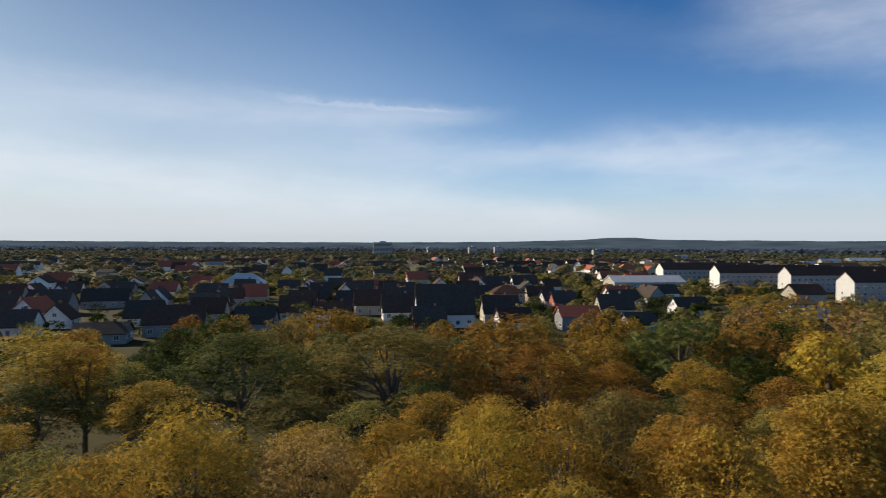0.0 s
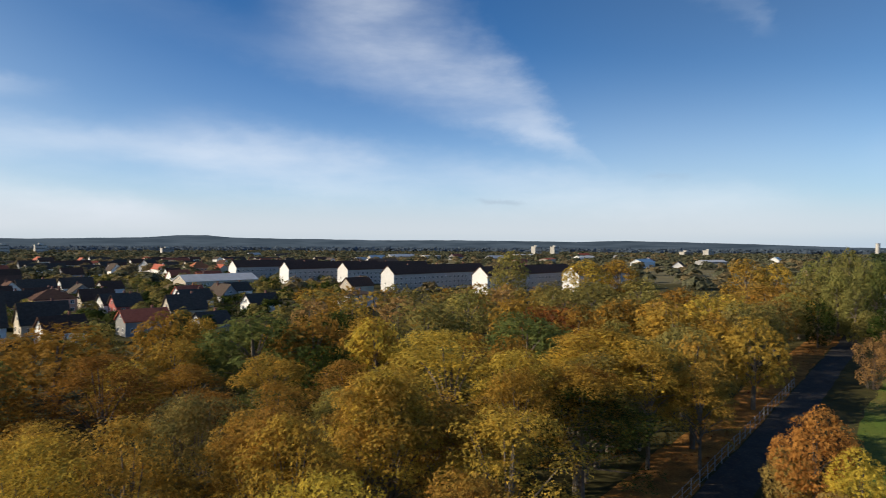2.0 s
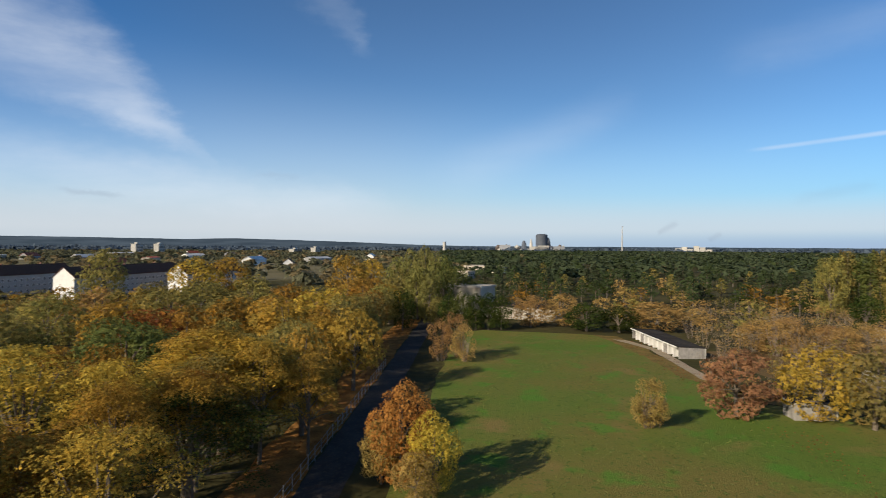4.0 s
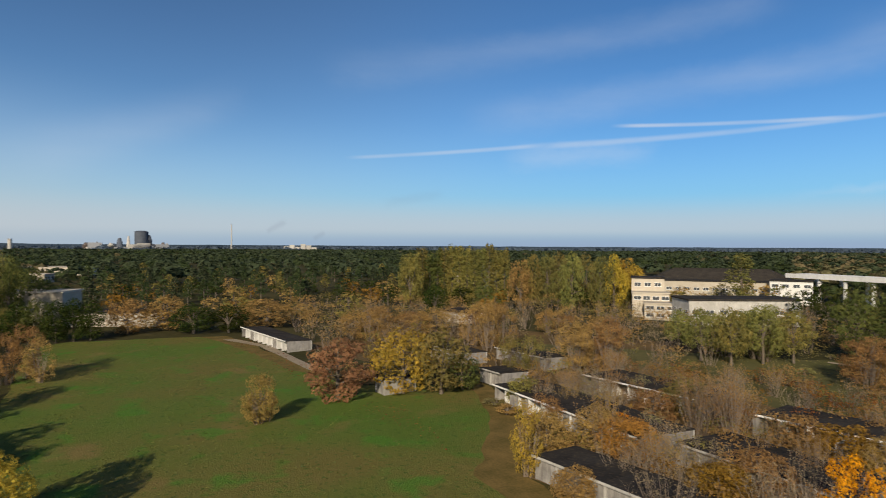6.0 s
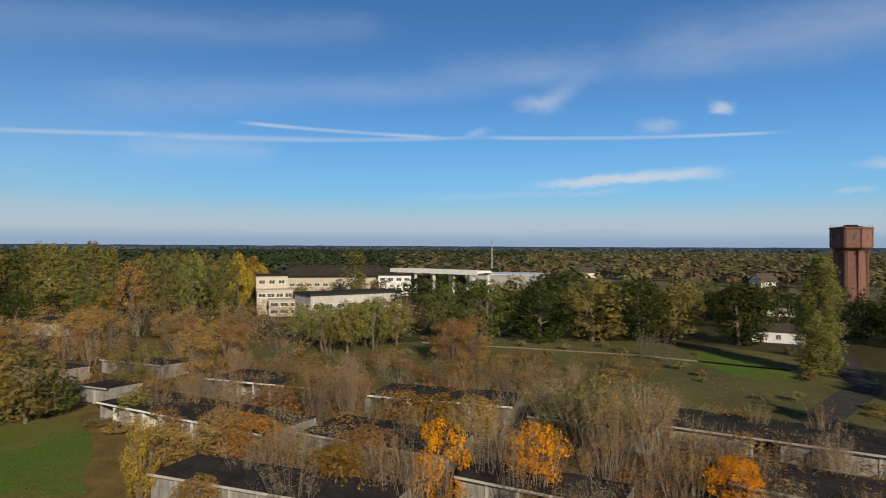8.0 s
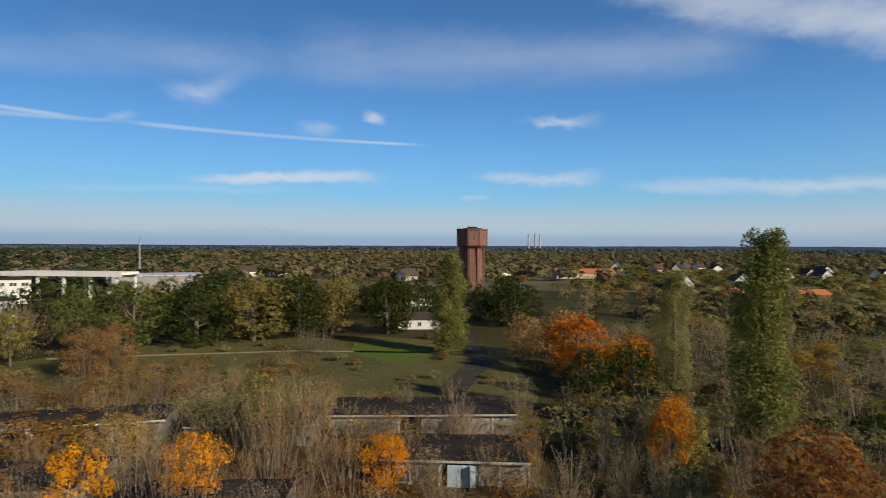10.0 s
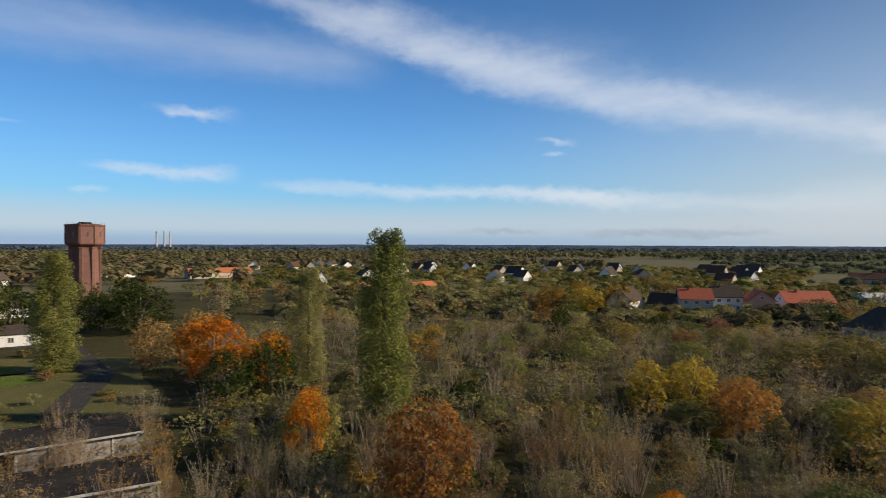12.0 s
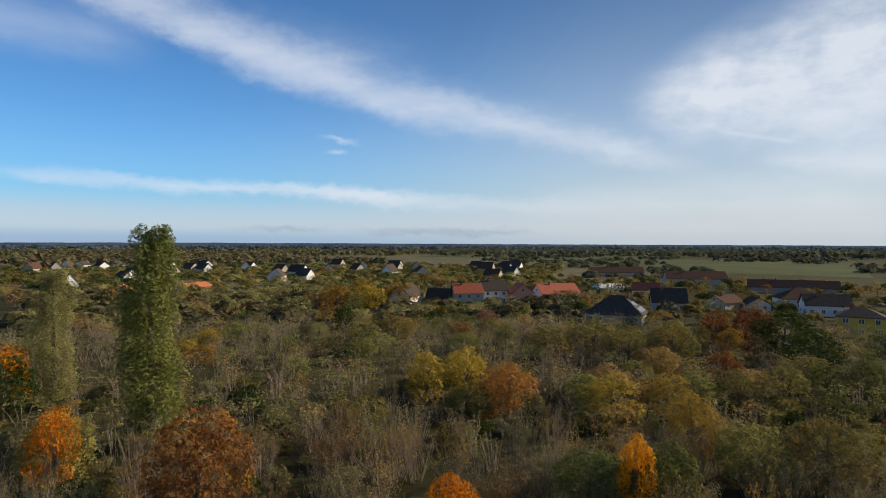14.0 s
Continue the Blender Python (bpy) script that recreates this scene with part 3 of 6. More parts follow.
def far_hills():
    """Glowing ring of wooded hills at the land's edge, haze put into its colour."""
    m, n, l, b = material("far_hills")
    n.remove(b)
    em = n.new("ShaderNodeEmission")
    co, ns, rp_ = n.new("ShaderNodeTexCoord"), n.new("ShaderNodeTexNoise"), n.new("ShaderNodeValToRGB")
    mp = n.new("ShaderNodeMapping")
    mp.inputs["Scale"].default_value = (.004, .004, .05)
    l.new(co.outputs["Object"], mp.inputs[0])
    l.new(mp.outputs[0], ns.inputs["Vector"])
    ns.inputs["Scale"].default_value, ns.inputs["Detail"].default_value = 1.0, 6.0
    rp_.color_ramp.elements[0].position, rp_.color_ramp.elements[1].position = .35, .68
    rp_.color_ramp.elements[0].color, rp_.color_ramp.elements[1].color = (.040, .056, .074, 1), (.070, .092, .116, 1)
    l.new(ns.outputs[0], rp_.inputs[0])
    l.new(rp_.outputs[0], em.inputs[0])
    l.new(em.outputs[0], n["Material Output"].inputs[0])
    vs, fs, r, count = [], [], 4840.0, 1440
    for k in range(count):
        bb = -60 + 360 * k / count
        up = float(np.interp(bb, [p[0] for p in HILLS], [p[1] for p in HILLS])) / 100
        up += .025 * noise.fractal((math.cos(radians(bb)) * 30, math.sin(radians(bb)) * 30, 1.0), .8, 2.0, 5)
        x, y, _ = spot(bb, r)
        vs += [(x, y, -6.0), (x, y, EYE + r * math.tan(radians(up)))]
    fs = [(2 * k, 2 * ((k + 1) % count), 2 * ((k + 1) % count) + 1, 2 * k + 1) for k in range(count)]
    return tagged(new("backdrop", mesh_of("backdrop", vs, fs, m)), "wooded hills on the far horizon, blue-grey with painted haze", "hills", kind="structure")


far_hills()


def sheet(name, outline, z, mat, label, category, step=3.0, wob=.9):
    """A flat piece of ground with an uneven edge."""
    pts = []
    for i, p in enumerate(outline):
        q = outline[(i + 1) % len(outline)]
        m = max(1, int(math.dist(p, q) / step))
        for k in range(m):
            x, y = p[0] + (q[0] - p[0]) * k / m, p[1] + (q[1] - p[1]) * k / m
            w = (noise.noise_vector((x / 9, y / 9, z * 9)) + .6 * noise.noise_vector((x / 3, y / 3, z * 9))) * wob
            pts.append((x + w[0], y + w[1], z))
    me = mesh_of(name, pts, [tuple(range(len(pts)))], mat)
    bm = bmesh.new()
    bm.from_mesh(me)
    bmesh.ops.triangulate(bm, faces=bm.faces)
    bmesh.ops.recalc_face_normals(bm, faces=bm.faces)
    if sum(f.normal.z for f in bm.faces) < 0:
        bmesh.ops.reverse_faces(bm, faces=bm.faces)
    bm.to_mesh(me)
    bm.free()
    return tagged(new(name, me), label, category, kind="structure")


# the lane's direction, and of all that is laid out along it
LANE = math.atan2(27.0, 120.0)


def along(x0, y0, s, q=0.0):
    """From a place, s metres along the lane and q metres to its north."""
    return (x0 + s * math.cos(LANE) - q * math.sin(LANE), y0 + s * math.sin(LANE) + q * math.cos(LANE))


sheet("lawn", [along(48, 14, -20, 6), along(48, 14, 118, 2), (171, 36), (171, 0), (150, -7), (126, -13), (104, -20), (97, -42), (81, -41), (56, -28), (20, -30), (10, -12)], .03, LAWN,
      "mown green lawn with darker tufts of grass", "lawn")
sheet("lawn_edge", [(171, 5), (150, -3.5), (126, -10.5), (112, -16), (101, -34), (96, -39), (84, -37.5), (58, -25.5), (40, -26), (21, -27.5), (20, -31.5), (40, -31), (56, -30), (81, -42), (98, -43), (104, -21), (126, -14), (150, -8), (171, -1)], .045, EDGE, "brown leaf-strewn edge of the lawn", "lawn edge", step=1.5, wob=1.3)
sheet("meadow", [(140, -66), (96, -118), (80, -146), (30, -160), (-4, -146), (-8, -92), (28, -90), (60, -80)], .03, MEADOW, "rough olive meadow with dry brown patches", "meadow")
sheet("grass_patch", [(36, -150), (17, -148), (11, -128), (18, -122), (30, -132)], .06, LAWN, "bright green patch of cut grass in a rough meadow", "grass")
sheet("lane", [along(20, 20, -60, -2.2), along(20, 20, 190, -2.4), along(20, 20, 190, 2.4), along(20, 20, -60, 2.2)], .05, ASPHALT, "dark shaded asphalt lane with fallen leaves", "lane", wob=.3)
sheet("verge", [along(20, 20, -60, 2.3), along(20, 20, 175, 2.5), along(20, 20, 175, 9.5), along(20, 20, -60, 9)], .04, LITTER, "verge covered with orange fallen leaves beside the lane", "verge")
sheet("path", [(164, -3), (150, -11), (119, -17.5), (119, -15.5), (150, -8.5), (164, 0)], .05, PATHMAT, "pale sandy track beside the garages", "path", wob=.35)
sheet("footpath", [(92, -119), (44, -134.5), (0, -136), (0, -137.6), (44, -136.2), (93, -120.6)], .06, PATHMAT, "pale footpath across the meadow", "path", wob=.35)
sheet("garden_lawn", [spot(226.5, 160)[:2], spot(232.0, 158)[:2], spot(233.0, 206)[:2], spot(226.0, 204)[:2]], .05, LAWN, "pale green grass in front of the village", "lawn")
sheet("drive", [(4, -100), (-1, -128), (6, -168), (28, -182), (30, -176), (12, -164), (4, -128), (9, -101)], .07, ASPHALT, "dark driveway between trees", "drive", wob=.4)
sheet("earth", [(96, -44), (150, -15), (170, -70), (120, -110), (60, -82), (30, -84), (-6, -92), (-6, -56), (40, -34), (56, -30), (80, -42)], .02,
      surface("garage_earth", (.085, .062, .032), (.19, .125, .055), .12, .95, 14, .4, each=0), "brown earth with leaf litter between the garages", "earth")
sheet("far_ground", [spot(bb, 345)[:2] for bb in range(150, 252, 6)] + [spot(bb, 2500)[:2] for bb in range(250, 148, -6)], .05, STUBBLE,
      "pale autumn grass and litter between far trees", "ground", step=80, wob=10)
sheet("far_ground", [spot(bb, 430)[:2] for bb in range(-46, 77, 6)] + [spot(bb, 2500)[:2] for bb in range(76, -47, -6)], .05, STUBBLE,
      "pale autumn grass and litter between far houses", "ground", step=80, wob=10)
for k, (a, b) in enumerate((((-560, -60), (-1080, -420)), ((-700, 120), (-1500, -60)), ((-900, -420), (-1500, -900)), ((-380, -640), (-700, -900)))):
    sheet("field", [(a[0], a[1]), (b[0], a[1] - 40), (b[0], b[1]), (a[0] - 30, b[1])], .10 + .03 * k, FIELD, "flat pale green field beyond the village", "field", step=60, wob=8)

# ---- trees ----
def broad_crown(rng, n, size, clumps=34, flat=1.0, top=12.0, low=2.6, wide=5.0, skirt=-.55):
    """Leaf places on the outside of many overlapping clumps that make up a lumpy dome."""
    mid, half = (top + low) / 2, (top - low) / 2
    d = rng.normal(size=(clumps, 3))
    d /= np.linalg.norm(d, axis=1, keepdims=True)
    d[:, 2] = np.where(d[:, 2] < skirt, -d[:, 2], d[:, 2])
    rad = rng.uniform(.20, .36, clumps) * wide
    c = d * np.array([wide, wide, half * flat]) * rng.uniform(.62, .80, (clumps, 1)) + np.array([0, 0, mid])
    if skirt < -.9:
        c[:, 2] = np.where(c[:, 2] < mid, mid - (mid - c[:, 2]) * 1.25, c[:, 2])
    pts, nor = [], []
    while sum(len(p) for p in pts) < n:
        k = rng.choice(clumps, n, p=rad ** 2 / (rad ** 2).sum())
        u = rng.normal(size=(n, 3))
        u /= np.linalg.norm(u, axis=1, keepdims=True)
        p = c[k] + u * rad[k][:, None] * (rng.uniform(.45, 1.12, n) ** .6)[:, None] * np.array([1, 1, .8])
        inside = np.zeros(n, bool)
        for j in range(clumps):
            inside |= (np.linalg.norm(p - c[j], axis=1) < rad[j] * .62)
        ok = ~inside & (p[:, 2] > low * (.75 if skirt > -.9 else .3))
        pts.append(p[ok])
        nor.append((u + .75 * rng.normal(size=(n, 3)) * .6 + np.array([0, 0, .35]))[ok])
    return np.concatenate(pts)[:n], np.concatenate(nor)[:n], c


def dome_crown(rng, n, clumps=70, top=14.0, low=5.0, wide=5.5):
    """Leaf places in flat sprays that make up a broad dome, dense outside and open below."""
    a, f = rng.uniform(0, 6.283, clumps), np.sqrt(rng.uniform(0, 1, clumps))
    tall = top - low
    lobes = 1 + .10 * np.sin(3 * a + rng.uniform(0, 6)) + .07 * np.sin(5 * a + rng.uniform(0, 6))
    rr = f * wide * .86 * lobes
    zz = low + tall * (.93 * np.sqrt(np.maximum(0, 1 - (f * .97) ** 2.3)) - rng.uniform(0, 1, clumps) ** 2.2 * .55 * (.25 + f))
    c = np.stack([rr * np.cos(a), rr * np.sin(a), np.maximum(zz, low * .8)], 1)
    rad = rng.uniform(.17, .31, clumps) * wide
    k = rng.choice(clumps, n, p=rad ** 2 / (rad ** 2).sum())
    u = rng.normal(size=(n, 3))
    u /= np.linalg.norm(u, axis=1, keepdims=True)
    u[:, 2] = np.where(u[:, 2] < -.35, -u[:, 2], u[:, 2])
    p = c[k] + u * rad[k][:, None] * (rng.uniform(.35, 1.1, n) ** .5)[:, None] * np.array([1.05, 1.05, .55])
    return p, u * np.array([.6, .6, 1]) + np.array([0, 0, .55]) + .5 * rng.normal(size=(n, 3)), c


def make_dome(rng, n, size, **kw):
    p, q, c = dome_crown(rng, n, **kw)
    return trunk_shape(rng, kw.get("top", 14.0), c, limbs=16).mesh("trunk", BARK), card_mesh("crown", p, q, size, LEAF["gold"], rng, corners=3)


def trunk_shape(rng, top, centres, r=.28, sides=6, limbs=9):
    s = Shape()
    bend = rng.uniform(-.3, .3, 2)
    s.limb([(0, 0, -.3), (bend[0] * .3, bend[1] * .3, top * .2), (bend[0], bend[1], top * .45), (bend[0] * 1.6, bend[1] * 1.6, top * .8)], [r * 1.25, r, r * .7, r * .15], sides)
    for j in rng.permutation(len(centres))[:limbs]:
        c = centres[j]
        z0 = top * rng.uniform(.2, .45)
        s.limb([(bend[0] * .6, bend[1] * .6, z0), (c[0] * .45, c[1] * .45, z0 + (c[2] - z0) * .6), tuple(c)], [r * .5, r * .28, .03], 4)
    return s


def make_broad(rng, n, size, **kw):
    p, q, c = broad_crown(rng, n, size, **kw)
    return trunk_shape(rng, kw.get("top", 12.0), c, sides=4 if n < 400 else 6, limbs=2 if n < 400 else 9).mesh("trunk", BARK), card_mesh("crown", p, q, size, LEAF["gold"], rng, corners=3 if n > 400 else 4)


def make_poplar(rng, n, size, top=26.0, wide=3.3, m=70, skin=.3):
    """A column of upright clumps with a ragged edge, dense on the outside."""
    z = np.sort(rng.uniform(.02, .96, m)) * top
    prof = wide * np.interp(z / top, [0, .1, .3, .6, .82, .92, 1], [.75, .95, 1.0, .97, .82, .62, .40])
    ang = np.arange(m) * 2.4 + rng.uniform(-.5, .5, m)
    rr = prof * rng.uniform(.30, .78, m)
    c = np.stack([rr * np.cos(ang) + .5 * np.sin(z * .35), rr * np.sin(ang), z], 1)
    rad = prof * rng.uniform(.26, .46, m) * (70 / m) ** .3
    k = rng.integers(0, m, n)
    u = rng.normal(size=(n, 3))
    u /= np.linalg.norm(u, axis=1, keepdims=True)
    p = c[k] + u * rad[k][:, None] * (rng.uniform(skin, 1.08, n) ** .5)[:, None] * np.array([1, 1, 2.1])
    p[:, 2] = np.minimum(p[:, 2], top + rng.normal(size=n) * .2)
    s = Shape().limb([(0, 0, -.3), (.1, 0, top * .3), (0, .1, top * .7), (0, 0, top * .96)], [.5, .36, .18, .03], 7)
    for j in range(0, m if n > 5000 else 0, 13):
        s.limb([(0, 0, max(.5, c[j][2] - 3)), tuple(c[j] * np.array([.6, .6, 1]) - np.array([0, 0, 1.2])), tuple(c[j])], [.12, .07, .02], 4)
    return s.mesh("trunk", BARK), card_mesh("crown", p, u + np.array([0, 0, .2]) + .45 * rng.normal(size=(n, 3)), size, LEAF["poplar"], rng, corners=3)


def make_pine(rng, n, size, top=13.0, wide=3.6):
    """Flat tiers of dark needles round a straight stem."""
    m = 26
    z = np.linspace(.28, .97, m) * top
    prof = wide * np.interp(z / top, [.25, .4, .7, 1], [.75, 1.0, .75, .18])
    ang = np.arange(m) * 2.4 + rng.uniform(-.4, .4, m)
    rr = prof * rng.uniform(.3, .75, m)
    c = np.stack([rr * np.cos(ang), rr * np.sin(ang), z], 1)
    rad = prof * rng.uniform(.42, .6, m)
    k = rng.integers(0, m, n)
    u = rng.normal(size=(n, 3))
    u /= np.linalg.norm(u, axis=1, keepdims=True)
    p = c[k] + u * rad[k][:, None] * (rng.uniform(.3, 1.1, n) ** .5)[:, None] * np.array([1, 1, .6])
    s = Shape().limb([(0, 0, -.3), (.05, 0, top * .5), (0, 0, top * .95)], [.26, .17, .03], 6)
    for j in range(0, m, 2):
        s.limb([(0, 0, c[j][2] - .6), tuple(c[j])], [.07, .02], 4)
    return s.mesh("trunk", BARK), card_mesh("crown", p, u + np.array([0, 0, .5]) + .5 * rng.normal(size=(n, 3)), size, LEAF["dark"], rng, .35)


def make_twiggy(rng, stems, side, n, size, top=7.0, wide=3.2, thick=.045):
    """A half-bare shrub or young tree: many upright stems and fine twigs, with few leaves left."""
    s = Shape()
    tips = []
    for i in range(stems):
        a, lean = rng.uniform(0, 6.283), rng.uniform(.03, 1.0) ** .8 * wide
        h = top * rng.uniform(.62, 1.0) * (1 - .22 * (lean / wide) ** 2)
        b0 = np.array([math.cos(a) * lean * .3, math.sin(a) * lean * .3, -.1])
        b1 = np.array([math.cos(a) * lean * .62, math.sin(a) * lean * .62, h * .5])
        b2 = np.array([math.cos(a) * lean, math.sin(a) * lean, h])
        s.limb([b0, b1, b2], [thick * 1.3, thick * .8, thick * .18], 3)
        for k in range(side):
            f = rng.uniform(.3, .97)
            p0 = b0 + (b1 - b0) * f * 2 if f < .5 else b1 + (b2 - b1) * (f - .5) * 2
            ta = rng.uniform(0, 6.283)
            ln = top * rng.uniform(.10, .24) * (1.25 - f)
            p1 = p0 + np.array([math.cos(ta) * ln * .5, math.sin(ta) * ln * .5, ln * rng.uniform(.9, 1.5)])
            s.limb([p0, p1], [thick * .42, thick * .14], 3)
            tips.append((p0, p1))
    tips = np.array(tips)
    k = rng.integers(0, len(tips), n)
    f = rng.uniform(.1, 1.1, n)[:, None]
    p = tips[k, 0] + (tips[k, 1] - tips[k, 0]) * f + rng.normal(size=(n, 3)) * .16
    return s.mesh("branchwork", TWIG), card_mesh("foliage", p, rng.normal(size=(n, 3)) + np.array([0, 0, .4]), size, LEAF["dry"], rng, corners=3 if n > 400 else 4)


def make_leafy(rng, stems, side, n, size, top=7.0, wide=3.2, thick=.05):
    """A rounded shrub or young tree that still has its leaves, with stems showing through."""
    wood, few = make_twiggy(rng, stems, side, 10, size, top * .97, wide * .8, thick)
    p, q, c = broad_crown(rng, n, size, clumps=26, top=top, low=.25, wide=wide, skirt=-.95)
    return wood, card_mesh("foliage", p, q, size, LEAF["tan"], rng, corners=3 if n > 400 else 4)


STOCK = {}


def stock(kind, count, maker, *a, **kw):
    for i in range(count):
        rng = np.random.default_rng(sum(map(ord, kind)) * 13 + i)
        STOCK.setdefault(kind, []).append(maker(rng, *a, **kw))


stock("near", 6, make_dome, 9000, .14)
stock("near_low", 4, make_broad, 6000, .22, clumps=90, low=.4, skirt=-.95)
stock("mid", 5, make_broad, 2300, .30, clumps=54, low=.8, skirt=-.75)
stock("full", 5, make_broad, 2400, .32, clumps=54, low=.3, skirt=-.95)
stock("far", 4, make_broad, 230, .66, clumps=26, low=.4, skirt=-.95)
stock("bush", 3, make_broad, 800, .22, clumps=22, top=4.0, low=.3, wide=2.3)
stock("poplar", 2, make_poplar, 27000, .17, m=150, skin=.5)
stock("poplar_far", 3, make_poplar, 1900, .48, wide=3.6, m=46)
stock("pine_far", 3, make_pine, 200, .9)
stock("twiggy", 6, make_twiggy, 25, 6, 820, .095, thick=.024)
stock("twiggy_far", 5, make_twiggy, 12, 3, 100, .15, thick=.042)
stock("leafy", 4, make_leafy, 14, 4, 2800, .13)
stock("mound", 5, make_leafy, 6, 1, 230, .27, thick=.04)
BASE = {"near": (14, 5.5), "near_low": (12, 5), "full": (12, 5), "mid": (12, 5), "far": (12, 5), "bush": (4, 2.3), "poplar": (26, 3.3), "poplar_far": (26, 3.6), "pine_far": (13, 3.6),
        "twiggy": (7, 3.2), "twiggy_far": (7, 3.2), "leafy": (7, 3.2), "mound": (7, 3.2)}
WORD = {"gold": "golden-brown autumn", "yellow": "bright yellow autumn", "olive": "olive and yellow", "green": "green-leaved", "dark": "dark green",         "lime": "yellow-green", "poplar": "green-leaved", "orange": "bright orange autumn", "brown": "brown autumn", "rust": "rust-red autumn", "wine": "wine-red autumn",
        "straw": "straw-yellow", "pine": "dark green", "dry": "half-bare grey-brown", "tan": "tan-leaved autumn", "apricot": "apricot-coloured", "southwood": "olive and brown", "moss": "moss-coloured", "ridge": "dark", "distant": "dull green", "farbrown": "dull brown", "farpine": "dark green"}
NAME = {"near": "tree", "near_low": "tree", "full": "tree", "mid": "tree", "far": "tree", "bush": "bush", "poplar": "poplar", "poplar_far": "poplar", "pine": "pine", "pine_far": "pine", "twiggy": "shrub",
        "twiggy_far": "shrub", "leafy": "young_tree", "mound": "shrub"}
pick = np.random.default_rng(77)
GROWN = []


def plant(kind, b, d, h, w, tone, where, group=""):
    """A tree at a bearing and distance, h metres high and w metres wide."""
    if kind == "full" and d < 78:
        kind = "near_low"
    elif kind == "mid" and d < 76:
        kind = "near"
    trunk, crown = STOCK[kind][pick.integers(len(STOCK[kind]))]
    h0, w0 = BASE[kind]
    x, y, z = spot(b, d)
    kindname = NAME[kind]
    ob = thing(kindname, Matrix.LocRotScale((x, y, z), Euler((0, 0, pick.uniform(0, 6.283))), (w / 2 / w0, w / 2 / w0, h / h0)),
               f"{WORD[tone]} {kindname.replace('_', ' ')} {where}", "tree" if kindname in ("tree", "poplar", "pine", "young_tree") else kindname, group)
    a = child(trunk.name.split(".")[0], trunk, ob)
    c = child(crown.name.split(".")[0], crown, ob)
    c.material_slots[0].link = "OBJECT"
    c.material_slots[0].material = LEAF[tone]
    GROWN.append((x, y, w / 2))
    return ob


def plant_all(kind, rows, where, group=""):
    for b, d, h, w, tone in rows:
        plant(kind, b, d, h, w, tone, where, group)


CELLS, counted = {}, [0]


def free(x, y, r, share=.8):
    """Whether a round of radius r keeps clear of all that stands already."""
    for g in GROWN[counted[0]:]:
        CELLS.setdefault((int(g[0] // 50), int(g[1] // 50)), []).append(g)
    counted[0] = len(GROWN)
    i, j = int(x // 50), int(y // 50)
    return all((x - gx) ** 2 + (y - gy) ** 2 > (share * (r + gr)) ** 2
               for a in (i - 1, i, i + 1) for b in (j - 1, j, j + 1) for gx, gy, gr in CELLS.get((a, b), ()))


ARRAYS = {}


def arrays(me):
    """Corners and four-sided faces of a stock mesh."""
    if me.name not in ARRAYS:
        co = np.empty(3 * len(me.vertices), np.float32)
        me.vertices.foreach_get("co", co)
        lo = np.empty(len(me.loops), np.int32)
        me.loops.foreach_get("vertex_index", lo)
        ARRAYS[me.name] = (co.reshape(-1, 3), lo.reshape(-1, 4))
    return ARRAYS[me.name]


def grove(name, label, tone, members):
    """Many trees of one tone joined into one mesh: members are kind, x, y, h, w."""
    vs, fs, ix, o = [], [], [], 0
    for kind, x, y, h, w in members:
        h0, w0 = BASE[kind]
        a = pick.uniform(0, 6.283)
        ca, sa, k = math.cos(a), math.sin(a), w / 2 / w0
        for j, me in enumerate(STOCK[kind][pick.integers(len(STOCK[kind]))]):
            v, f = arrays(me)
            vs.append(np.stack([(v[:, 0] * ca - v[:, 1] * sa) * k + x, (v[:, 0] * sa + v[:, 1] * ca) * k + y, v[:, 2] * h / h0], 1))
            fs.append(f + o)
            ix.append(np.full(len(f), j, np.int32))
            o += len(v)
    v, f, ix = np.concatenate(vs), np.concatenate(fs), np.concatenate(ix)
    me = bpy.data.meshes.new(name)
    me.vertices.add(len(v))
    me.vertices.foreach_set("co", v.astype(np.float32).ravel())
    me.loops.add(4 * len(f))
    me.loops.foreach_set("vertex_index", f.astype(np.int32).ravel())
    me.polygons.add(len(f))
    me.polygons.foreach_set("loop_start", np.arange(0, 4 * len(f), 4, dtype=np.int32))
    me.polygons.foreach_set("loop_total", np.full(len(f), 4, dtype=np.int32))
    me.materials.append(TWIG if members[0][0] in ("mound", "twiggy_far") else BARK)
    me.materials.append(LEAF[tone])
    me.polygons.foreach_set("material_index", ix)
    me.update(calc_edges=True)
    return tagged(new(name, me), label, "wood", kind="stuff")


def fill(kind, count, b0, b1, d0, d1, h, w, tones, where, group, ok=None, share=.75, seed=1, joined=""):
    """Scatters trees over a stretch of bearings and distances, clear of those that stand there; joined: the name of the stuff they make up."""
    rng = np.random.default_rng(seed)
    made, groves = 0, {}
    for _ in range(count * 8):
        b, d = rng.uniform(b0, b1), math.sqrt(rng.uniform(d0 * d0, d1 * d1))
        x, y, _z = spot(b, d)
        ww = rng.uniform(*w)
        if (ok and not ok(x, y, d)) or not free(x, y, ww / 2, share):
            continue
        tone = tones[rng.integers(len(tones))]
        if joined:
            groves.setdefault(tone, []).append((kind, x, y, rng.uniform(*h), ww))
            GROWN.append((x, y, ww / 2))
        else:
            plant(kind, b, d, rng.uniform(*h), ww, tone, where, group)
        made += 1
        if made >= count:
            break
    for tone, members in groves.items():
        grove(joined, f"{WORD[tone]} growth {where}", tone, members)

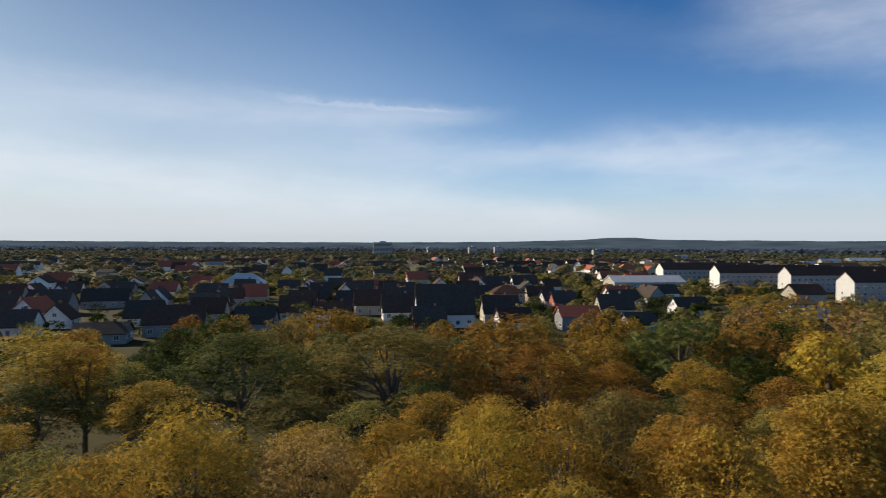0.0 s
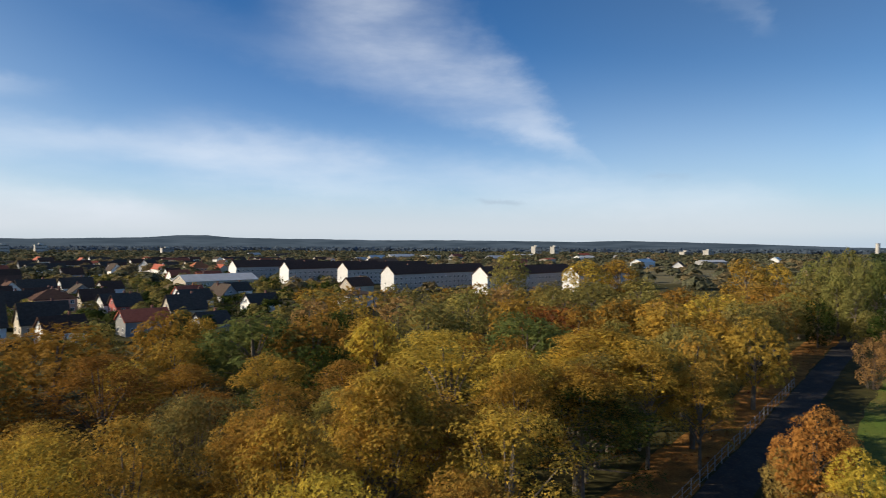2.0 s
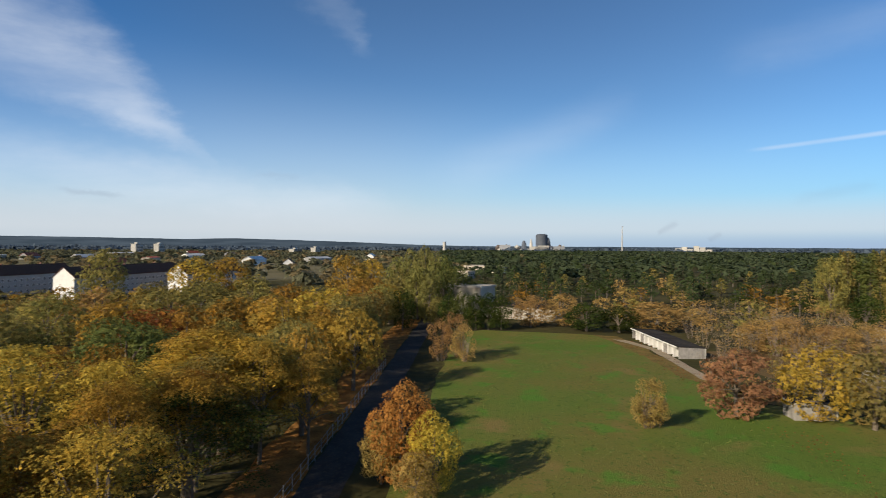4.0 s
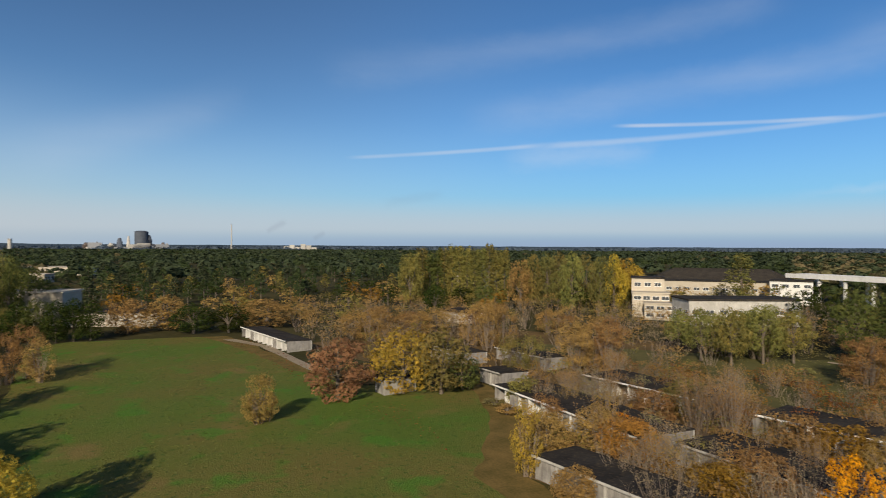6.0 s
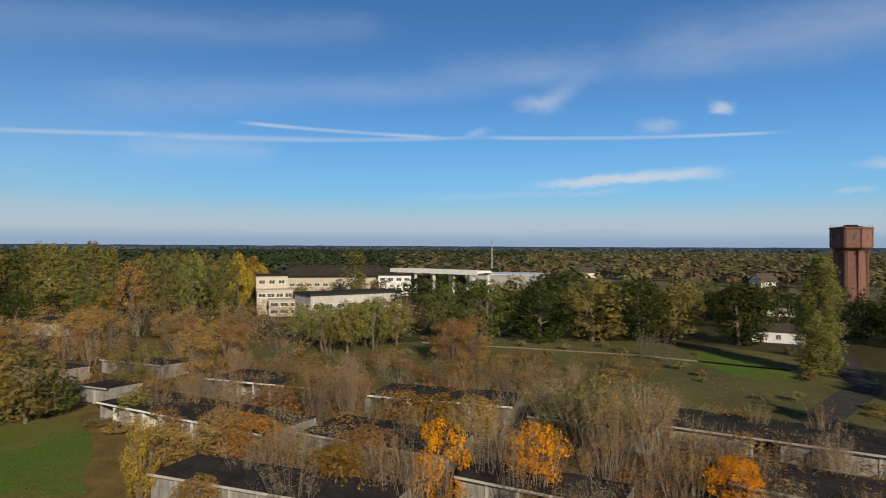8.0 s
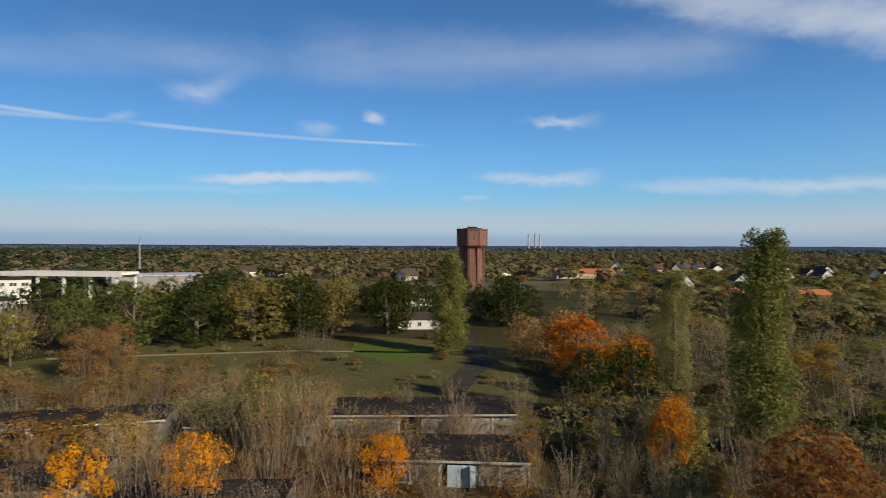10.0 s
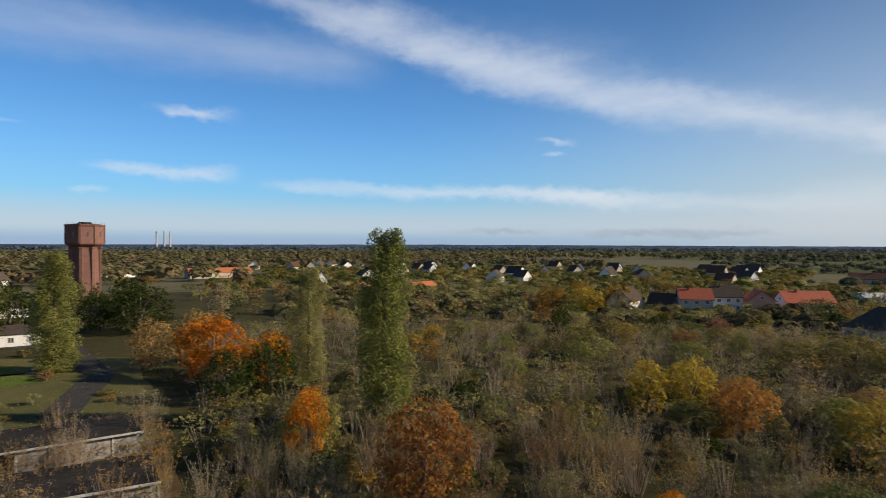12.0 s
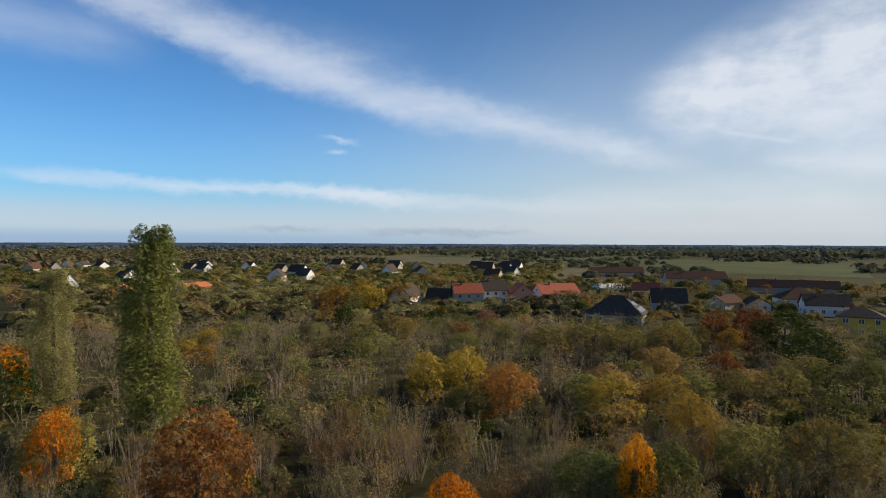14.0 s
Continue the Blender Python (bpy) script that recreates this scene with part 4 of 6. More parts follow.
# ---- trees that stand out: bearing, distance, height, width, tone ----
PARK_NEAR = [
    (-34.0, 83.0, 14.0, 18.4, "yellow"), (-30.5, 78.1, 13.0, 10.8, "gold"), (-18.2, 74.2, 14.0, 18.9, "green"), (-5.0, 73.8, 14.0, 22.1, "olive"),
    (-22.4, 38.7, 15.0, 10.3, "yellow"), (-29.3, 31.2, 15.0, 8.5, "yellow"), (-12.5, 34.8, 14.0, 8.5, "tan"), (4.1, 36.0, 14.5, 8.5, "yellow"),
    (11.4, 38.0, 14.5, 8.5, "gold"), (16.7, 44.6, 14.0, 8.5, "olive"), (23.5, 36.8, 14.5, 8.5, "gold"), (33.4, 44.3, 15.0, 9.1, "yellow"),
    (-2.3, 31.3, 14.0, 8.5, "gold"), (39.4, 65.6, 15.0, 17.9, "gold"), (32.3, 43.9, 15.0, 10.3, "gold"), (45.5, 60.1, 14.0, 11.2, "gold"),
    (53.0, 75.2, 14.5, 16.2, "gold"), (54.3, 74.0, 14.5, 19.0, "yellow"),
]
plant_all("near", PARK_NEAR, "in the dense park canopy", "park trees")
PARK_NEAR_B = [
    (51.7, 58.0, 11.0, 13.8, "dark"), (33.7, 44.2, 15.0, 11.8, "gold"), (24.9, 34.2, 15.0, 8.4, "yellow"), (44.9, 40.5, 13.5, 10.7, "gold"),
    (21.7, 38.2, 14.0, 8.5, "gold"), (-2.0, 28.5, 15.0, 8.0, "gold"), (41.3, 28.6, 13.0, 8.0, "gold"), (40.9, 28.2, 13.5, 8.0, "gold"),
    (28.1, 28.0, 14.0, 8.0, "yellow"), (11.5, 27.9, 13.5, 8.0, "gold"), (-34.0, 35.3, 14.0, 8.0, "lime"), (15.5, 43.5, 14.0, 8.0, "olive"),
]
plant_all("near", PARK_NEAR_B, "in the dense park canopy", "park trees")
PARK_MID = [
    (-20.1, 100.5, 13.5, 13.2, "dark"), (-25.6, 79.3, 12.0, 9.3, "dark"), (-14.8, 98.6, 13.0, 11.5, "olive"), (-10.5, 116.0, 13.0, 15.9, "brown"),
    (0.9, 79.3, 12.0, 11.1, "brown"), (6.2, 96.9, 13.5, 19.7, "brown"), (14.4, 106.3, 14.0, 12.5, "brown"), (21.7, 96.6, 14.5, 18.4, "green"),
    (27.0, 98.0, 14.0, 13.8, "gold"), (32.2, 91.0, 14.0, 10.8, "yellow"), (9.4, 72.9, 12.5, 12.0, "brown"), (-11.2, 82.0, 12.5, 11.2, "olive"),
    (32.6, 88.0, 14.0, 11.4, "yellow"), (37.3, 118.1, 14.0, 16.3, "olive"), (41.2, 149.5, 14.0, 15.0, "olive"), (45.9, 130.4, 14.0, 14.0, "brown"),
    (46.7, 97.7, 13.5, 16.5, "green"),
]
plant_all("mid", PARK_MID, "in the park in front of the houses", "park trees")
PARK_MID_B = [
    (51.2, 109.8, 14.0, 11.4, "brown"), (55.4, 133.0, 14.0, 15.6, "olive"), (59.9, 113.6, 14.5, 16.4, "gold"), (63.3, 139.0, 15.0, 19.3, "gold"),
    (59.1, 123.8, 14.5, 16.1, "gold"), (66.9, 190.3, 15.0, 19.2, "gold"), (55.3, 129.6, 14.0, 14.5, "brown"), (61.2, 78.5, 14.0, 10.2, "gold"),
    (65.9, 101.6, 14.5, 10.3, "gold"), (57.5, 69.3, 13.5, 8.4, "gold"), (52.5, 194.0, 14.0, 18.3, "olive"), (50.0, 162.8, 14.0, 15.6, "olive"),
    (49.0, 115.8, 14.0, 15.0, "rust"), (45.9, 110.4, 13.5, 12.1, "green"), (61.8, 71.0, 12.0, 7.2, "gold"), (52.2, 63.6, 12.0, 8.3, "brown"),
]
plant_all("mid", PARK_MID_B, "in the park along the lane", "park trees")
PARK_FAR = [
    (52.1, 260.0, 19.6, 21.7, "gold"), (55.0, 280.0, 20.1, 18.2, "yellow"), (45.1, 262.0, 23.0, 17.9, "olive"), (65.4, 250.0, 21.7, 18.4, "gold"),
    (67.5, 279.5, 19.0, 15.3, "gold"), (70.0, 218.0, 21.8, 9.5, "lime"), (71.3, 212.0, 23.8, 9.5, "lime"), (72.5, 205.0, 25.1, 9.5, "lime"),
    (73.6, 200.0, 23.8, 8.9, "lime"), (74.4, 196.0, 21.3, 7.8, "green"), (71.9, 198.0, 18.5, 9.8, "lime"), (73.0, 190.0, 17.1, 8.5, "lime"),
    (70.5, 212.7, 18.0, 17.3, "olive"), (75.4, 222.8, 17.0, 17.7, "green"), (60.1, 172.5, 14.0, 12.8, "brown"), (49.0, 202.2, 14.0, 14.9, "olive"),
    (53.2, 202.5, 14.0, 15.1, "olive"), (56.9, 202.6, 15.0, 17.0, "olive"),
]
plant_all("full", PARK_FAR, "behind the park", "park trees")
OPEN_MID = [
    (93.2, 85.4, 7.4, 5.2, "straw"), (93.7, 85.9, 6.8, 4.2, "straw"), (92.8, 85.0, 5.6, 4.0, "straw"), (75.4, 131.4, 10.4, 6.3, "tan"), (74.1, 127.4, 9.7, 6.3, "tan"), (76.3, 126.6, 8.3, 6.3, "tan"),
    (117.9, 63.7, 8.6, 3.9, "yellow"),
]
plant_all("leafy", OPEN_MID, "at the edge of the lawn", "lawn trees")
LANE_TREES = [(70.5, 61.1, 10.8, 7.1, "apricot"), (73.4, 58.6, 8.4, 5.5, "yellow"), (68.6, 61.4, 7.0, 4.6, "straw"), (71.8, 55.0, 5.6, 4.6, "straw")]
plant_all("full", LANE_TREES, "between the lane and the lawn", "lawn trees")
OPEN_BROAD = [
    (100.1, 96.0, 10.3, 11.2, "wine"), (106.2, 99.2, 11.0, 11.0, "yellow"), (109.8, 98.6, 11.7, 9.9, "olive"), (111.8, 101.5, 6.4, 7.3, "green"),
    (153.4, 156.9, 18.2, 19.6, "dark"), (148.4, 157.5, 16.8, 17.2, "green"), (158.2, 160.1, 16.9, 19.4, "olive"), (162.2, 165.6, 16.3, 16.7, "dark"),
    (165.2, 170.3, 15.6, 15.3, "olive"), (144.3, 159.9, 16.2, 11.8, "green"), (170.3, 167.7, 16.2, 16.9, "dark"), (161.1, 181.9, 15.2, 18.8, "green"),
    (157.3, 183.8, 14.7, 16.8, "olive"), (165.8, 174.4, 16.0, 13.1, "olive"), (79.8, 175.8, 10.3, 7.8, "dark"), (78.6, 175.7, 11.0, 7.7, "dark"),
    (77.4, 175.7, 10.8, 7.7, "dark"), (76.1, 177.0, 11.1, 7.7, "green"), (74.9, 178.3, 10.5, 7.7, "dark"), (73.9, 181.9, 9.0, 7.5, "olive"),
]
plant_all("full", OPEN_BROAD, "beside the garages", "garage trees")
HEDGE = [
    (87.6, 178.1, 8.5, 13.1, "dark"), (90.5, 177.2, 7.7, 11.5, "dark"), (82.5, 183.3, 9.9, 11.6, "tan"), (85.5, 188.0, 10.3, 13.7, "tan"),
    (93.7, 185.6, 8.6, 19.0, "tan"), (70.5, 173.1, 12.5, 7.6, "dark"),
]
plant_all("full", HEDGE, "behind the lawn", "lawn trees")
OPEN_TWIG = [
    (144.4, 55.6, 9.0, 5.6, "orange"), (153.5, 55.9, 8.7, 7.0, "orange"), (170.3, 63.3, 4.9, 5.4, "orange"), (170.2, 57.9, 6.3, 5.5, "orange"),
    (133.9, 151.8, 10.0, 12.6, "lime"), (135.1, 147.8, 10.9, 12.6, "lime"), (137.4, 148.4, 11.0, 12.6, "lime"), (138.2, 153.4, 12.2, 12.6, "lime"),
    (136.8, 158.5, 10.1, 12.6, "lime"), (144.5, 131.0, 8.0, 8.0, "tan"), (145.1, 125.7, 9.8, 8.0, "tan"), (147.0, 126.2, 7.6, 8.0, "tan"),
    (147.4, 130.1, 10.1, 8.0, "tan"), (146.2, 132.6, 9.0, 8.0, "tan"), (119.3, 75.9, 6.1, 6.1, "tan"), (126.3, 80.7, 3.3, 3.3, "orange"),
    (134.5, 72.9, 1.7, 2.0, "orange"), (152.0, 102.1, 3.7, 3.7, "tan"), (116.2, 115.1, 8.1, 5.7, "olive"), (116.8, 110.8, 8.2, 5.7, "olive"),
    (118.3, 114.5, 8.1, 5.7, "olive"), (122.2, 122.6, 10.3, 7.9, "tan"),
]
plant_all("leafy", OPEN_TWIG, "among the garages", "garage trees")
OPEN_BARE = [
    (155.4, 78.4, 9.0, 11.4, "moss"), (157.4, 72.5, 8.9, 11.4, "moss"), (162.6, 74.7, 8.9, 11.4, "moss"), (161.6, 81.3, 8.5, 11.4, "moss"),
    (159.0, 82.5, 7.9, 11.4, "moss"), (132.6, 87.0, 8.9, 7.0, "tan"), (132.7, 82.6, 9.7, 7.0, "tan"), (135.6, 82.3, 9.4, 7.0, "tan"),
    (135.7, 87.3, 7.6, 7.0, "tan"), (135.2, 87.8, 7.8, 7.0, "tan"), (162.5, 137.1, 8.0, 5.3, "dry"), (164.4, 135.9, 7.5, 5.3, "dry"),
    (163.4, 139.7, 6.6, 5.3, "dry"), (130.6, 53.5, 7.9, 8.4, "dry"), (139.1, 55.6, 8.3, 7.8, "dry"), (148.5, 59.5, 10.3, 7.6, "dry"),
    (124.8, 72.1, 7.3, 7.9, "tan"), (182.7, 80.7, 8.2, 6.7, "dry"), (179.9, 86.8, 4.7, 4.7, "dry"), (187.3, 49.9, 6.5, 6.1, "dry"),
    (192.2, 52.3, 6.0, 6.1, "dry"), (187.4, 54.6, 7.7, 6.1, "dry"),
]
plant_all("twiggy", OPEN_BARE, "among the garages", "garage shrubs")
BIRCHES = [(133.0, 140.0, 11.6, 8.0, "lime"), (135.4, 137.0, 12.4, 8.5, "olive"), (137.8, 142.0, 12.6, 8.5, "lime"), (140.0, 146.0, 11.8, 8.0, "olive"), (131.2, 150.0, 10.2, 7.0, "lime")]
plant_all("mid", BIRCHES, "in front of the workshop", "garage trees")
SOUTH_POP = [
    (203.2, 80.0, 26.5, 8.6, "poplar"), (196.3, 106.4, 20.6, 6.7, "moss"), (176.1, 136.7, 22.9, 9.4, "lime"),
]
plant_all("poplar", SOUTH_POP, "rising above the shrubs", "poplars")
SOUTH_POP_B = [
    (188.7, 209.5, 12.3, 7.8, "dry"), (136.1, 276.0, 21.9, 11.6, "lime"),
]
plant_all("poplar_far", SOUTH_POP_B, "rising above the shrubs", "poplars")
# browner and duller than gold: the row's backlit shade is put into its tones
LANE_ROW = [
    (42.2, 46.3, 12.6, 9.3, "brown"), (45.9, 54.0, 13.2, 9.2, "brown"), (51.2, 60.5, 13.0, 11.3, "brown"), (53.1, 68.5, 12.6, 10.3, "olive"),
    (56.7, 75.5, 13.9, 11.1, "olive"), (57.7, 83.8, 12.5, 11.3, "olive"), (60.3, 91.1, 14.0, 9.5, "olive"), (60.9, 99.4, 12.7, 11.2, "olive"),
    (62.9, 106.9, 12.2, 10.5, "brown"), (63.2, 115.2, 13.3, 9.4, "brown"), (64.8, 122.8, 12.7, 11.4, "olive"), (64.9, 131.2, 14.1, 9.0, "olive"),
    (66.3, 138.9, 13.4, 11.2, "olive"), (66.3, 147.2, 12.5, 10.1, "olive"), (67.4, 155.0, 13.1, 9.4, "olive"), (67.4, 163.3, 12.6, 11.0, "brown"),
    (68.4, 171.2, 12.1, 10.6, "olive"), (68.3, 179.5, 13.3, 10.6, "olive"), (69.2, 187.4, 12.4, 10.7, "brown"),
]
plant_all("mid", LANE_ROW, "overhanging the leafy verge of the lane, toned dark for shade", "lane trees")
EAST_POP = [
    (106.5, 242.4, 22.1, 7.1, "lime"), (107.3, 243.1, 22.1, 7.1, "olive"), (108.0, 243.9, 24.3, 7.1, "olive"), (108.7, 244.6, 22.1, 7.1, "green"),
    (109.4, 245.5, 23.5, 7.2, "green"), (110.1, 246.3, 24.4, 7.2, "olive"), (110.8, 247.2, 25.3, 7.2, "olive"), (111.5, 248.2, 24.4, 7.2, "olive"),
    (112.2, 249.1, 24.4, 7.2, "olive"), (112.9, 250.2, 23.6, 7.2, "lime"), (113.6, 251.2, 23.6, 7.2, "lime"), (114.3, 252.3, 25.4, 7.2, "olive"),
    (115.0, 253.4, 23.6, 7.2, "olive"), (115.7, 254.6, 23.6, 7.2, "olive"),
]
plant_all("poplar_far", EAST_POP, "in the row beyond the garages", "poplar row")
EAST_YEL = [
    (106.9, 236.2, 20.2, 11.3, "olive"), (117.2, 233.3, 20.8, 10.6, "tan"), (118.3, 235.2, 21.7, 10.6, "olive"), (119.7, 237.8, 22.3, 10.7, "lime"),
    (120.8, 257.7, 22.7, 11.4, "olive"), (121.9, 230.7, 23.2, 10.2, "lime"), (123.2, 245.5, 22.6, 10.7, "olive"), (124.5, 236.4, 22.1, 10.2, "lime"),
    (125.7, 239.5, 22.0, 10.2, "yellow"), (126.7, 273.3, 21.1, 11.5, "yellow"), (127.4, 256.4, 17.8, 10.7, "yellow"), (109.2, 211.7, 11.0, 10.0, "dark"),
    (111.7, 241.7, 8.3, 11.3, "dark"), (114.0, 228.2, 9.8, 10.6, "green"), (122.6, 244.0, 9.9, 10.7, "dark"), (124.5, 266.9, 8.0, 11.5, "dark"),
    (121.2, 241.1, 8.4, 10.7, "green"), (126.2, 253.0, 9.5, 10.7, "olive"),
]
plant_all("full", EAST_YEL, "in the row beyond the garages", "poplar row")
SOUTH_COL = [
    (207.0, 52.6, 11.2, 9.1, "rust"), (196.3, 69.9, 8.5, 4.9, "orange"), (187.9, 119.3, 12.0, 13.3, "orange"), (192.7, 106.7, 10.0, 9.9, "orange"),
    (183.1, 129.7, 10.3, 9.4, "tan"), (186.5, 133.6, 11.4, 9.7, "tan"), (189.2, 98.8, 8.5, 8.3, "dark"), (193.0, 101.8, 9.4, 8.6, "dark"), (196.5, 68.1, 8.0, 7.0, "olive"), (242.8, 53.7, 6.6, 7.4, "green"), (249.2, 55.3, 7.3, 7.7, "green"),
    (246.9, 52.9, 8.5, 3.3, "orange"), (229.9, 48.1, 6.0, 4.9, "orange"), (235.2, 85.3, 8.0, 8.7, "apricot"), (227.5, 92.0, 8.0, 7.2, "yellow"), (231.1, 94.8, 8.8, 7.4, "yellow"),
    (244.5, 83.5, 7.5, 9.0, "gold"), (251.4, 72.9, 8.0, 6.9, "gold"), (256.2, 67.1, 7.0, 7.8, "olive"), (261.6, 69.1, 7.8, 8.1, "olive"), (253.3, 157.7, 8.9, 9.5, "rust"), (256.1, 162.4, 9.9, 9.9, "rust"),
]
plant_all("full", SOUTH_COL, "among the southern shrubs", "thicket trees")
SOUTH_MID = [
    (222.1, 228.8, 9.4, 14.0, "yellow"), (224.9, 235.7, 10.4, 14.4, "yellow"), (219.0, 230.9, 10.3, 12.8, "brown"), (221.6, 237.8, 11.4, 13.2, "brown"), (221.5, 137.0, 7.5, 9.1, "olive"), (224.5, 141.1, 8.3, 9.4, "olive"), (219.8, 158.3, 10.0, 5.8, "dark"),
    (238.9, 129.8, 7.5, 11.3, "olive"), (242.9, 133.7, 8.3, 11.7, "olive"), (246.0, 129.7, 7.5, 10.3, "olive"), (249.6, 133.6, 8.3, 10.7, "olive"), (235.2, 146.8, 6.6, 10.6, "dry"), (238.4, 151.2, 7.3, 10.9, "dry"), (233.1, 165.4, 7.0, 6.1, "wine"),
    (258.3, 146.4, 11.0, 13.1, "dark"), (260.5, 130.9, 9.0, 11.4, "dark"), (255.2, 96.2, 6.6, 6.7, "olive"), (258.4, 99.1, 7.3, 6.9, "olive"), (261.3, 107.5, 6.6, 6.5, "green"), (264.1, 110.7, 7.3, 6.7, "green"),
    (182.2, 185.6, 14.0, 18.7, "dark"), (179.1, 191.8, 12.0, 10.4, "dark"), (170.4, 224.2, 13.0, 17.4, "dark"), (226.9, 174.4, 5.6, 5.8, "dark"), (228.5, 179.6, 6.2, 6.0, "dark"),
    (228.9, 162.2, 4.7, 7.3, "lime"), (230.9, 167.1, 5.2, 7.5, "lime"),
]
plant_all("full", SOUTH_MID, "in front of the village", "thicket trees")
OPEN_TWIG_MORE = [
    (122.3, 120.8, 8.6, 7.9, "tan"), (125.3, 120.0, 10.0, 7.9, "tan"), (125.6, 121.7, 11.5, 7.9, "tan"), (124.0, 125.9, 10.8, 7.9, "tan"),
    (112.8, 149.2, 9.5, 8.2, "tan"), (112.9, 146.4, 11.5, 8.2, "tan"), (114.1, 144.3, 11.1, 8.2, "tan"), (115.6, 146.6, 10.9, 8.2, "tan"),
    (114.4, 151.9, 11.7, 8.2, "tan"), (101.7, 160.8, 8.2, 9.2, "tan"), (101.5, 158.3, 7.3, 9.2, "tan"), (103.2, 154.5, 8.3, 9.2, "tan"),
    (104.2, 156.2, 9.3, 9.2, "tan"), (103.7, 162.4, 8.8, 9.2, "tan"), (106.9, 164.8, 7.0, 9.2, "tan"), (106.2, 161.1, 7.2, 9.2, "tan"),
    (107.6, 156.9, 7.4, 9.2, "tan"), (109.2, 160.1, 8.5, 9.2, "tan"), (107.8, 165.4, 6.8, 9.2, "tan"), (119.5, 175.8, 5.7, 7.0, "tan"),
    (119.7, 171.4, 7.4, 7.0, "tan"), (120.5, 170.6, 7.0, 7.0, "tan"), (121.4, 173.5, 5.4, 7.0, "tan"), (120.3, 177.0, 6.1, 7.0, "tan"),
    (196.0, 65.7, 9.5, 4.6, "orange"),
]
plant_all("leafy", OPEN_TWIG_MORE, "among the garages", "garage trees")
OPEN_BARE_MORE = [
    (183.8, 61.4, 7.1, 4.0, "yellow"), (159.4, 64.8, 10.9, 7.8, "tan"), (160.5, 63.8, 12.3, 7.8, "tan"), (164.6, 65.4, 9.2, 7.8, "tan"),
    (163.7, 69.9, 10.7, 7.8, "tan"), (160.5, 70.3, 9.5, 7.8, "tan"), (151.1, 54.0, 11.2, 5.8, "dry"), (141.8, 52.4, 8.3, 5.8, "dry"),
]
plant_all("twiggy", OPEN_BARE_MORE, "among the garages", "garage shrubs")

GARAGE_FRONT = [
    (119.6, 70.0, 5.6, 6.5, "tan"), (124.5, 74.0, 5.6, 7.0, "tan"), (127.0, 71.5, 5.2, 7.0, "apricot"), (129.2, 87.0, 5.0, 7.0, "tan"), (134.6, 60.5, 4.8, 6.0, "brown"),
    (137.6, 63.0, 5.6, 7.0, "tan"), (140.6, 80.5, 5.2, 7.0, "tan"), (143.6, 78.0, 5.6, 7.5, "brown"), (147.2, 75.0, 5.8, 7.5, "tan"), (131.8, 93.0, 5.6, 7.0, "olive"),
    (122.2, 58.0, 3.8, 4.6, "tan"), (117.5, 92.0, 5.0, 6.0, "olive"),
]
plant_all("full", GARAGE_FRONT, "in front of the garages", "garage trees")
WILLOWS = [(156.6, 77.0, 7.2, 9.0, "moss"), (160.0, 74.5, 7.6, 9.0, "moss"), (158.6, 80.5, 8.0, 9.0, "olive")]
plant_all("full", WILLOWS, "among the garages", "garage trees")
GARAGE_TWIGS = [
    (126.5, 63.0, 5.8, 6.0, "dry"), (132.8, 67.0, 6.0, 7.0, "dry"), (141.2, 62.0, 6.4, 7.0, "dry"), (150.2, 66.0, 6.6, 7.0, "moss"), (153.5, 82.0, 7.4, 9.0, "moss"),
    (165.5, 60.0, 6.4, 7.0, "tan"), (174.5, 58.0, 5.0, 6.0, "dry"), (128.0, 101.0, 5.2, 7.0, "moss"), (136.2, 98.0, 6.0, 8.0, "tan"),
]
plant_all("twiggy", GARAGE_TWIGS, "in front of the garages", "garage shrubs")

# ---- houses ----
def opening(parent, x, y, z, w, h, face, kind="window", lintel=None, sill_too=True):
    """A window or door set on a wall that faces -y, +y, -x or +x: a frame, its panes and a sill."""
    turn = {"-y": 0, "+x": 90, "+y": 180, "-x": 270}[face]
    key = (kind, round(w, 2), round(h, 2), lintel.name if lintel else "")
    if key not in OPENINGS:
        fr = Shape()
        t = .09
        fr.box(-w / 2, -.05, 0, -w / 2 + t, .02, h).box(w / 2 - t, -.05, 0, w / 2, .02, h).box(-w / 2 + t, -.05, h - t, w / 2 - t, .02, h).box(-w / 2 + t, -.05, 0, w / 2 - t, .02, t)
        if kind == "window" and w > 1.0:
            fr.box(-.04, -.045, t, .04, .02, h - t)
        gl = Shape().box(-w / 2 + t, -.025, t, w / 2 - t, .015, h - t)
        sill = Shape().box(-w / 2 - .08, -.14, -.08, w / 2 + .08, .0, -.004)
        OPENINGS[key] = (fr.mesh("window_frame", lintel or FRAMEW), gl.mesh("pane", GLASS if kind == "window" else WOODGREY), sill.mesh("window_sill", FRAMEW))
    fr, gl, sill = OPENINGS[key]
    ob = child(kind, fr, parent)
    ob.matrix_basis = pose(x, y, z, 0, 0, turn)
    child("pane" if kind == "window" else "door_leaf", gl, ob)
    if kind == "window" and w > .7 and sill_too:
        child("window_sill", sill, ob)
    return ob


OPENINGS = {}


def gable_roof(L, W, eave, ridge, over=.45, thick=.22, both=True):
    """Two slabs with an overhang, meeting in the ridge."""
    s = Shape()
    k = (ridge - eave) / (W / 2)
    for sg in (-1, 1):
        y0, z0 = sg * (W / 2 + over), eave - k * over
        s.prism([(y0, z0), (0, ridge), (0, ridge + thick * 1.2), (y0, z0 + thick * 1.2)], -L / 2 - over, L / 2 + over)
    return s


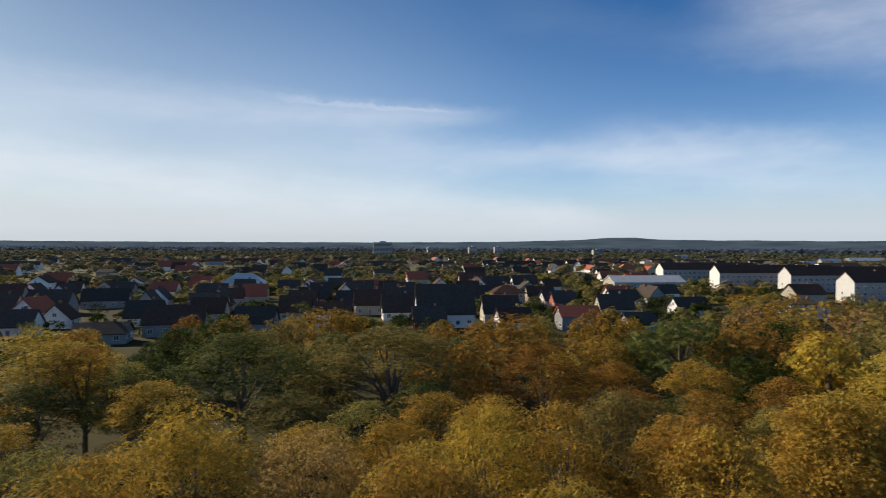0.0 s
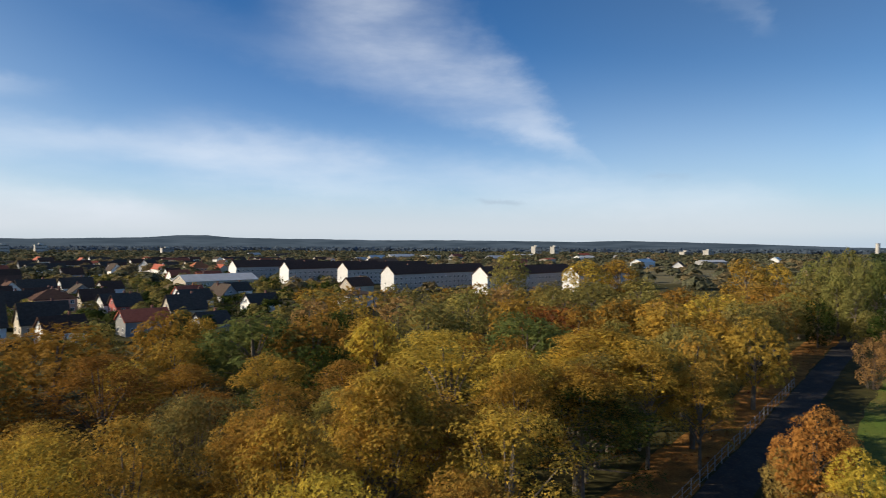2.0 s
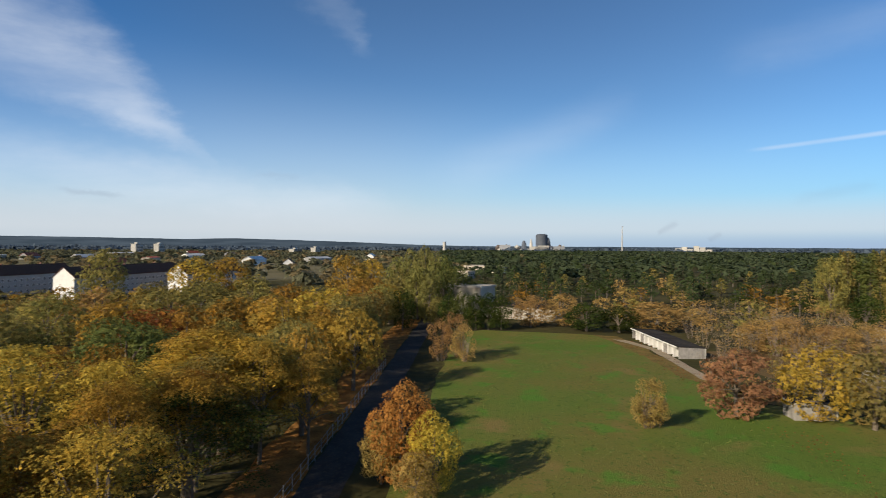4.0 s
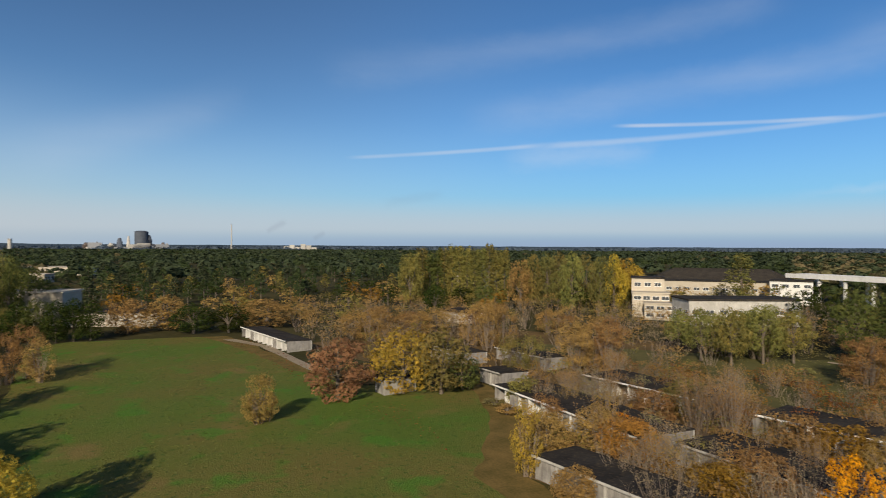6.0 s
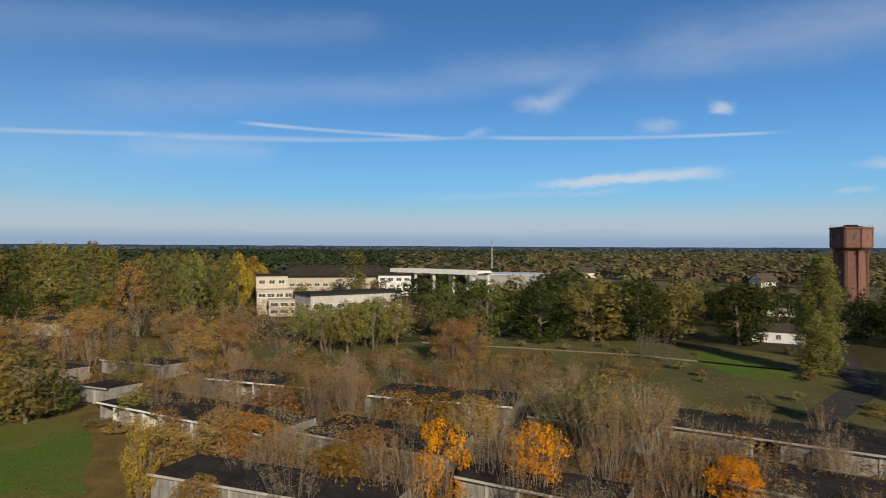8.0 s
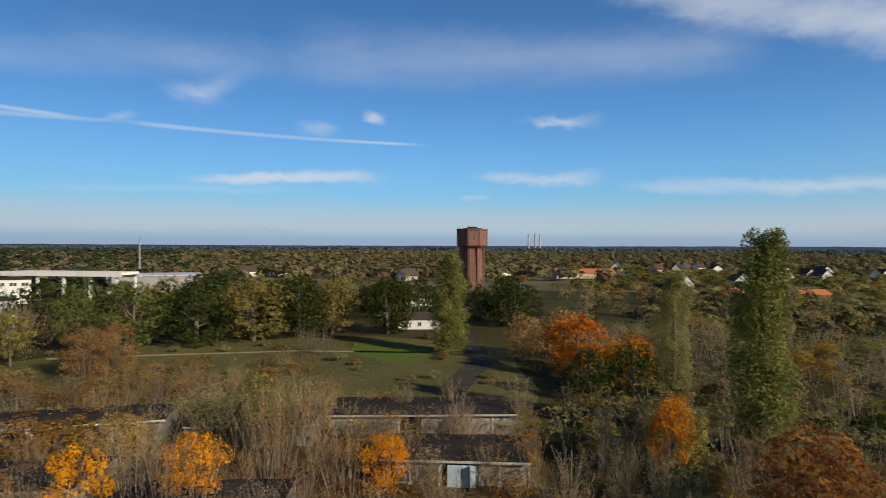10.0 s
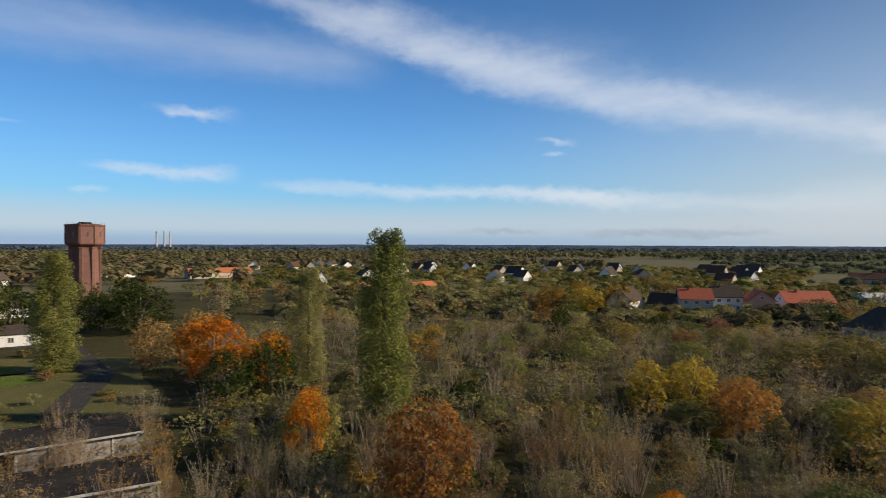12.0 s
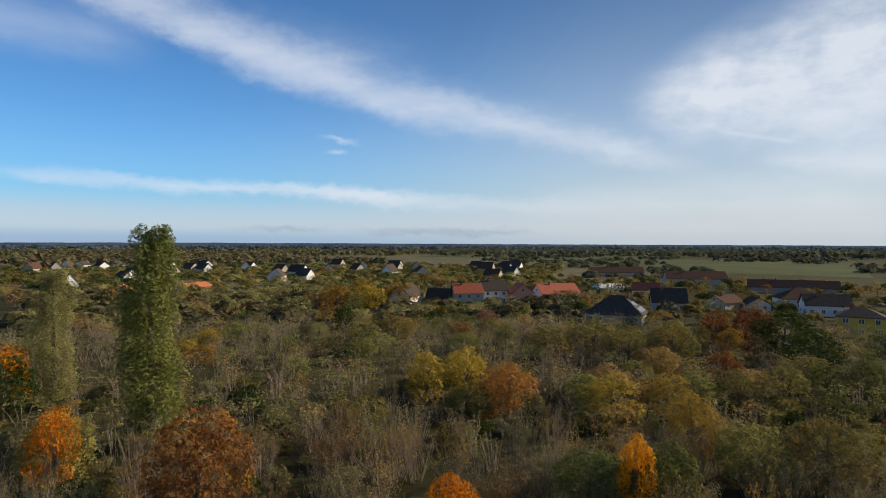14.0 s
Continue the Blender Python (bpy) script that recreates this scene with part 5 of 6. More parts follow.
def house(x, y, turn, L=11, W=9, eave=4.2, ridge=8.6, wall=None, roof=None, label="", windows=True, chimney=True, hip=False, dormer=False, solar=False, gable_windows=True, group="", name="house", sills=False, faces="-x +x -y +y"):
    """A house whose ridge runs along its own x: walls, roof, chimney, windows, door."""
    wall, roof = wall or WHITE, roof or SLATE
    ob = thing(name, pose(x, y, 0, 0, 0, turn), label, "house", group)
    if hip:
        body = Shape().box(-L / 2, -W / 2, -.3, L / 2, W / 2, eave)
        o, q = .5, W / 2 + .5
        r = max(L / 2 - W / 2, .4)
        rf = Shape()
        vs = [(-L / 2 - o, -q, eave), (L / 2 + o, -q, eave), (L / 2 + o, q, eave), (-L / 2 - o, q, eave), (-r, 0, ridge), (r, 0, ridge)]
        lo = [(vx, vy, eave - .2) for vx, vy, _ in vs[:4]]
        rf.add(vs + lo, [(0, 1, 5, 4), (1, 2, 5), (2, 3, 4, 5), (3, 0, 4), (6, 7, 1, 0), (7, 8, 2, 1), (8, 9, 3, 2), (9, 6, 0, 3), (9, 8, 7, 6)])
    else:
        body = Shape().prism([(-W / 2, -.3), (W / 2, -.3), (W / 2, eave), (0, ridge - .05), (-W / 2, eave)], -L / 2, L / 2)
        rf = gable_roof(L, W, eave, ridge)
    child("wall", body.mesh("wall", wall), ob)
    rp = child("roof", rf.mesh("roof", roof), ob)
    if chimney:
        child("chimney", Shape().box(L * .18, .4, ridge - 1.2, L * .18 + .6, 1.0, ridge + .9).box(L * .18 - .06, .34, ridge + .9, L * .18 + .66, 1.06, ridge + 1.0).mesh("chimney", BRICK), rp)
    if windows:
        floors = max(1, int(eave / 2.6))
        for fl in range(floors):
            nx = max(2, int(L / 3.2))
            for i in range(nx):
                px = -L / 2 + (i + .5) * L / nx
                for face, py in (("-y", -W / 2), ("+y", W / 2)):
                    if face not in faces:
                        continue
                    if fl == 0 and i == nx // 2 and face == "-y":
                        opening(ob, px, py, .1, 1.1, 2.1, face, "door")
                    else:
                        opening(ob, px, py, .9 + fl * 2.7, 1.25, 1.35, face, sill_too=sills)
            for face, px in (("-x", -L / 2), ("+x", L / 2)):
                if face not in faces:
                    continue
                for py in (-W / 4, W / 4):
                    opening(ob, px, py, .9 + fl * 2.7, 1.2, 1.35, face, sill_too=sills)
    if gable_windows and not hip and ridge - eave > 2.4:
        for face, px in (("-x", -L / 2), ("+x", L / 2)):
            if face not in faces:
                continue
            opening(ob, px, 0, eave + .5, 1.1, 1.2, face, sill_too=sills)
    if dormer:
        k = (ridge - eave) / (W / 2)
        for sg in (-1, 1):
            d = Shape().prism([(sg * W * .42, eave + .2), (sg * W * .42, eave + 2.2), (sg * W * .1, eave + 2.7), (sg * W * .1, eave + .4)], -L * .2, L * .2)
            child("dormer", d.mesh("dormer", wall), rp)
    if solar:
        k = (ridge - eave) / (W / 2)
        nrm = math.degrees(math.atan(k))
        for i in range(5):
            for j in range(2):
                p = child("solar_panel", box_mesh("solar_panel", SOLAR, -.8, -.95, 0, .8, .95, .05), rp)
                yy = -W / 2 + .9 + j * 2.0 * math.cos(radians(nrm)) + .5
                p.matrix_basis = pose(-L / 2 + 1.4 + i * 1.75, yy, eave + k * (yy + W / 2) + .34, nrm, 0, 0)
    GROWN.append((x, y, max(L, W) / 2))
    return ob


# apartment blocks: long three-storey slabs with white gable ends
def apartment_block(x, y, turn, L, W=10.0, eave=9.8, ridge=13.9):
    ob = thing("apartment_block", pose(x, y, 0, 0, 0, turn), "long white apartment block with dark gabled roof", "apartment block", "row of apartment blocks")
    gable = [(-W / 2, -.3), (W / 2, -.3), (W / 2, eave), (0, ridge - .05), (-W / 2, eave)]
    child("wall", Shape().prism(gable, .3, L - .3).mesh("wall", SHADEWALL), ob, "rendered long walls, greyed to look shaded")
    for x0 in (0, L - .3):
        child("gable_wall", Shape().prism(gable, x0, x0 + .3).mesh("gable_wall", WHITE), ob)
    rf = Shape()
    k = (ridge - eave) / (W / 2)
    for sg in (-1, 1):
        rf.prism([(sg * (W / 2 + .5), eave - k * .5), (0, ridge), (0, ridge + .3), (sg * (W / 2 + .5), eave - k * .5 + .3)], -.25, L + .25)
    rp = child("roof", rf.mesh("roof", BROWNROOF), ob)
    ch = box_mesh("chimney", BRICK, -.4, -.4, 0, .4, .4, 1.6)
    for i in range(3):
        c = child("chimney", ch, rp)
        c.matrix_basis = pose(L * (.2 + .3 * i), .6, ridge - .7)
    n = int(L / 3.4)
    for fl in range(3):
        for i in range(n):
            opening(ob, (i + .5) * L / n, -W / 2, 1.0 + fl * 2.7, 1.5, 1.4, "-y", sill_too=False)
    for fl in range(2):
        opening(ob, 0, 1.6, 1.2 + fl * 2.7, .8, 1.2, "-x")
    base = Shape().box(-.05, -W / 2 - .06, -.3, L + .05, W / 2 + .06, .5)
    child("plinth", base.mesh("plinth", GREYWALL), ob)
    GROWN.extend((x + s * math.cos(radians(turn)), y + s * math.sin(radians(turn)), 7) for s in range(0, int(L), 10))
    return ob


for bx_, by_, ln in ((147, 412, 70), (162, 362, 78), (188, 334, 74), (177, 267, 78), (208, 229, 84), (250, 205, 60)):
    apartment_block(bx_, by_, 9, ln)

# town north of the park: gables turned to the west
TOWN = [(-8, 184, 17, 9, 4.6, 12.6), (-27, 280, 14, 9, 3.0, 7.6), (5, 253, 16, 9, 3.2, 8.0), (21, 332, 15, 9, 3.6, 8.2), (39, 345, 14, 9, 3.4, 8.0),
        (40, 246, 12, 9, 3.0, 6.4), (67, 247, 12, 9, 3.0, 6.8), (82, 217, 12, 8, 3.0, 6.4), (-24, 228, 14, 10, 3.2, 8.6), (-45, 276, 13, 9, 3.0, 7.4)]
for x, y, L, W, e, r in TOWN:
    house(x + L / 2, y, 9, L, W, e, r, WHITE, SLATE, "white house with steep dark tiled roof", faces="-x -y", group="town houses")
house(-4, 176, 9, 9, 7, 3.0, 6.6, REDWALL, SLATE, "dark red gabled house with dark roof", group="town houses")
house(26, 250, 9, 13, 11, 5.6, 8.6, PINKWALL, BROWNROOF, "salmon-pink house with hipped brown roof", hip=True, group="town houses")
house(124, 210, 9, 15, 9, 5.2, 6.4, WHITE, SLATE, "flat white house with small windows", hip=True, group="town houses")
house(47, 238, 9, 9, 8, 3.0, 6.6, REDWALL, SLATE, "small house with bright red gable", group="town houses")
house(108, 326, 9, 40, 14, 6.0, 9.0, CREAM, METALROOF, "long cream school building with pale roof", group="town houses")
house(100, 330, 9, 14, 12, 6.4, 9.6, CREAM, ORANGEROOF, "cream house with orange roof", hip=True, group="town houses")
house(158, 522, 9, 16, 12, 6.0, 10.6, PINKWALL, ORANGEROOF, "orange house with tiled hipped roof", hip=True, group="town houses")
house(138, 600, 40, 14, 11, 6.0, 11.0, WHITE, SLATE, "white house with dark gabled roof", group="town houses")
house(-72, 164, 14, 15, 9, 3.6, 7.8, GREYWALL, BROWNROOF, "grey house with brown roof", group="town houses")
house(-84, 150, 14, 12, 8, 2.6, 4.8, GREYWALL, SLATE, "low outbuilding with grey roof", group="town houses")
house(-130, 235, 20, 16, 10, 3.2, 7.2, GREYWALL, SLATE, "house with dark roof", group="town houses")
house(-100, 306, 10, 20, 12, 5.6, 10.4, WHITE, METALROOF, "white house with pale hipped roof", hip=True, group="town houses")
house(-80, 208, 12, 12, 10, 4.6, 7.8, WHITE, SLATE, "white house with dark roof", group="town houses")
house(-50, 238, 12, 12, 9, 4.0, 8.0, PINKWALL, SLATE, "reddish house with dark roof", group="town houses")
house(56, 174, 15, 9, 7, 2.6, 5.4, WOODGREY, SLATE, "timber shed house with dark roof", group="town houses")

# village to the south-west
house(-171, -168, 22, 13, 9, 4.4, 8.6, WHITE, SLATE, "white cottage with dark grey roof", group="village houses")
house(-182, -160, 112, 9, 7, 3.0, 6.6, WHITE, SLATE, "small white house with dark roof", group="village houses")
house(-187, -150, -40, 11, 9, 5.4, 8.8, CREAM, REDROOF, "cream house with red tiled roof", group="village houses")
house(-204, -150, -36, 10, 9, 5.6, 9.4, WHITE, SLATE, "white two-storey house with black roof", group="village houses")
house(-211, -141, 50, 9, 9, 4.6, 8.2, PINKWALL, REDROOF, "salmon house with red roof", group="village houses")
house(-231, -136, -30, 18, 10, 3.6, 7.4, WHITE, REDROOF, "long white house with red tiled roof", group="village houses")
sun_house = house(-180, -84, 105, 17, 13, 3.0, 8.4, GREYWALL, SLATE, "black hipped-roof house with solar panels on its end slope", hip=True, group="village houses")
slope = math.degrees(math.atan2(5.4, 7.0))
panel = box_mesh("solar_panel", SOLAR, -.95, -.8, 0, .95, .8, .05)
for row, cnt in ((0, 5), (1, 3)):
    for i in range(cnt):
        k = 1.6 + row * 2.1
        child("solar_panel", panel, sun_house).matrix_basis = pose(9.0 - k, (i - (cnt - 1) / 2) * 1.7, 3.0 + k * 5.4 / 7.0 + .1, 0, slope, 0)
house(-226, -85, -62, 12, 9, 3.4, 8.0, CREAM, SLATE, "cream-gabled house with dark roof", group="village houses")
house(-242, -70, -20, 11, 9, 3.0, 5.4, CREAM, BROWNROOF, "cream bungalow with brown roof", group="village houses")
house(-245, -60, 30, 9, 8, 2.8, 5.0, WHITE, SLATE, "small white gabled house", group="village houses")
house(-267, -50, -60, 15, 12, 4.0, 7.8, WHITE, BROWNROOF, "white house with brown hipped roof", hip=True, group="village houses")
house(-246, -38, -65, 14, 9, 3.8, 7.2, WHITE, SLATE, "white house with dark grey roof", group="village houses")
house(-196, -22, -82, 10.5, 9, 5.4, 7.8, YELLOWWALL, SLATE, "yellow house with grey hipped roof", hip=True, group="village houses")
house(-280, -116, -70, 12, 8, 3.2, 6.4, WHITE, REDROOF, "white gabled house with red roof", group="village houses")
house(-290, -140, -30, 14, 8, 2.8, 4.4, WHITE, METALROOF, "low building with pale metal roof", group="village houses")
house(-348, -68, -75, 40, 11, 3.2, 6.6, GREYWALL, BROWNROOF, "long low barn with dull red-brown roof", windows=False, group="village houses", name="barn")
house(-392, -131, -55, 36, 12, 3.6, 7.8, CREAM, BROWNROOF, "long barn with dark roof and pale gable", windows=False, group="village houses", name="barn")
house(-442, -207, -55, 40, 12, 3.6, 7.4, CREAM, BROWNROOF, "far barn with dark roof and pale gable", windows=False, group="village houses", name="barn")
FARVILLAGE = [(-330, -418, 30), (-352, -405, 75), (-390, -442, 20), (-339, -351, -20), (-343, -321, 40), (-230, -345, 10), (-198, -638, 30), (-180, -610, 75), (-215, -650, 0),
              (-253, -663, 40), (-160, -600, 10), (-130, -640, 60), (-10, -517, 20), (6, -500, 70), (58, -421, 30), (169, -470, 15), (150, -480, 60), (190, -462, 0), (-300, -500, 35), (-400, -380, 15)]
rv = np.random.default_rng(12)
FARVILLAGE += [(d * math.sin(a), d * math.cos(a), rv.uniform(72, 115)) for a, d in zip(np.radians(rv.uniform(197, 238, 26)), rv.uniform(380, 680, 26))]
for i, (x, y, a) in enumerate(FARVILLAGE):
    house(x, y, 90 + (a - 90) * .6, 11 + i % 4, 8.4 + i % 3 * .6, 3.2 + i % 3 * .4, 7.6 + i % 4 * .4, (WHITE, CREAM, WHITE)[i % 3], (SLATE, BROWNROOF, SLATE)[i % 3], ("white", "cream", "white")[i % 3] + " village house with dark roof seen far off", windows=i < 8, chimney=i < 20, faces="-x -y", group="village houses")
house(-149, -298, 20, 18, 10, 2.6, 4.6, CREAM, ORANGEROOF, "low house with orange tiled roof among trees", group="village houses")
house(-118, -306, 60, 12, 9, 2.4, 4.4, CREAM, ORANGEROOF, "low house with orange roof among trees", group="village houses")
house(-72, -480, 10, 46, 13, 4.2, 7.4, CREAM, ORANGEROOF, "long building with bright orange roof", group="village houses")
house(30, -247, 10, 11, 9, 3.4, 5.4, WHITE, SLATE, "white villa behind trees", hip=True, group="village houses")
house(21, -178, 8, 12, 8, 3.2, 4.8, WHITE, SLATE, "white house behind dark trees", hip=True, group="village houses")

# houses scattered through the far town
rt = np.random.default_rng(5)
made = 0
while made < 205:
    near_by = made < 66
    b, d = rt.uniform(-42, 20 if near_by else 34), math.sqrt(rt.uniform(168 ** 2, 340 ** 2) if near_by else rt.uniform(300 ** 2, 950 ** 2))
    x, y, _ = spot(b, d)
    if not free(x, y, 6 if near_by else 7, 1.15):
        continue
    col = rt.random()
    big = d > 520 and rt.random() < .25
    house(x, y, 9 + 90 * (rt.random() < .3) + rt.uniform(-6, 6), (rt.uniform(8.5, 12) if near_by else rt.uniform(10, 15) * (2.4 if big else 1)), 8.0 if near_by else 9.5, rt.uniform(2.8, 4.2) if near_by else rt.uniform(3.0, 5.6), rt.uniform(6.6, 8.6) if near_by else rt.uniform(7.4, 9.6),
          (WHITE, CREAM, GREYWALL, WHITE)[int(col * 4)], (SLATE, BROWNROOF, SLATE, REDROOF)[int(rt.random() * 4)] if d > 330 else (SLATE, BROWNROOF, SLATE, REDROOF, BROWNROOF)[int(rt.random() * 5)],
          "gabled town house among garden trees", faces="-x -y", windows=d < 222, chimney=d < 330, gable_windows=d < 360, group="town houses")
    made += 1
for k in range(26):
    b, d = rt.uniform(20, 72), rt.uniform(620, 1700)
    x, y, _ = spot(b, d)
    house(x, y, rt.uniform(-10, 30), rt.uniform(20, 60), 14, rt.uniform(4, 7), rt.uniform(7, 11), (WHITE, CREAM, GREYWALL)[k % 3], (METALROOF, REDROOF, SLATE, METALROOF)[k % 4],
          "low white building in the far town", windows=False, chimney=False, gable_windows=False, group="far buildings", name="building")


def high_rise(x, y, w, dp, h, floors, label):
    ob = thing("high_rise", pose(x, y, 0, 0, 0, 8), label, "high-rise", "far high-rises")
    child("wall", Shape().box(-w / 2, -dp / 2, -1, w / 2, dp / 2, h).mesh("wall", CONCRETE), ob)
    child("roof", Shape().box(-w / 2 - .3, -dp / 2 - .3, h, w / 2 + .3, dp / 2 + .3, h + .8).box(-w / 6, -dp / 4, h + .8, w / 6, dp / 4, h + 4).mesh("roof", CONCRETE), ob)
    for f in range(floors):
        band = child("window", box_mesh("window", GLASS, -w / 2 + 1, -dp / 2 - .05, f * h / floors + 1.0, w / 2 - 1, -dp / 2 + .05, f * h / floors + 2.4), ob)


high_rise(-148, 1492, 46, 16, 34, 11, "pale eleven-storey slab in the far town")
for b, w, h in ((-1.2, 18, 22), (2.8, 24, 24), (5.2, 24, 24), (14.3, 30, 17), (47.5, 30, 26), (49.2, 26, 26), (60.6, 60, 14), (62.4, 40, 18)):
    x, y, _ = spot(b, 1750)
    high_rise(x, y, w, 14, h, 7, "pale apartment slab in the far town")

# ---- garages ----
def garage_row(x, y, turn, bays, label, width=3.0, depth=6.0, high=2.5, doors="odxodo", door_mat=None, pier=None, roof=None):
    """A row of lock-up garages: back and end walls, a pier between every two bays, swing doors, a sloping tar roof."""
    ob = thing("garage_row", pose(x, y, 0, 0, 0, turn), label, "garage", "rows of garages")
    L = bays * width
    pier_m, door_m = pier or CONCRETE, door_mat or WOODGREY
    child("rear_wall", box_mesh("rear_wall", CONCRETE, 0, depth - .2, -.2, L, depth, high - .3), ob)
    for xx in (0, L - .2):
        child("end_wall", Shape().prism([(0.02, -.2), (depth - .2, -.2), (depth - .2, high - .3), (0.02, high)], xx, xx + .2).mesh("end_wall", WOODGREY), ob)
    slab = Shape().prism([(-.45, high), (-.45, high + .14), (depth + .2, high - .16), (depth + .2, high - .3)], .01, width - .01).mesh("roof_slab", roof or TAR)
    for i in range(bays):
        child("roof_slab", slab, ob).matrix_basis = pose(i * width, 0, .03 * math.sin(i * 2.3 + x))
    child("fascia", box_mesh("fascia", pier_m, -.05, -.52, high - .06, L + .05, -.46, high + .18), ob, "weathered pale roof edge")
    inner = Shape().prism([(.3, -.2), (depth - .3, -.2), (depth - .3, high - .4), (.3, high - .12)], -.07, .07).mesh("partition", pier_m)
    pm = Shape().box(-.14, -.02, -.2, .14, .3, high - .02).box(-.2, -.06, -.2, .2, -.02, .25).mesh("pier", pier_m)
    dm = {}
    for i in range(1, bays):
        child("pier", pm, ob).matrix_basis = pose(i * width, 0, 0)
        child("partition", inner, ob).matrix_basis = pose(i * width, 0, 0)
    leaf_w = (width - .34) / 2
    prof = []
    for k in range(5):
        prof += [(k * leaf_w / 5 + .015, -.03), ((k + 1) * leaf_w / 5 - .015, -.03), ((k + 1) * leaf_w / 5, -.012)]
    prof = [(0, -.012)] + prof + [(leaf_w, .03), (0, .03)]
    m = len(prof)
    boards = Shape().add([(px, py, z) for z in (.05, high - .25) for px, py in prof],
                         [tuple(range(m - 1, -1, -1)), tuple(range(m, 2 * m))] + [(i, (i + 1) % m, m + (i + 1) % m, m + i) for i in range(m)])
    bl = boards.mesh("garage_door", door_m)
    for i in range(bays):
        what = doors[i % len(doors)]
        if what == "o":
            continue
        for sd in (0, 1):
            d = child("garage_door", bl, ob)
            ang = {"d": 0, "x": 75 if sd == 0 else 0, "h": 100}[what]
            d.matrix_basis = pose(i * width + .17 + (sd * 2 * leaf_w), .12, 0, 0, 0, (180 + ang) if sd else -ang)
    GROWN.extend((x + s * math.cos(radians(turn)) - 3 * math.sin(radians(turn)), y + s * math.sin(radians(turn)) + 3 * math.cos(radians(turn)), 3.2) for s in range(0, int(L) + 1, 3))
    return ob


# x, y of the eastern end of each front; fronts look north-west
garage_row(168.5, -4.8, 197, 10, "row of open garages with white piers and tar roof", doors="oodoo", pier=WHITE)
garage_row(86.3, -40.0, 188, 10, "long row of open garages with white piers", doors="oohooxdodo", pier=WHITE, depth=9.0)
garage_row(55.6, -30.4, 196, 8, "garage row with grey weathered board doors", doors="ddxddd")
garage_row(88.2, -57.4, 196, 7, "row of garages with white piers and dark roof", doors="ohoodod", pier=WHITE, depth=9.0)
garage_row(59.6, -64.8, 199, 7, "row of garages with white open doors", doors="hhodddd", pier=WHITE, depth=9.0)
garage_row(54.2, -47.2, 190, 6, "row of garages with pale concrete walls", doors="ddodxd", depth=9.0)
garage_row(20.5, -75.4, 187, 8, "long garage row with boarded doors", doors="dddodx", depth=10)
garage_row(11.0, -60.6, 181, 5, "garage row with one pale blue door", doors="xdhdd", depth=9.0)
blue = thing("garage_gate", pose(4.2, -60.25, 0, 0, 0, 181), "pale blue painted sheet metal garage gate", "gate")
for k in range(2):
    child("gate_leaf", Shape().box(k * 1.42, -.06, .05, k * 1.42 + 1.38, 0, 2.25).box(k * 1.42, -.1, .3, k * 1.42 + 1.38, -.06, .4).box(k * 1.42, -.1, 1.7, k * 1.42 + 1.38, -.06, 1.8).mesh("gate_leaf", DOORBLUE), blue)
garage_row(99.0, -43.0, 194, 2, "two small concrete garages", doors="dd")
garage_row(97.5, -23.6, 194, 1, "single concrete garage in a hedge", doors="d")
garage_row(118, -55, 194, 5, "garages with tar roof behind shrubs", doors="dodd")
garage_row(128, -42, 194, 5, "low garages with dark tar roof", doors="dodd")
garage_row(36, -69, 188, 5, "old garages overgrown with shrubs", doors="dodd")
garage_row(32, -47, 188, 5, "old garages overgrown with shrubs", doors="ddod")

# ---- works and halls ----
def works():
    # three-step office
    ob = thing("office_building", pose(178, -142, 0, 0, 0, 231.4), "cream stepped office building with window bands", "building")
    child("wall", Shape().box(-5.5, 0, -.2, 5.5, 11, 13.0).mesh("wall", CREAM), ob)
    child("annex", Shape().box(-5, -8, -.2, 7, -.01, 8.2).box(-5.3, -8.3, 8.2, 7.3, 0, 8.6).mesh("annex", CREAM), ob)
    child("annex", Shape().box(-1, -15, -.2, 13, -8.31, 5.4).box(-1.3, -15.3, 5.4, 13.3, -8.31, 5.7).mesh("annex", CREAM), ob)
    child("roof", Shape().box(-5.9, -.3, 13.0, 5.9, 11.4, 13.5).mesh("roof", TAR), ob)
    for i in range(4):
        opening(ob, -3.3 + i * 3.0, -8, 6.0, 2.4, 1.4, "-y")
        opening(ob, .8 + i * 3.3, -15, 3.4, 2.6, 1.3, "-y")
        opening(ob, .8 + i * 3.3, -15, 1.0, 2.6, 1.3, "-y")
    for i in range(3):
        opening(ob, -3.4 + i * 3.4, 0, 10.2, 2.2, 1.4, "-y")
    GROWN.append((176, -142, 16))


works()


def flat_hall(x, y, turn, L, W, h, wall, roof, label, bands=1, name="factory_hall", shed=0):
    ob = thing(name, pose(x, y, 0, 0, 0, turn), label, "hall", "works buildings")
    child("wall", box_mesh("wall", wall, -L / 2, -W / 2, -.3, L / 2, W / 2, h), ob)
    rp = child("roof", Shape().box(-L / 2 - .4, -W / 2 - .4, h, L / 2 + .4, W / 2 + .4, h + .5).mesh("roof", roof), ob)
    for k in range(shed):
        yy = -W / 2 + (k + .5) * W / shed
        child("skylight", Shape().prism([(yy - 1.5, h + .5), (yy + 1.5, h + .5), (yy, h + 1.6)], -L / 2 + 2, L / 2 - 2).mesh("skylight", TAR), rp)
    n = int(L / 4)
    for f in range(bands):
        for i in range(n):
            opening(ob, -L / 2 + (i + .5) * L / n, -W / 2, h * (f + .45) / bands, 2.6, 1.5, "-y")
    n = int(W / 4)
    for f in range(bands):
        for i in range(n):
            opening(ob, -L / 2, -W / 2 + (i + .5) * W / n, h * (f + .45) / bands, 2.6, 1.5, "-x")
    GROWN.append((x, y, max(L, W) / 2))
    return ob


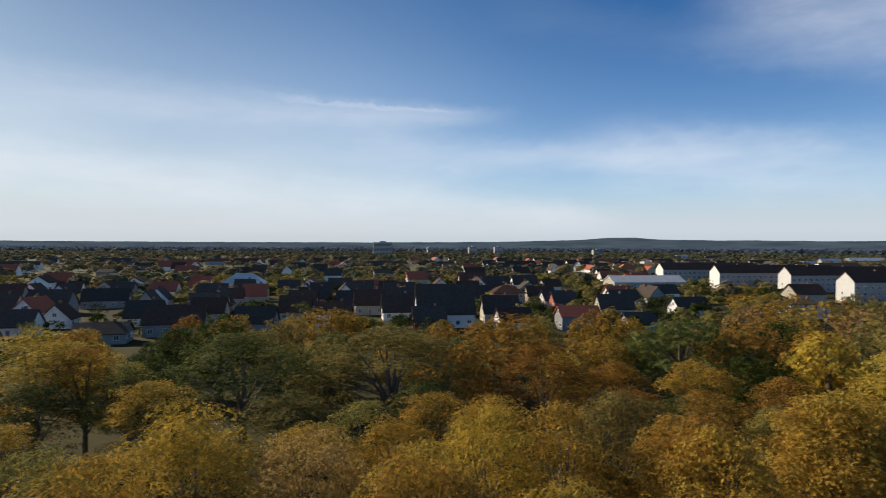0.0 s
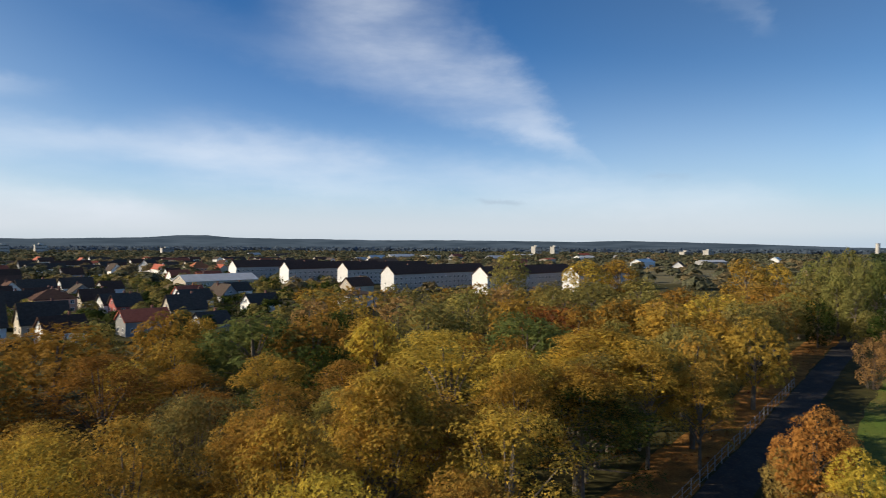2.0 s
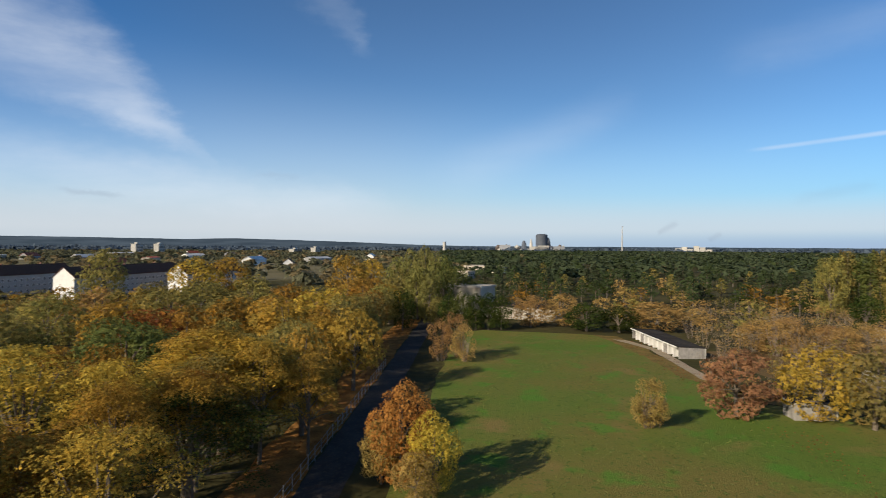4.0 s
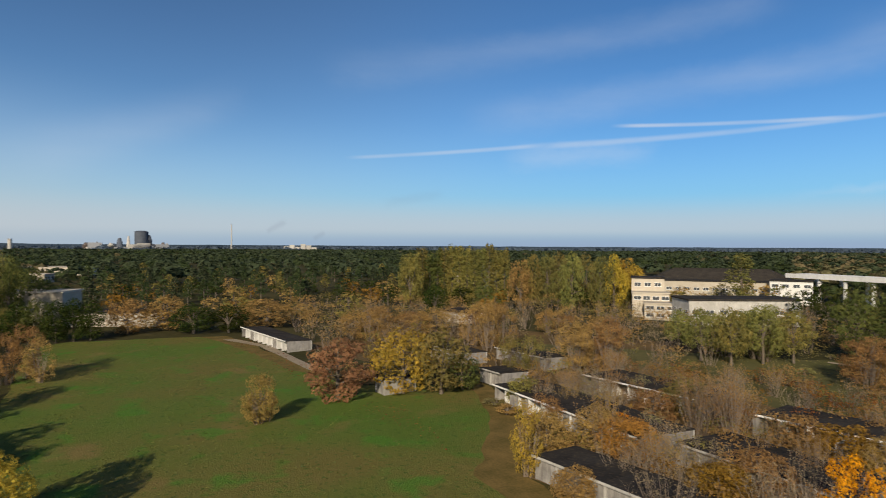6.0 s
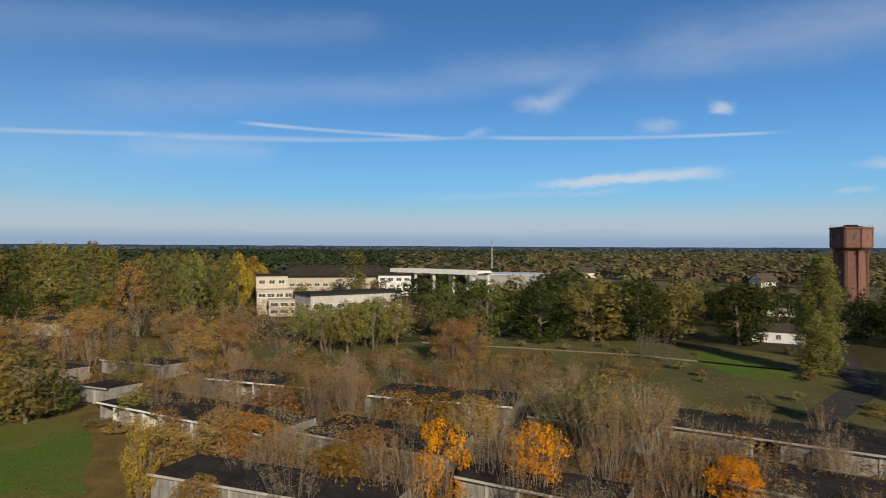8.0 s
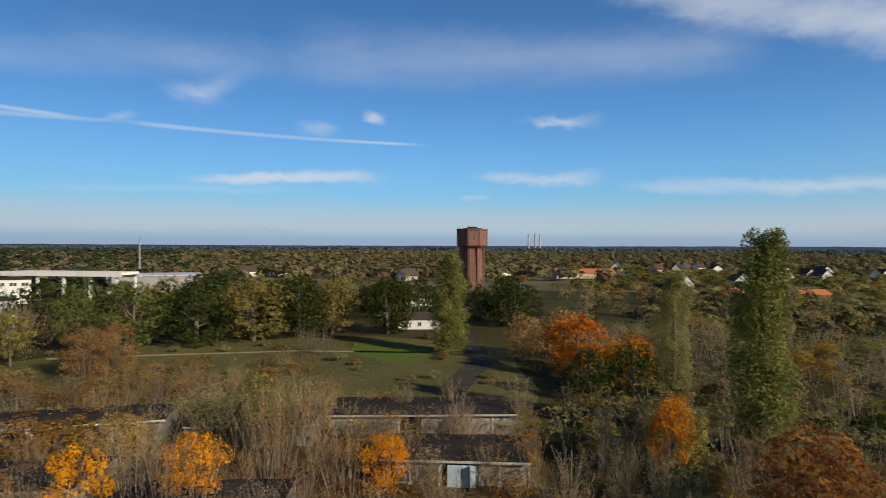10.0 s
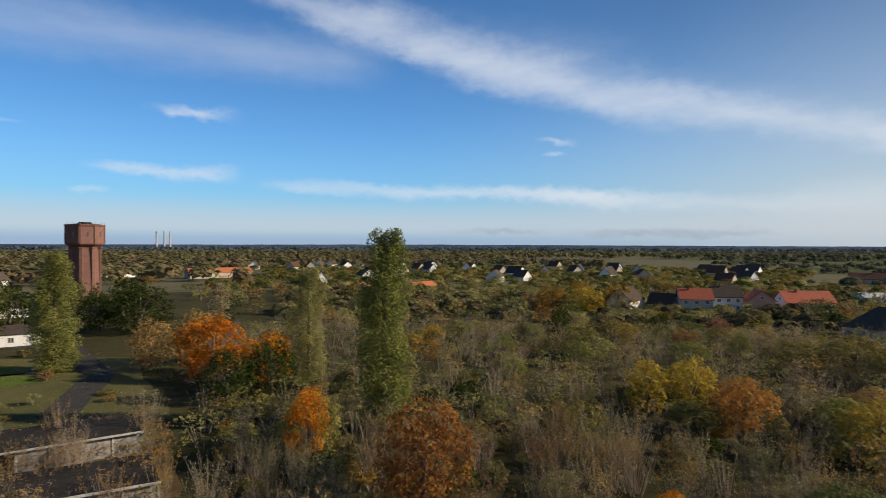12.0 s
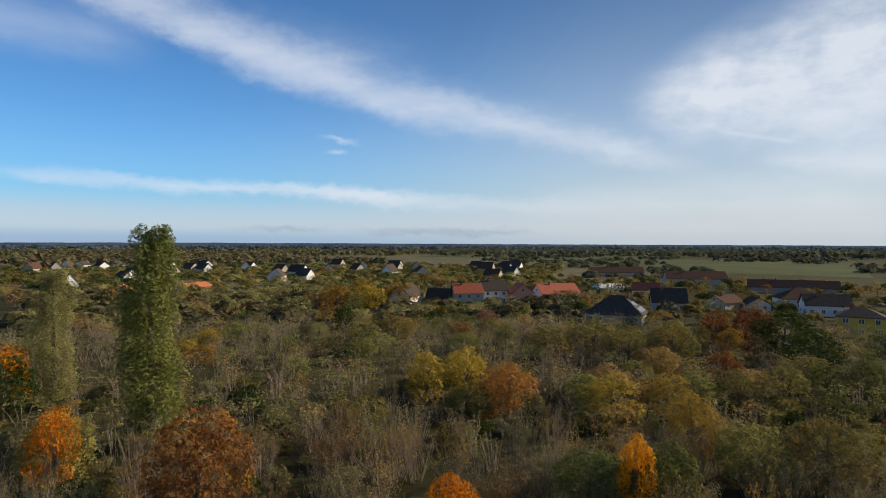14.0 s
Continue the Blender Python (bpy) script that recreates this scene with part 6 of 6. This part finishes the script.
flat_hall(149, -152, -110, 34, 14, 7.9, CONCRETE, TAR, "pale concrete workshop with dark flat roof", 1)
flat_hall(285, -280, 225.5, 66, 170, 8.0, CREAM, TAR, "wide flat factory hall with dark roof", 1, shed=7)
flat_hall(196, -232, 219, 16, 12, 9.8, WHITE, TAR, "white factory annex with tall windows", 2)
flat_hall(175, -305, 30, 44, 30, 8.4, GREYWALL, METALROOF, "low hall with pale metal roof", 1)
flat_hall(216, 54, 76, 22, 12, 9.6, CREAM, PALEROOF, "low depot with pale flat roof", 1)
flat_hall(204, 30, 76, 26, 8, 4.0, CREAM, TAR, "long low shed behind trees", 1)
flat_hall(180, -72, 20, 12, 8, 3.4, CREAM, TAR, "small pale building among bushes", 1)
flat_hall(560, 120, 76, 50, 24, 6, CREAM, PALEROOF, "white warehouse before the pine woods", 1)
flat_hall(450, 118, 76, 30, 12, 5, CREAM, PALEROOF, "low white warehouse beside trees", 1)
flat_hall(360, -150, 20, 20, 12, 6, CREAM, TAR, "low building in the pine woods", 1)

canopy = thing("crane_runway", pose(159, -254, 0, 0, 0, -1), "white steel crane runway on legs with flat roof", "crane runway")
child("roof", Shape().box(-2, -6, 11.0, 52, 8, 12.2).mesh("roof", WHITE), canopy)
child("beam", Shape().box(-3, -6.4, 9.8, 52, -5.9, 11.0).mesh("beam", WHITE), canopy)
child("beam", Shape().box(-3, 8.05, 10.4, 52.4, 8.5, 12.4).mesh("beam", WHITE), canopy)
leg = Shape().box(-.5, -.5, -.3, .5, .5, 9.8).box(-.9, -.9, -.3, .9, .9, .5).mesh("leg", WHITE)
for i in range(5):
    for yy in (-6.1, 7):
        child("leg", leg, canopy).matrix_basis = pose(12 * i, yy, 0)

mast = thing("radio_mast", pose(217, -360, 0), "slender grey lattice mast", "mast")
child("pole", Shape().drum([(0, 0, -.3, .9), (0, 0, 12, .7), (0, 0, 29, .35)], 6).mesh("pole", STEEL), mast)
child("platform", Shape().drum([(0, 0, 24, 1.2), (0, 0, 24.4, 1.2)], 8).mesh("platform", STEEL), mast)

silo = thing("concrete_tower", pose(238, -108, 0, 0, 0, 20), "pale square concrete stair tower among poplars", "tower")
child("shaft", Shape().box(-2, -2, -.3, 2, 2, 15).mesh("shaft", CONCRETE), silo)
child("cap", Shape().box(-2.3, -2.3, 15, 2.3, 2.3, 15.6).mesh("cap", CONCRETE), silo)

# water tower
tw = thing("water_tower", pose(10, -322, 0, 0, 0, 10), "octagonal red-brown brick water tower with wide head", "water tower")
S = 1.32
R8 = math.pi / 8
child("shaft", Shape().drum([(0, 0, -.3, 5.0 * S), (0, 0, 23.2, 4.3 * S)], 8, R8).mesh("shaft", BRICK), tw)
rib = Shape().box(4.1 * S, -.65, -.3, 4.95 * S, .65, 22.6).box(4.1 * S, -.8, 22.6, 5.2 * S, .8, 23.2).mesh("buttress", BRICK)
for k in range(8):
    child("buttress", rib, tw).matrix_basis = pose(0, 0, 0, 0, 0, 45 * k + 22.5)
child("corbel", Shape().drum([(0, 0, 23.2, 4.5 * S), (0, 0, 24.4, 6.0 * S), (0, 0, 24.8, 6.2 * S)], 8, R8).mesh("corbel", BRICK), tw)
hd = child("head", Shape().drum([(0, 0, 24.8, 6.1 * S), (0, 0, 32.6, 6.1 * S)], 8, R8).mesh("head", BRICK), tw)
pil = Shape().box(5.75 * S, -.5, 24.8, 6.25 * S, .5, 32.6).mesh("pilaster", BRICK)
slit = box_mesh("window", GLASS, 5.55 * S, -.4, 28, 5.68 * S, .4, 30)
for k in range(8):
    child("pilaster", pil, hd).matrix_basis = pose(0, 0, 0, 0, 0, 45 * k + 22.5)
    child("window", slit, hd).matrix_basis = pose(0, 0, 0, 0, 0, 45 * k)
child("cornice", Shape().drum([(0, 0, 32.6, 6.3 * S), (0, 0, 33.1, 6.5 * S), (0, 0, 33.4, 6.5 * S)], 8, R8).mesh("cornice", BRICK), tw)
rfp = child("roof", Shape().drum([(0, 0, 33.4, 6.0 * S), (0, 0, 34.0, 2.2 * S), (0, 0, 34.6, 2.0 * S)], 8, R8).mesh("roof", TAR), tw)
post = Shape().drum([(5.9 * S, 0, 33.4, .07), (5.9 * S, 0, 34.6, .07)], 5).mesh("rail_post", STEEL)
for k in range(16):
    child("rail_post", post, rfp).matrix_basis = pose(0, 0, 0, 0, 0, 22.5 * k)

# far works on the horizon
def stack_on(b, d, h, r, mat, label, top=.7):
    x, y, _ = spot(b, d)
    ob = thing("chimney_stack", pose(x, y, land(x, y)), label, "chimney", "far stacks")
    child("shaft", Shape().drum([(0, 0, -3, r), (0, 0, h, r * top)], 10).mesh("shaft", mat), ob)
    child("crown", Shape().drum([(0, 0, h, r * top * 1.15), (0, 0, h + 2, r * top * 1.15)], 10).mesh("crown", STEEL), ob)


for b, h in ((183.5, 90), (184.1, 94), (184.55, 90)):
    stack_on(b, 3200, h, 5, CONCRETE, "tall grey power station chimney on the horizon")
stack_on(90.7, 2550, 108, 3.2, CONCRETE, "slender chimney of the far steel works", .5)
stack_on(74.4, 2550, 42, 7, CONCRETE, "pale cooling stack in the far distance", .9)
steel = thing("steel_works", pose(*spot(83.0, 2550), 0, 0, -83), "grey blast furnaces and gas holder of a far steel works", "steel works")
child("gas_holder", Shape().drum([(22, 0, 0, 24), (22, 0, 74, 24), (22, 0, 78, 14)], 20).mesh("gas_holder", DARKSTEEL), steel)
rs = np.random.default_rng(9)
for k in range(16):
    xx, hh, ww = rs.uniform(-160, 130), rs.uniform(24, 66), rs.uniform(5, 14)
    hh *= 1 if -60 < xx < 60 else .55
    child("furnace", Shape().drum([(xx, rs.uniform(-30, 30), 0, ww), (xx, 0, hh * .7, ww * .8), (xx, 0, hh, ww * .35)], 8).mesh("furnace", (RUSTY, DARKSTEEL, CONCRETE)[k % 3]), steel)
for k in range(9):
    xx = rs.uniform(-170, 160)
    child("shop", Shape().box(xx - 22, -40, 0, xx + 22, -10, rs.uniform(16, 34)).mesh("shop", (STEEL, CONCRETE, GREYWALL)[k % 3]), steel)
plant2 = thing("white_plant", pose(*spot(96.8, 2550), 0, 0, -96.8), "pale industrial plant on the horizon", "plant")
for k in range(6):
    child("shop", Shape().box(-70 + k * 22, -15, 0, -50 + k * 22, 15, (22, 28, 20, 31, 26, 18)[k]).mesh("shop", CONCRETE), plant2)

# fence along the lane
fence = thing("lane_fence", pose(*along(20, 20, -30, 2.6), 0, 0, 0, math.degrees(LANE)), "dark wire fence on slim posts beside the lane", "fence")
post = Shape().drum([(0, 0, -.2, .05), (0, 0, 1.7, .05)], 5).mesh("post", STEEL)
for i in range(46):
    child("post", post, fence).matrix_basis = pose(i * 2.8, 0, 0)
wire = Shape().box(0, -.012, .35, 126, .012, .39).box(0, -.012, .95, 126, .012, .99).box(0, -.012, 1.55, 126, .012, 1.59)
child("wire", wire.mesh("wire", STEEL), fence)

# ---- trees that fill the ground between ----
def lane_off(x, y):
    """Metres north of the lane's middle."""
    return -(x - 20) * math.sin(LANE) + (y - 20) * math.cos(LANE)


def in_park(x, y, d):
    return lane_off(x, y) > 12


fill("near", 14, -42, 66, 25, 60, (9, 11.5), (8, 10.5), ("gold", "gold", "olive", "brown", "yellow"), "in the dense park canopy", "park trees", in_park, .62, 2)
fill("mid", 64, -44, 70, 55, 128, (9, 12), (8, 11), ("brown", "olive", "gold", "green", "brown", "dark"), "in the park in front of the houses", "park trees", in_park, .60, 3)
fill("far", 90, 26, 70, 125, 250, (8, 11), (9, 13), ("brown", "olive", "gold", "olive", "tan"), "in the woods behind the park", "park trees", in_park, .62, 4, "park_wood")
fill("far", 160, -44, 32, 135, 520, (4.5, 8), (5, 8.5), ("olive", "dark", "green", "dark", "brown", "green", "olive"), "between the town houses", "garden trees", in_park, .7, 5, "garden_trees")

# garages and scrub in the east
fill("twiggy", 70, 118, 184, 46, 110, (3.5, 6.5), (4, 6.5), ("brown", "tan", "dry", "moss", "tan", "dry"), "in the scrub between the garages", "garage shrubs",
     lambda x, y, d: y < -34 and not (-8 < x < 40 and -165 < y < -88) and not (x > 30 and lane_off(x, y) > -66 and x < 75 and y > -40), .40, 6)
fill("twiggy", 46, 119, 178, 44, 118, (4.5, 7.5), (4.5, 7), ("tan", "dry", "brown", "tan"), "overgrowing the garages", "garage shrubs",
     lambda x, y, d: y < -38 and not (-8 < x < 40 and -165 < y < -88), .16, 61)
fill("mound", 215, 117, 184, 46, 125, (2.0, 4.2), (3.2, 6), ("tan", "brown", "tan", "tan", "olive", "rust"), "in the scrub between the garages", "scrub",
     lambda x, y, d: y < -36 and not (-8 < x < 34 and -165 < y < -90), .30, 66, "scrub")
fill("mound", 125, 96, 150, 105, 235, (4.5, 7.5), (6, 9), ("tan", "tan", "dry", "olive", "tan"), "in the scrub beyond the garages", "scrub",
     lambda x, y, d: x > 100 + max(0, -y - 60) * -.2 and not (x < 172 and y > -16), .45, 7, "scrub")
fill("twiggy_far", 110, 96, 150, 105, 235, (5, 8), (5, 8), ("tan", "dry", "dry"), "in the scrub beyond the garages", "scrub",
     lambda x, y, d: x > 100 + max(0, -y - 60) * -.2 and not (x < 172 and y > -16), .35, 57, "scrub")
fill("bush", 46, 100, 180, 60, 170, (.8, 1.9), (2, 4.5), ("olive", "moss", "tan", "moss"), "in the rough grass between the garages", "scrub",
     lambda x, y, d: y < -36 or x > 172, .8, 8)
fill("far", 60, 138, 182, 165, 260, (10, 15), (9, 14), ("dark", "olive", "green", "dark"), "in the wood behind the meadow", "wood trees", None, .6, 9, "wood")
fill("far", 70, 72, 140, 175, 330, (6, 10), (8, 12), ("tan", "olive", "dark", "brown", "dark"), "in the wood behind the lawn", "wood trees", lambda x, y, d: lane_off(x, y) < -4, .62, 10, "wood")
fill("pine_far", 170, 78, 126, 240, 460, (9, 13), (6, 9), ("pine", "farpine", "pine", "farpine", "pine", "olive"), "in the pine wood", "pine wood", None, .62, 11, "pine_wood")

# southern thicket
GROWN.extend((*spot(229.4, dd)[:2], 9.0) for dd in (168, 180, 194))
fill("twiggy", 175, 186, 268, 27, 74, (4.6, 7.2), (4.5, 7), ("dry", "moss", "dry", "tan", "moss", "brown"), "in the dense southern thicket", "thicket",
     lambda x, y, d: not (x > -12 and y < -54 and y > -92), .33, 12)
fill("bush", 130, 188, 268, 26, 110, (1.6, 3.6), (3, 5), ("moss", "olive", "brown", "olive", "dark", "moss", "green"), "in the dense southern thicket", "thicket", lambda x, y, d: x < -10, .34, 13)
fill("full", 34, 229, 268, 60, 165, (4.2, 6.6), (5, 9), ("lime", "olive", "gold", "green", "olive", "lime", "tan", "rust"), "in the southern thicket", "thicket trees", lambda x, y, d: x < -8, .55, 71)
fill("full", 16, 205, 229, 75, 165, (4, 5.8), (5, 8), ("lime", "olive", "moss", "gold"), "in the southern thicket", "thicket trees", lambda x, y, d: x < -8, .55, 72)
fill("mound", 340, 187, 268, 66, 184, (3.4, 5.6), (5, 8), ("moss", "olive", "lime", "moss", "tan", "dry"), "in the dense southern thicket", "thicket", lambda x, y, d: x < -8, .42, 14, "thicket")
fill("twiggy_far", 420, 187, 268, 62, 184, (4.4, 6.6), (4.5, 7.5), ("dry", "moss", "dry", "tan", "moss"), "in the dense southern thicket", "thicket", lambda x, y, d: x < -8, .26, 54, "thicket")
fill("far", 100, 186, 246, 172, 330, (4.5, 8), (6, 10), ("olive", "dark", "brown", "moss", "green", "tan"), "between the village houses", "garden trees", None, .66, 15, "garden_trees")
fill("far", 150, 226, 272, 168, 420, (2.6, 6.5), (4.5, 8), ("olive", "dark", "green", "brown", "moss", "tan", "gold"), "in the village gardens", "garden trees", None, .72, 16, "garden_trees")
fill("far", 100, 180, 240, 330, 640, (3.5, 6.5), (7, 11), ("olive", "green", "dark", "brown", "moss", "gold"), "round the far village", "garden trees", None, .8, 17, "garden_trees")


# ---- far woods ----
def woods(name, tone, count, b0, b1, d0, d1, high, wide, label, seed, cards=18, ok=None, size=1.0):
    """Many far crowns in one mesh, each a dome of leaf clumps."""
    rng = np.random.default_rng(seed)
    b = np.radians(rng.uniform(b0, b1, count))
    d = np.sqrt(rng.uniform(d0 ** 2, d1 ** 2, count))
    x, y = d * np.sin(b), d * np.cos(b)
    z = np.array([land(p, q) for p, q in zip(x, y)])
    keep = np.array([(ok is None or ok(p, q)) and noise.noise((p / 170, q / 170, seed)) > -.28 and free(p, q, 4, .8) for p, q in zip(x, y)])
    x, y, z, d = x[keep], y[keep], z[keep], d[keep]
    pts, nors, sizes = [], [], []
    for sel, m, k in ((d < 950, int(cards * 2.6), .56), (d >= 950, cards, 1.0)) if cards < 40 else ((d > 0, cards, 1.0),):
        n = int(sel.sum())
        h, w = rng.uniform(*high, n), rng.uniform(*wide, n)
        u = rng.normal(size=(n, m, 3))
        u /= np.linalg.norm(u, axis=2, keepdims=True)
        u[:, :, 2] = np.abs(u[:, :, 2]) * 1.15 - .25
        p = u * rng.uniform(.72, 1.1, (n, m, 1)) * np.stack([w / 2, w / 2, h * .5], 1)[:, None, :]
        p += np.stack([x[sel], y[sel], z[sel] + h * .45], 1)[:, None, :]
        pts.append(p.reshape(-1, 3))
        nors.append((u + np.array([0, 0, .8]) + .4 * rng.normal(size=u.shape)).reshape(-1, 3))
        sizes.append(np.repeat(w * .33 * size * k, m))
    me = card_mesh(name, np.concatenate(pts), np.concatenate(nors), np.concatenate(sizes), LEAF[tone], rng, corners=3)
    return tagged(new(name, me), label, "wood", kind="stuff")


def no_field(x, y):
    return not (math.hypot(x, y) < 660 and x < -90 and y < -200) and not (x < -500 and -920 < y < 130 and x > -1500)


woods("pine_wood", "farpine", 5600, 74, 152, 400, 2500, (9, 14), (10, 14), "dark pine forest reaching to the horizon", 21)
woods("pine_wood", "pine", 1800, 74, 160, 300, 2500, (9, 14), (10, 14), "dull green trees in the pine forest", 22)
woods("mixed_wood", "southwood", 380, 74, 200, 350, 2500, (8, 13), (10, 15), "olive autumn trees in the far forest", 23)
woods("mixed_wood", "farbrown", 900, 140, 236, 420, 1200, (8, 13), (10, 15), "brown and yellow trees in the far forest", 24, ok=no_field)
woods("mixed_wood", "southwood", 5200, 140, 240, 420, 2600, (8, 13), (10, 16), "dull green forest reaching to the horizon", 25, ok=no_field)
woods("mixed_wood", "farbrown", 260, 150, 240, 380, 1100, (8, 12), (9, 14), "dull brown trees in the far forest", 26, ok=no_field)
woods("mixed_wood", "farbrown", 900, -46, 76, 300, 2400, (6, 10), (9, 14), "dull brown trees between the far houses", 27)
woods("mixed_wood", "distant", 5400, -46, 76, 380, 2600, (6, 10), (10, 15), "dull green trees between the far houses", 28)
woods("mixed_wood", "farbrown", 500, -46, 76, 300, 1000, (6, 10), (9, 14), "dull trees between the far houses", 29)
woods("hedge_trees", "distant", 1500, 232, 272, 450, 1500, (4, 8), (8, 13), "hedge trees on the far fields", 30, ok=lambda x, y: noise.noise((x / 300, y / 90, 4)) > .16)
woods("garden_trees", "moss", 520, 194, 234, 172, 320, (2.6, 5), (5, 8.5), "moss-coloured shrubs before the village", 51, 56, size=.55)
woods("garden_trees", "southwood", 520, 194, 250, 172, 330, (2.6, 5.4), (5, 8.5), "brown shrubs before the village", 52, 56, size=.55)
woods("garden_trees", "moss", 420, 196, 240, 300, 700, (2.6, 5), (6, 10), "yellow-green garden trees round the far village", 33, 56, size=.55)
woods("garden_trees", "olive", 560, 188, 240, 300, 700, (2.6, 5), (6, 10), "olive garden trees round the far village", 34, 56, size=.55)
woods("garden_trees", "green", 360, 188, 240, 330, 700, (2.6, 5.5), (6, 10), "green garden trees round the far village", 35, 56, size=.55)
woods("garden_trees", "olive", 260, 226, 272, 200, 430, (2.4, 5), (4, 7), "olive hedges in the village gardens", 36, 56, size=.55)
woods("garden_trees", "dark", 160, 226, 272, 200, 430, (2.4, 5.5), (4, 7), "dark hedges in the village gardens", 37, 56, size=.55)
woods("garden_trees", "olive", 700, -44, 30, 150, 480, (3.5, 6.5), (4.5, 8), "olive garden trees in the town", 38, 48, size=.6, ok=lambda x, y: y > 140)
woods("garden_trees", "dark", 500, -44, 30, 150, 520, (3, 6.5), (4.5, 8), "dark garden trees in the town", 39, 48, size=.6, ok=lambda x, y: y > 140)
woods("mixed_wood", "distant", 2600, 228, 274, 1300, 2700, (9, 14), (12, 18), "dark wood beyond the fields", 31)
woods("ridge_wood", "ridge", 5200, -46, 274, 2300, 4500, (9, 13), (30, 46), "far forest under the horizon, tinted blue for haze", 32, cards=12, size=1.3)


# ---- tufts of grass ----
def tufts(name, tone, count, inside, high, label, seed, box):
    """Small upright blades of grass, in clumps."""
    rng = np.random.default_rng(seed)
    x, y = rng.uniform(box[0], box[2], count * 3), rng.uniform(box[1], box[3], count * 3)
    ok = np.array([inside(p, q) and noise.noise((p / 9, q / 9, seed)) > .02 for p, q in zip(x, y)])
    x, y = x[ok][:count], y[ok][:count]
    n = len(x)
    p = np.stack([x, y, np.full(n, high * .45)], 1)
    a = rng.uniform(0, 6.283, n)
    nor = np.stack([np.cos(a), np.sin(a), rng.uniform(-.2, .5, n)], 1)
    return tagged(new(name, card_mesh(name, p, nor, np.full(n, high), LEAF[tone], rng, .8)), label, "grass", kind="stuff")


def on_meadow(x, y):
    return y < -88 - .1 * abs(x) and y > -156 and 0 < x < 128 - (-88 - y) * .5


def on_lawn(x, y):
    return lane_off(x, y) < -7 and y > -34 and 30 < x < 168 and y > -12 - max(0, 150 - x) * .13


tufts("dry_grass", "moss", 2600, on_meadow, .15, "dry yellowish grass tufts in the rough meadow", 41, (0, -158, 130, -88))
tufts("dry_grass", "olive", 2600, on_meadow, .15, "olive grass tufts in the rough meadow", 42, (0, -158, 130, -88))
tufts("lawn_grass", "green", 4200, on_lawn, .14, "short green tufts in the lawn", 43, (30, -34, 170, 45))
tufts("leaf_scatter", "rust", 1500, lambda x, y: -26 < y < 0 and 60 < x < 165 and abs(y + 7 - (x - 150) * .25) < 3.5, .14, "fallen leaves along the lawn's edge", 46, (60, -40, 170, 0))
tufts("leaf_scatter", "rust", 2400, lambda x, y: 2.6 < lane_off(x, y) < 9, .22, "fallen orange leaves on the verge", 45, (10, 15, 190, 70))
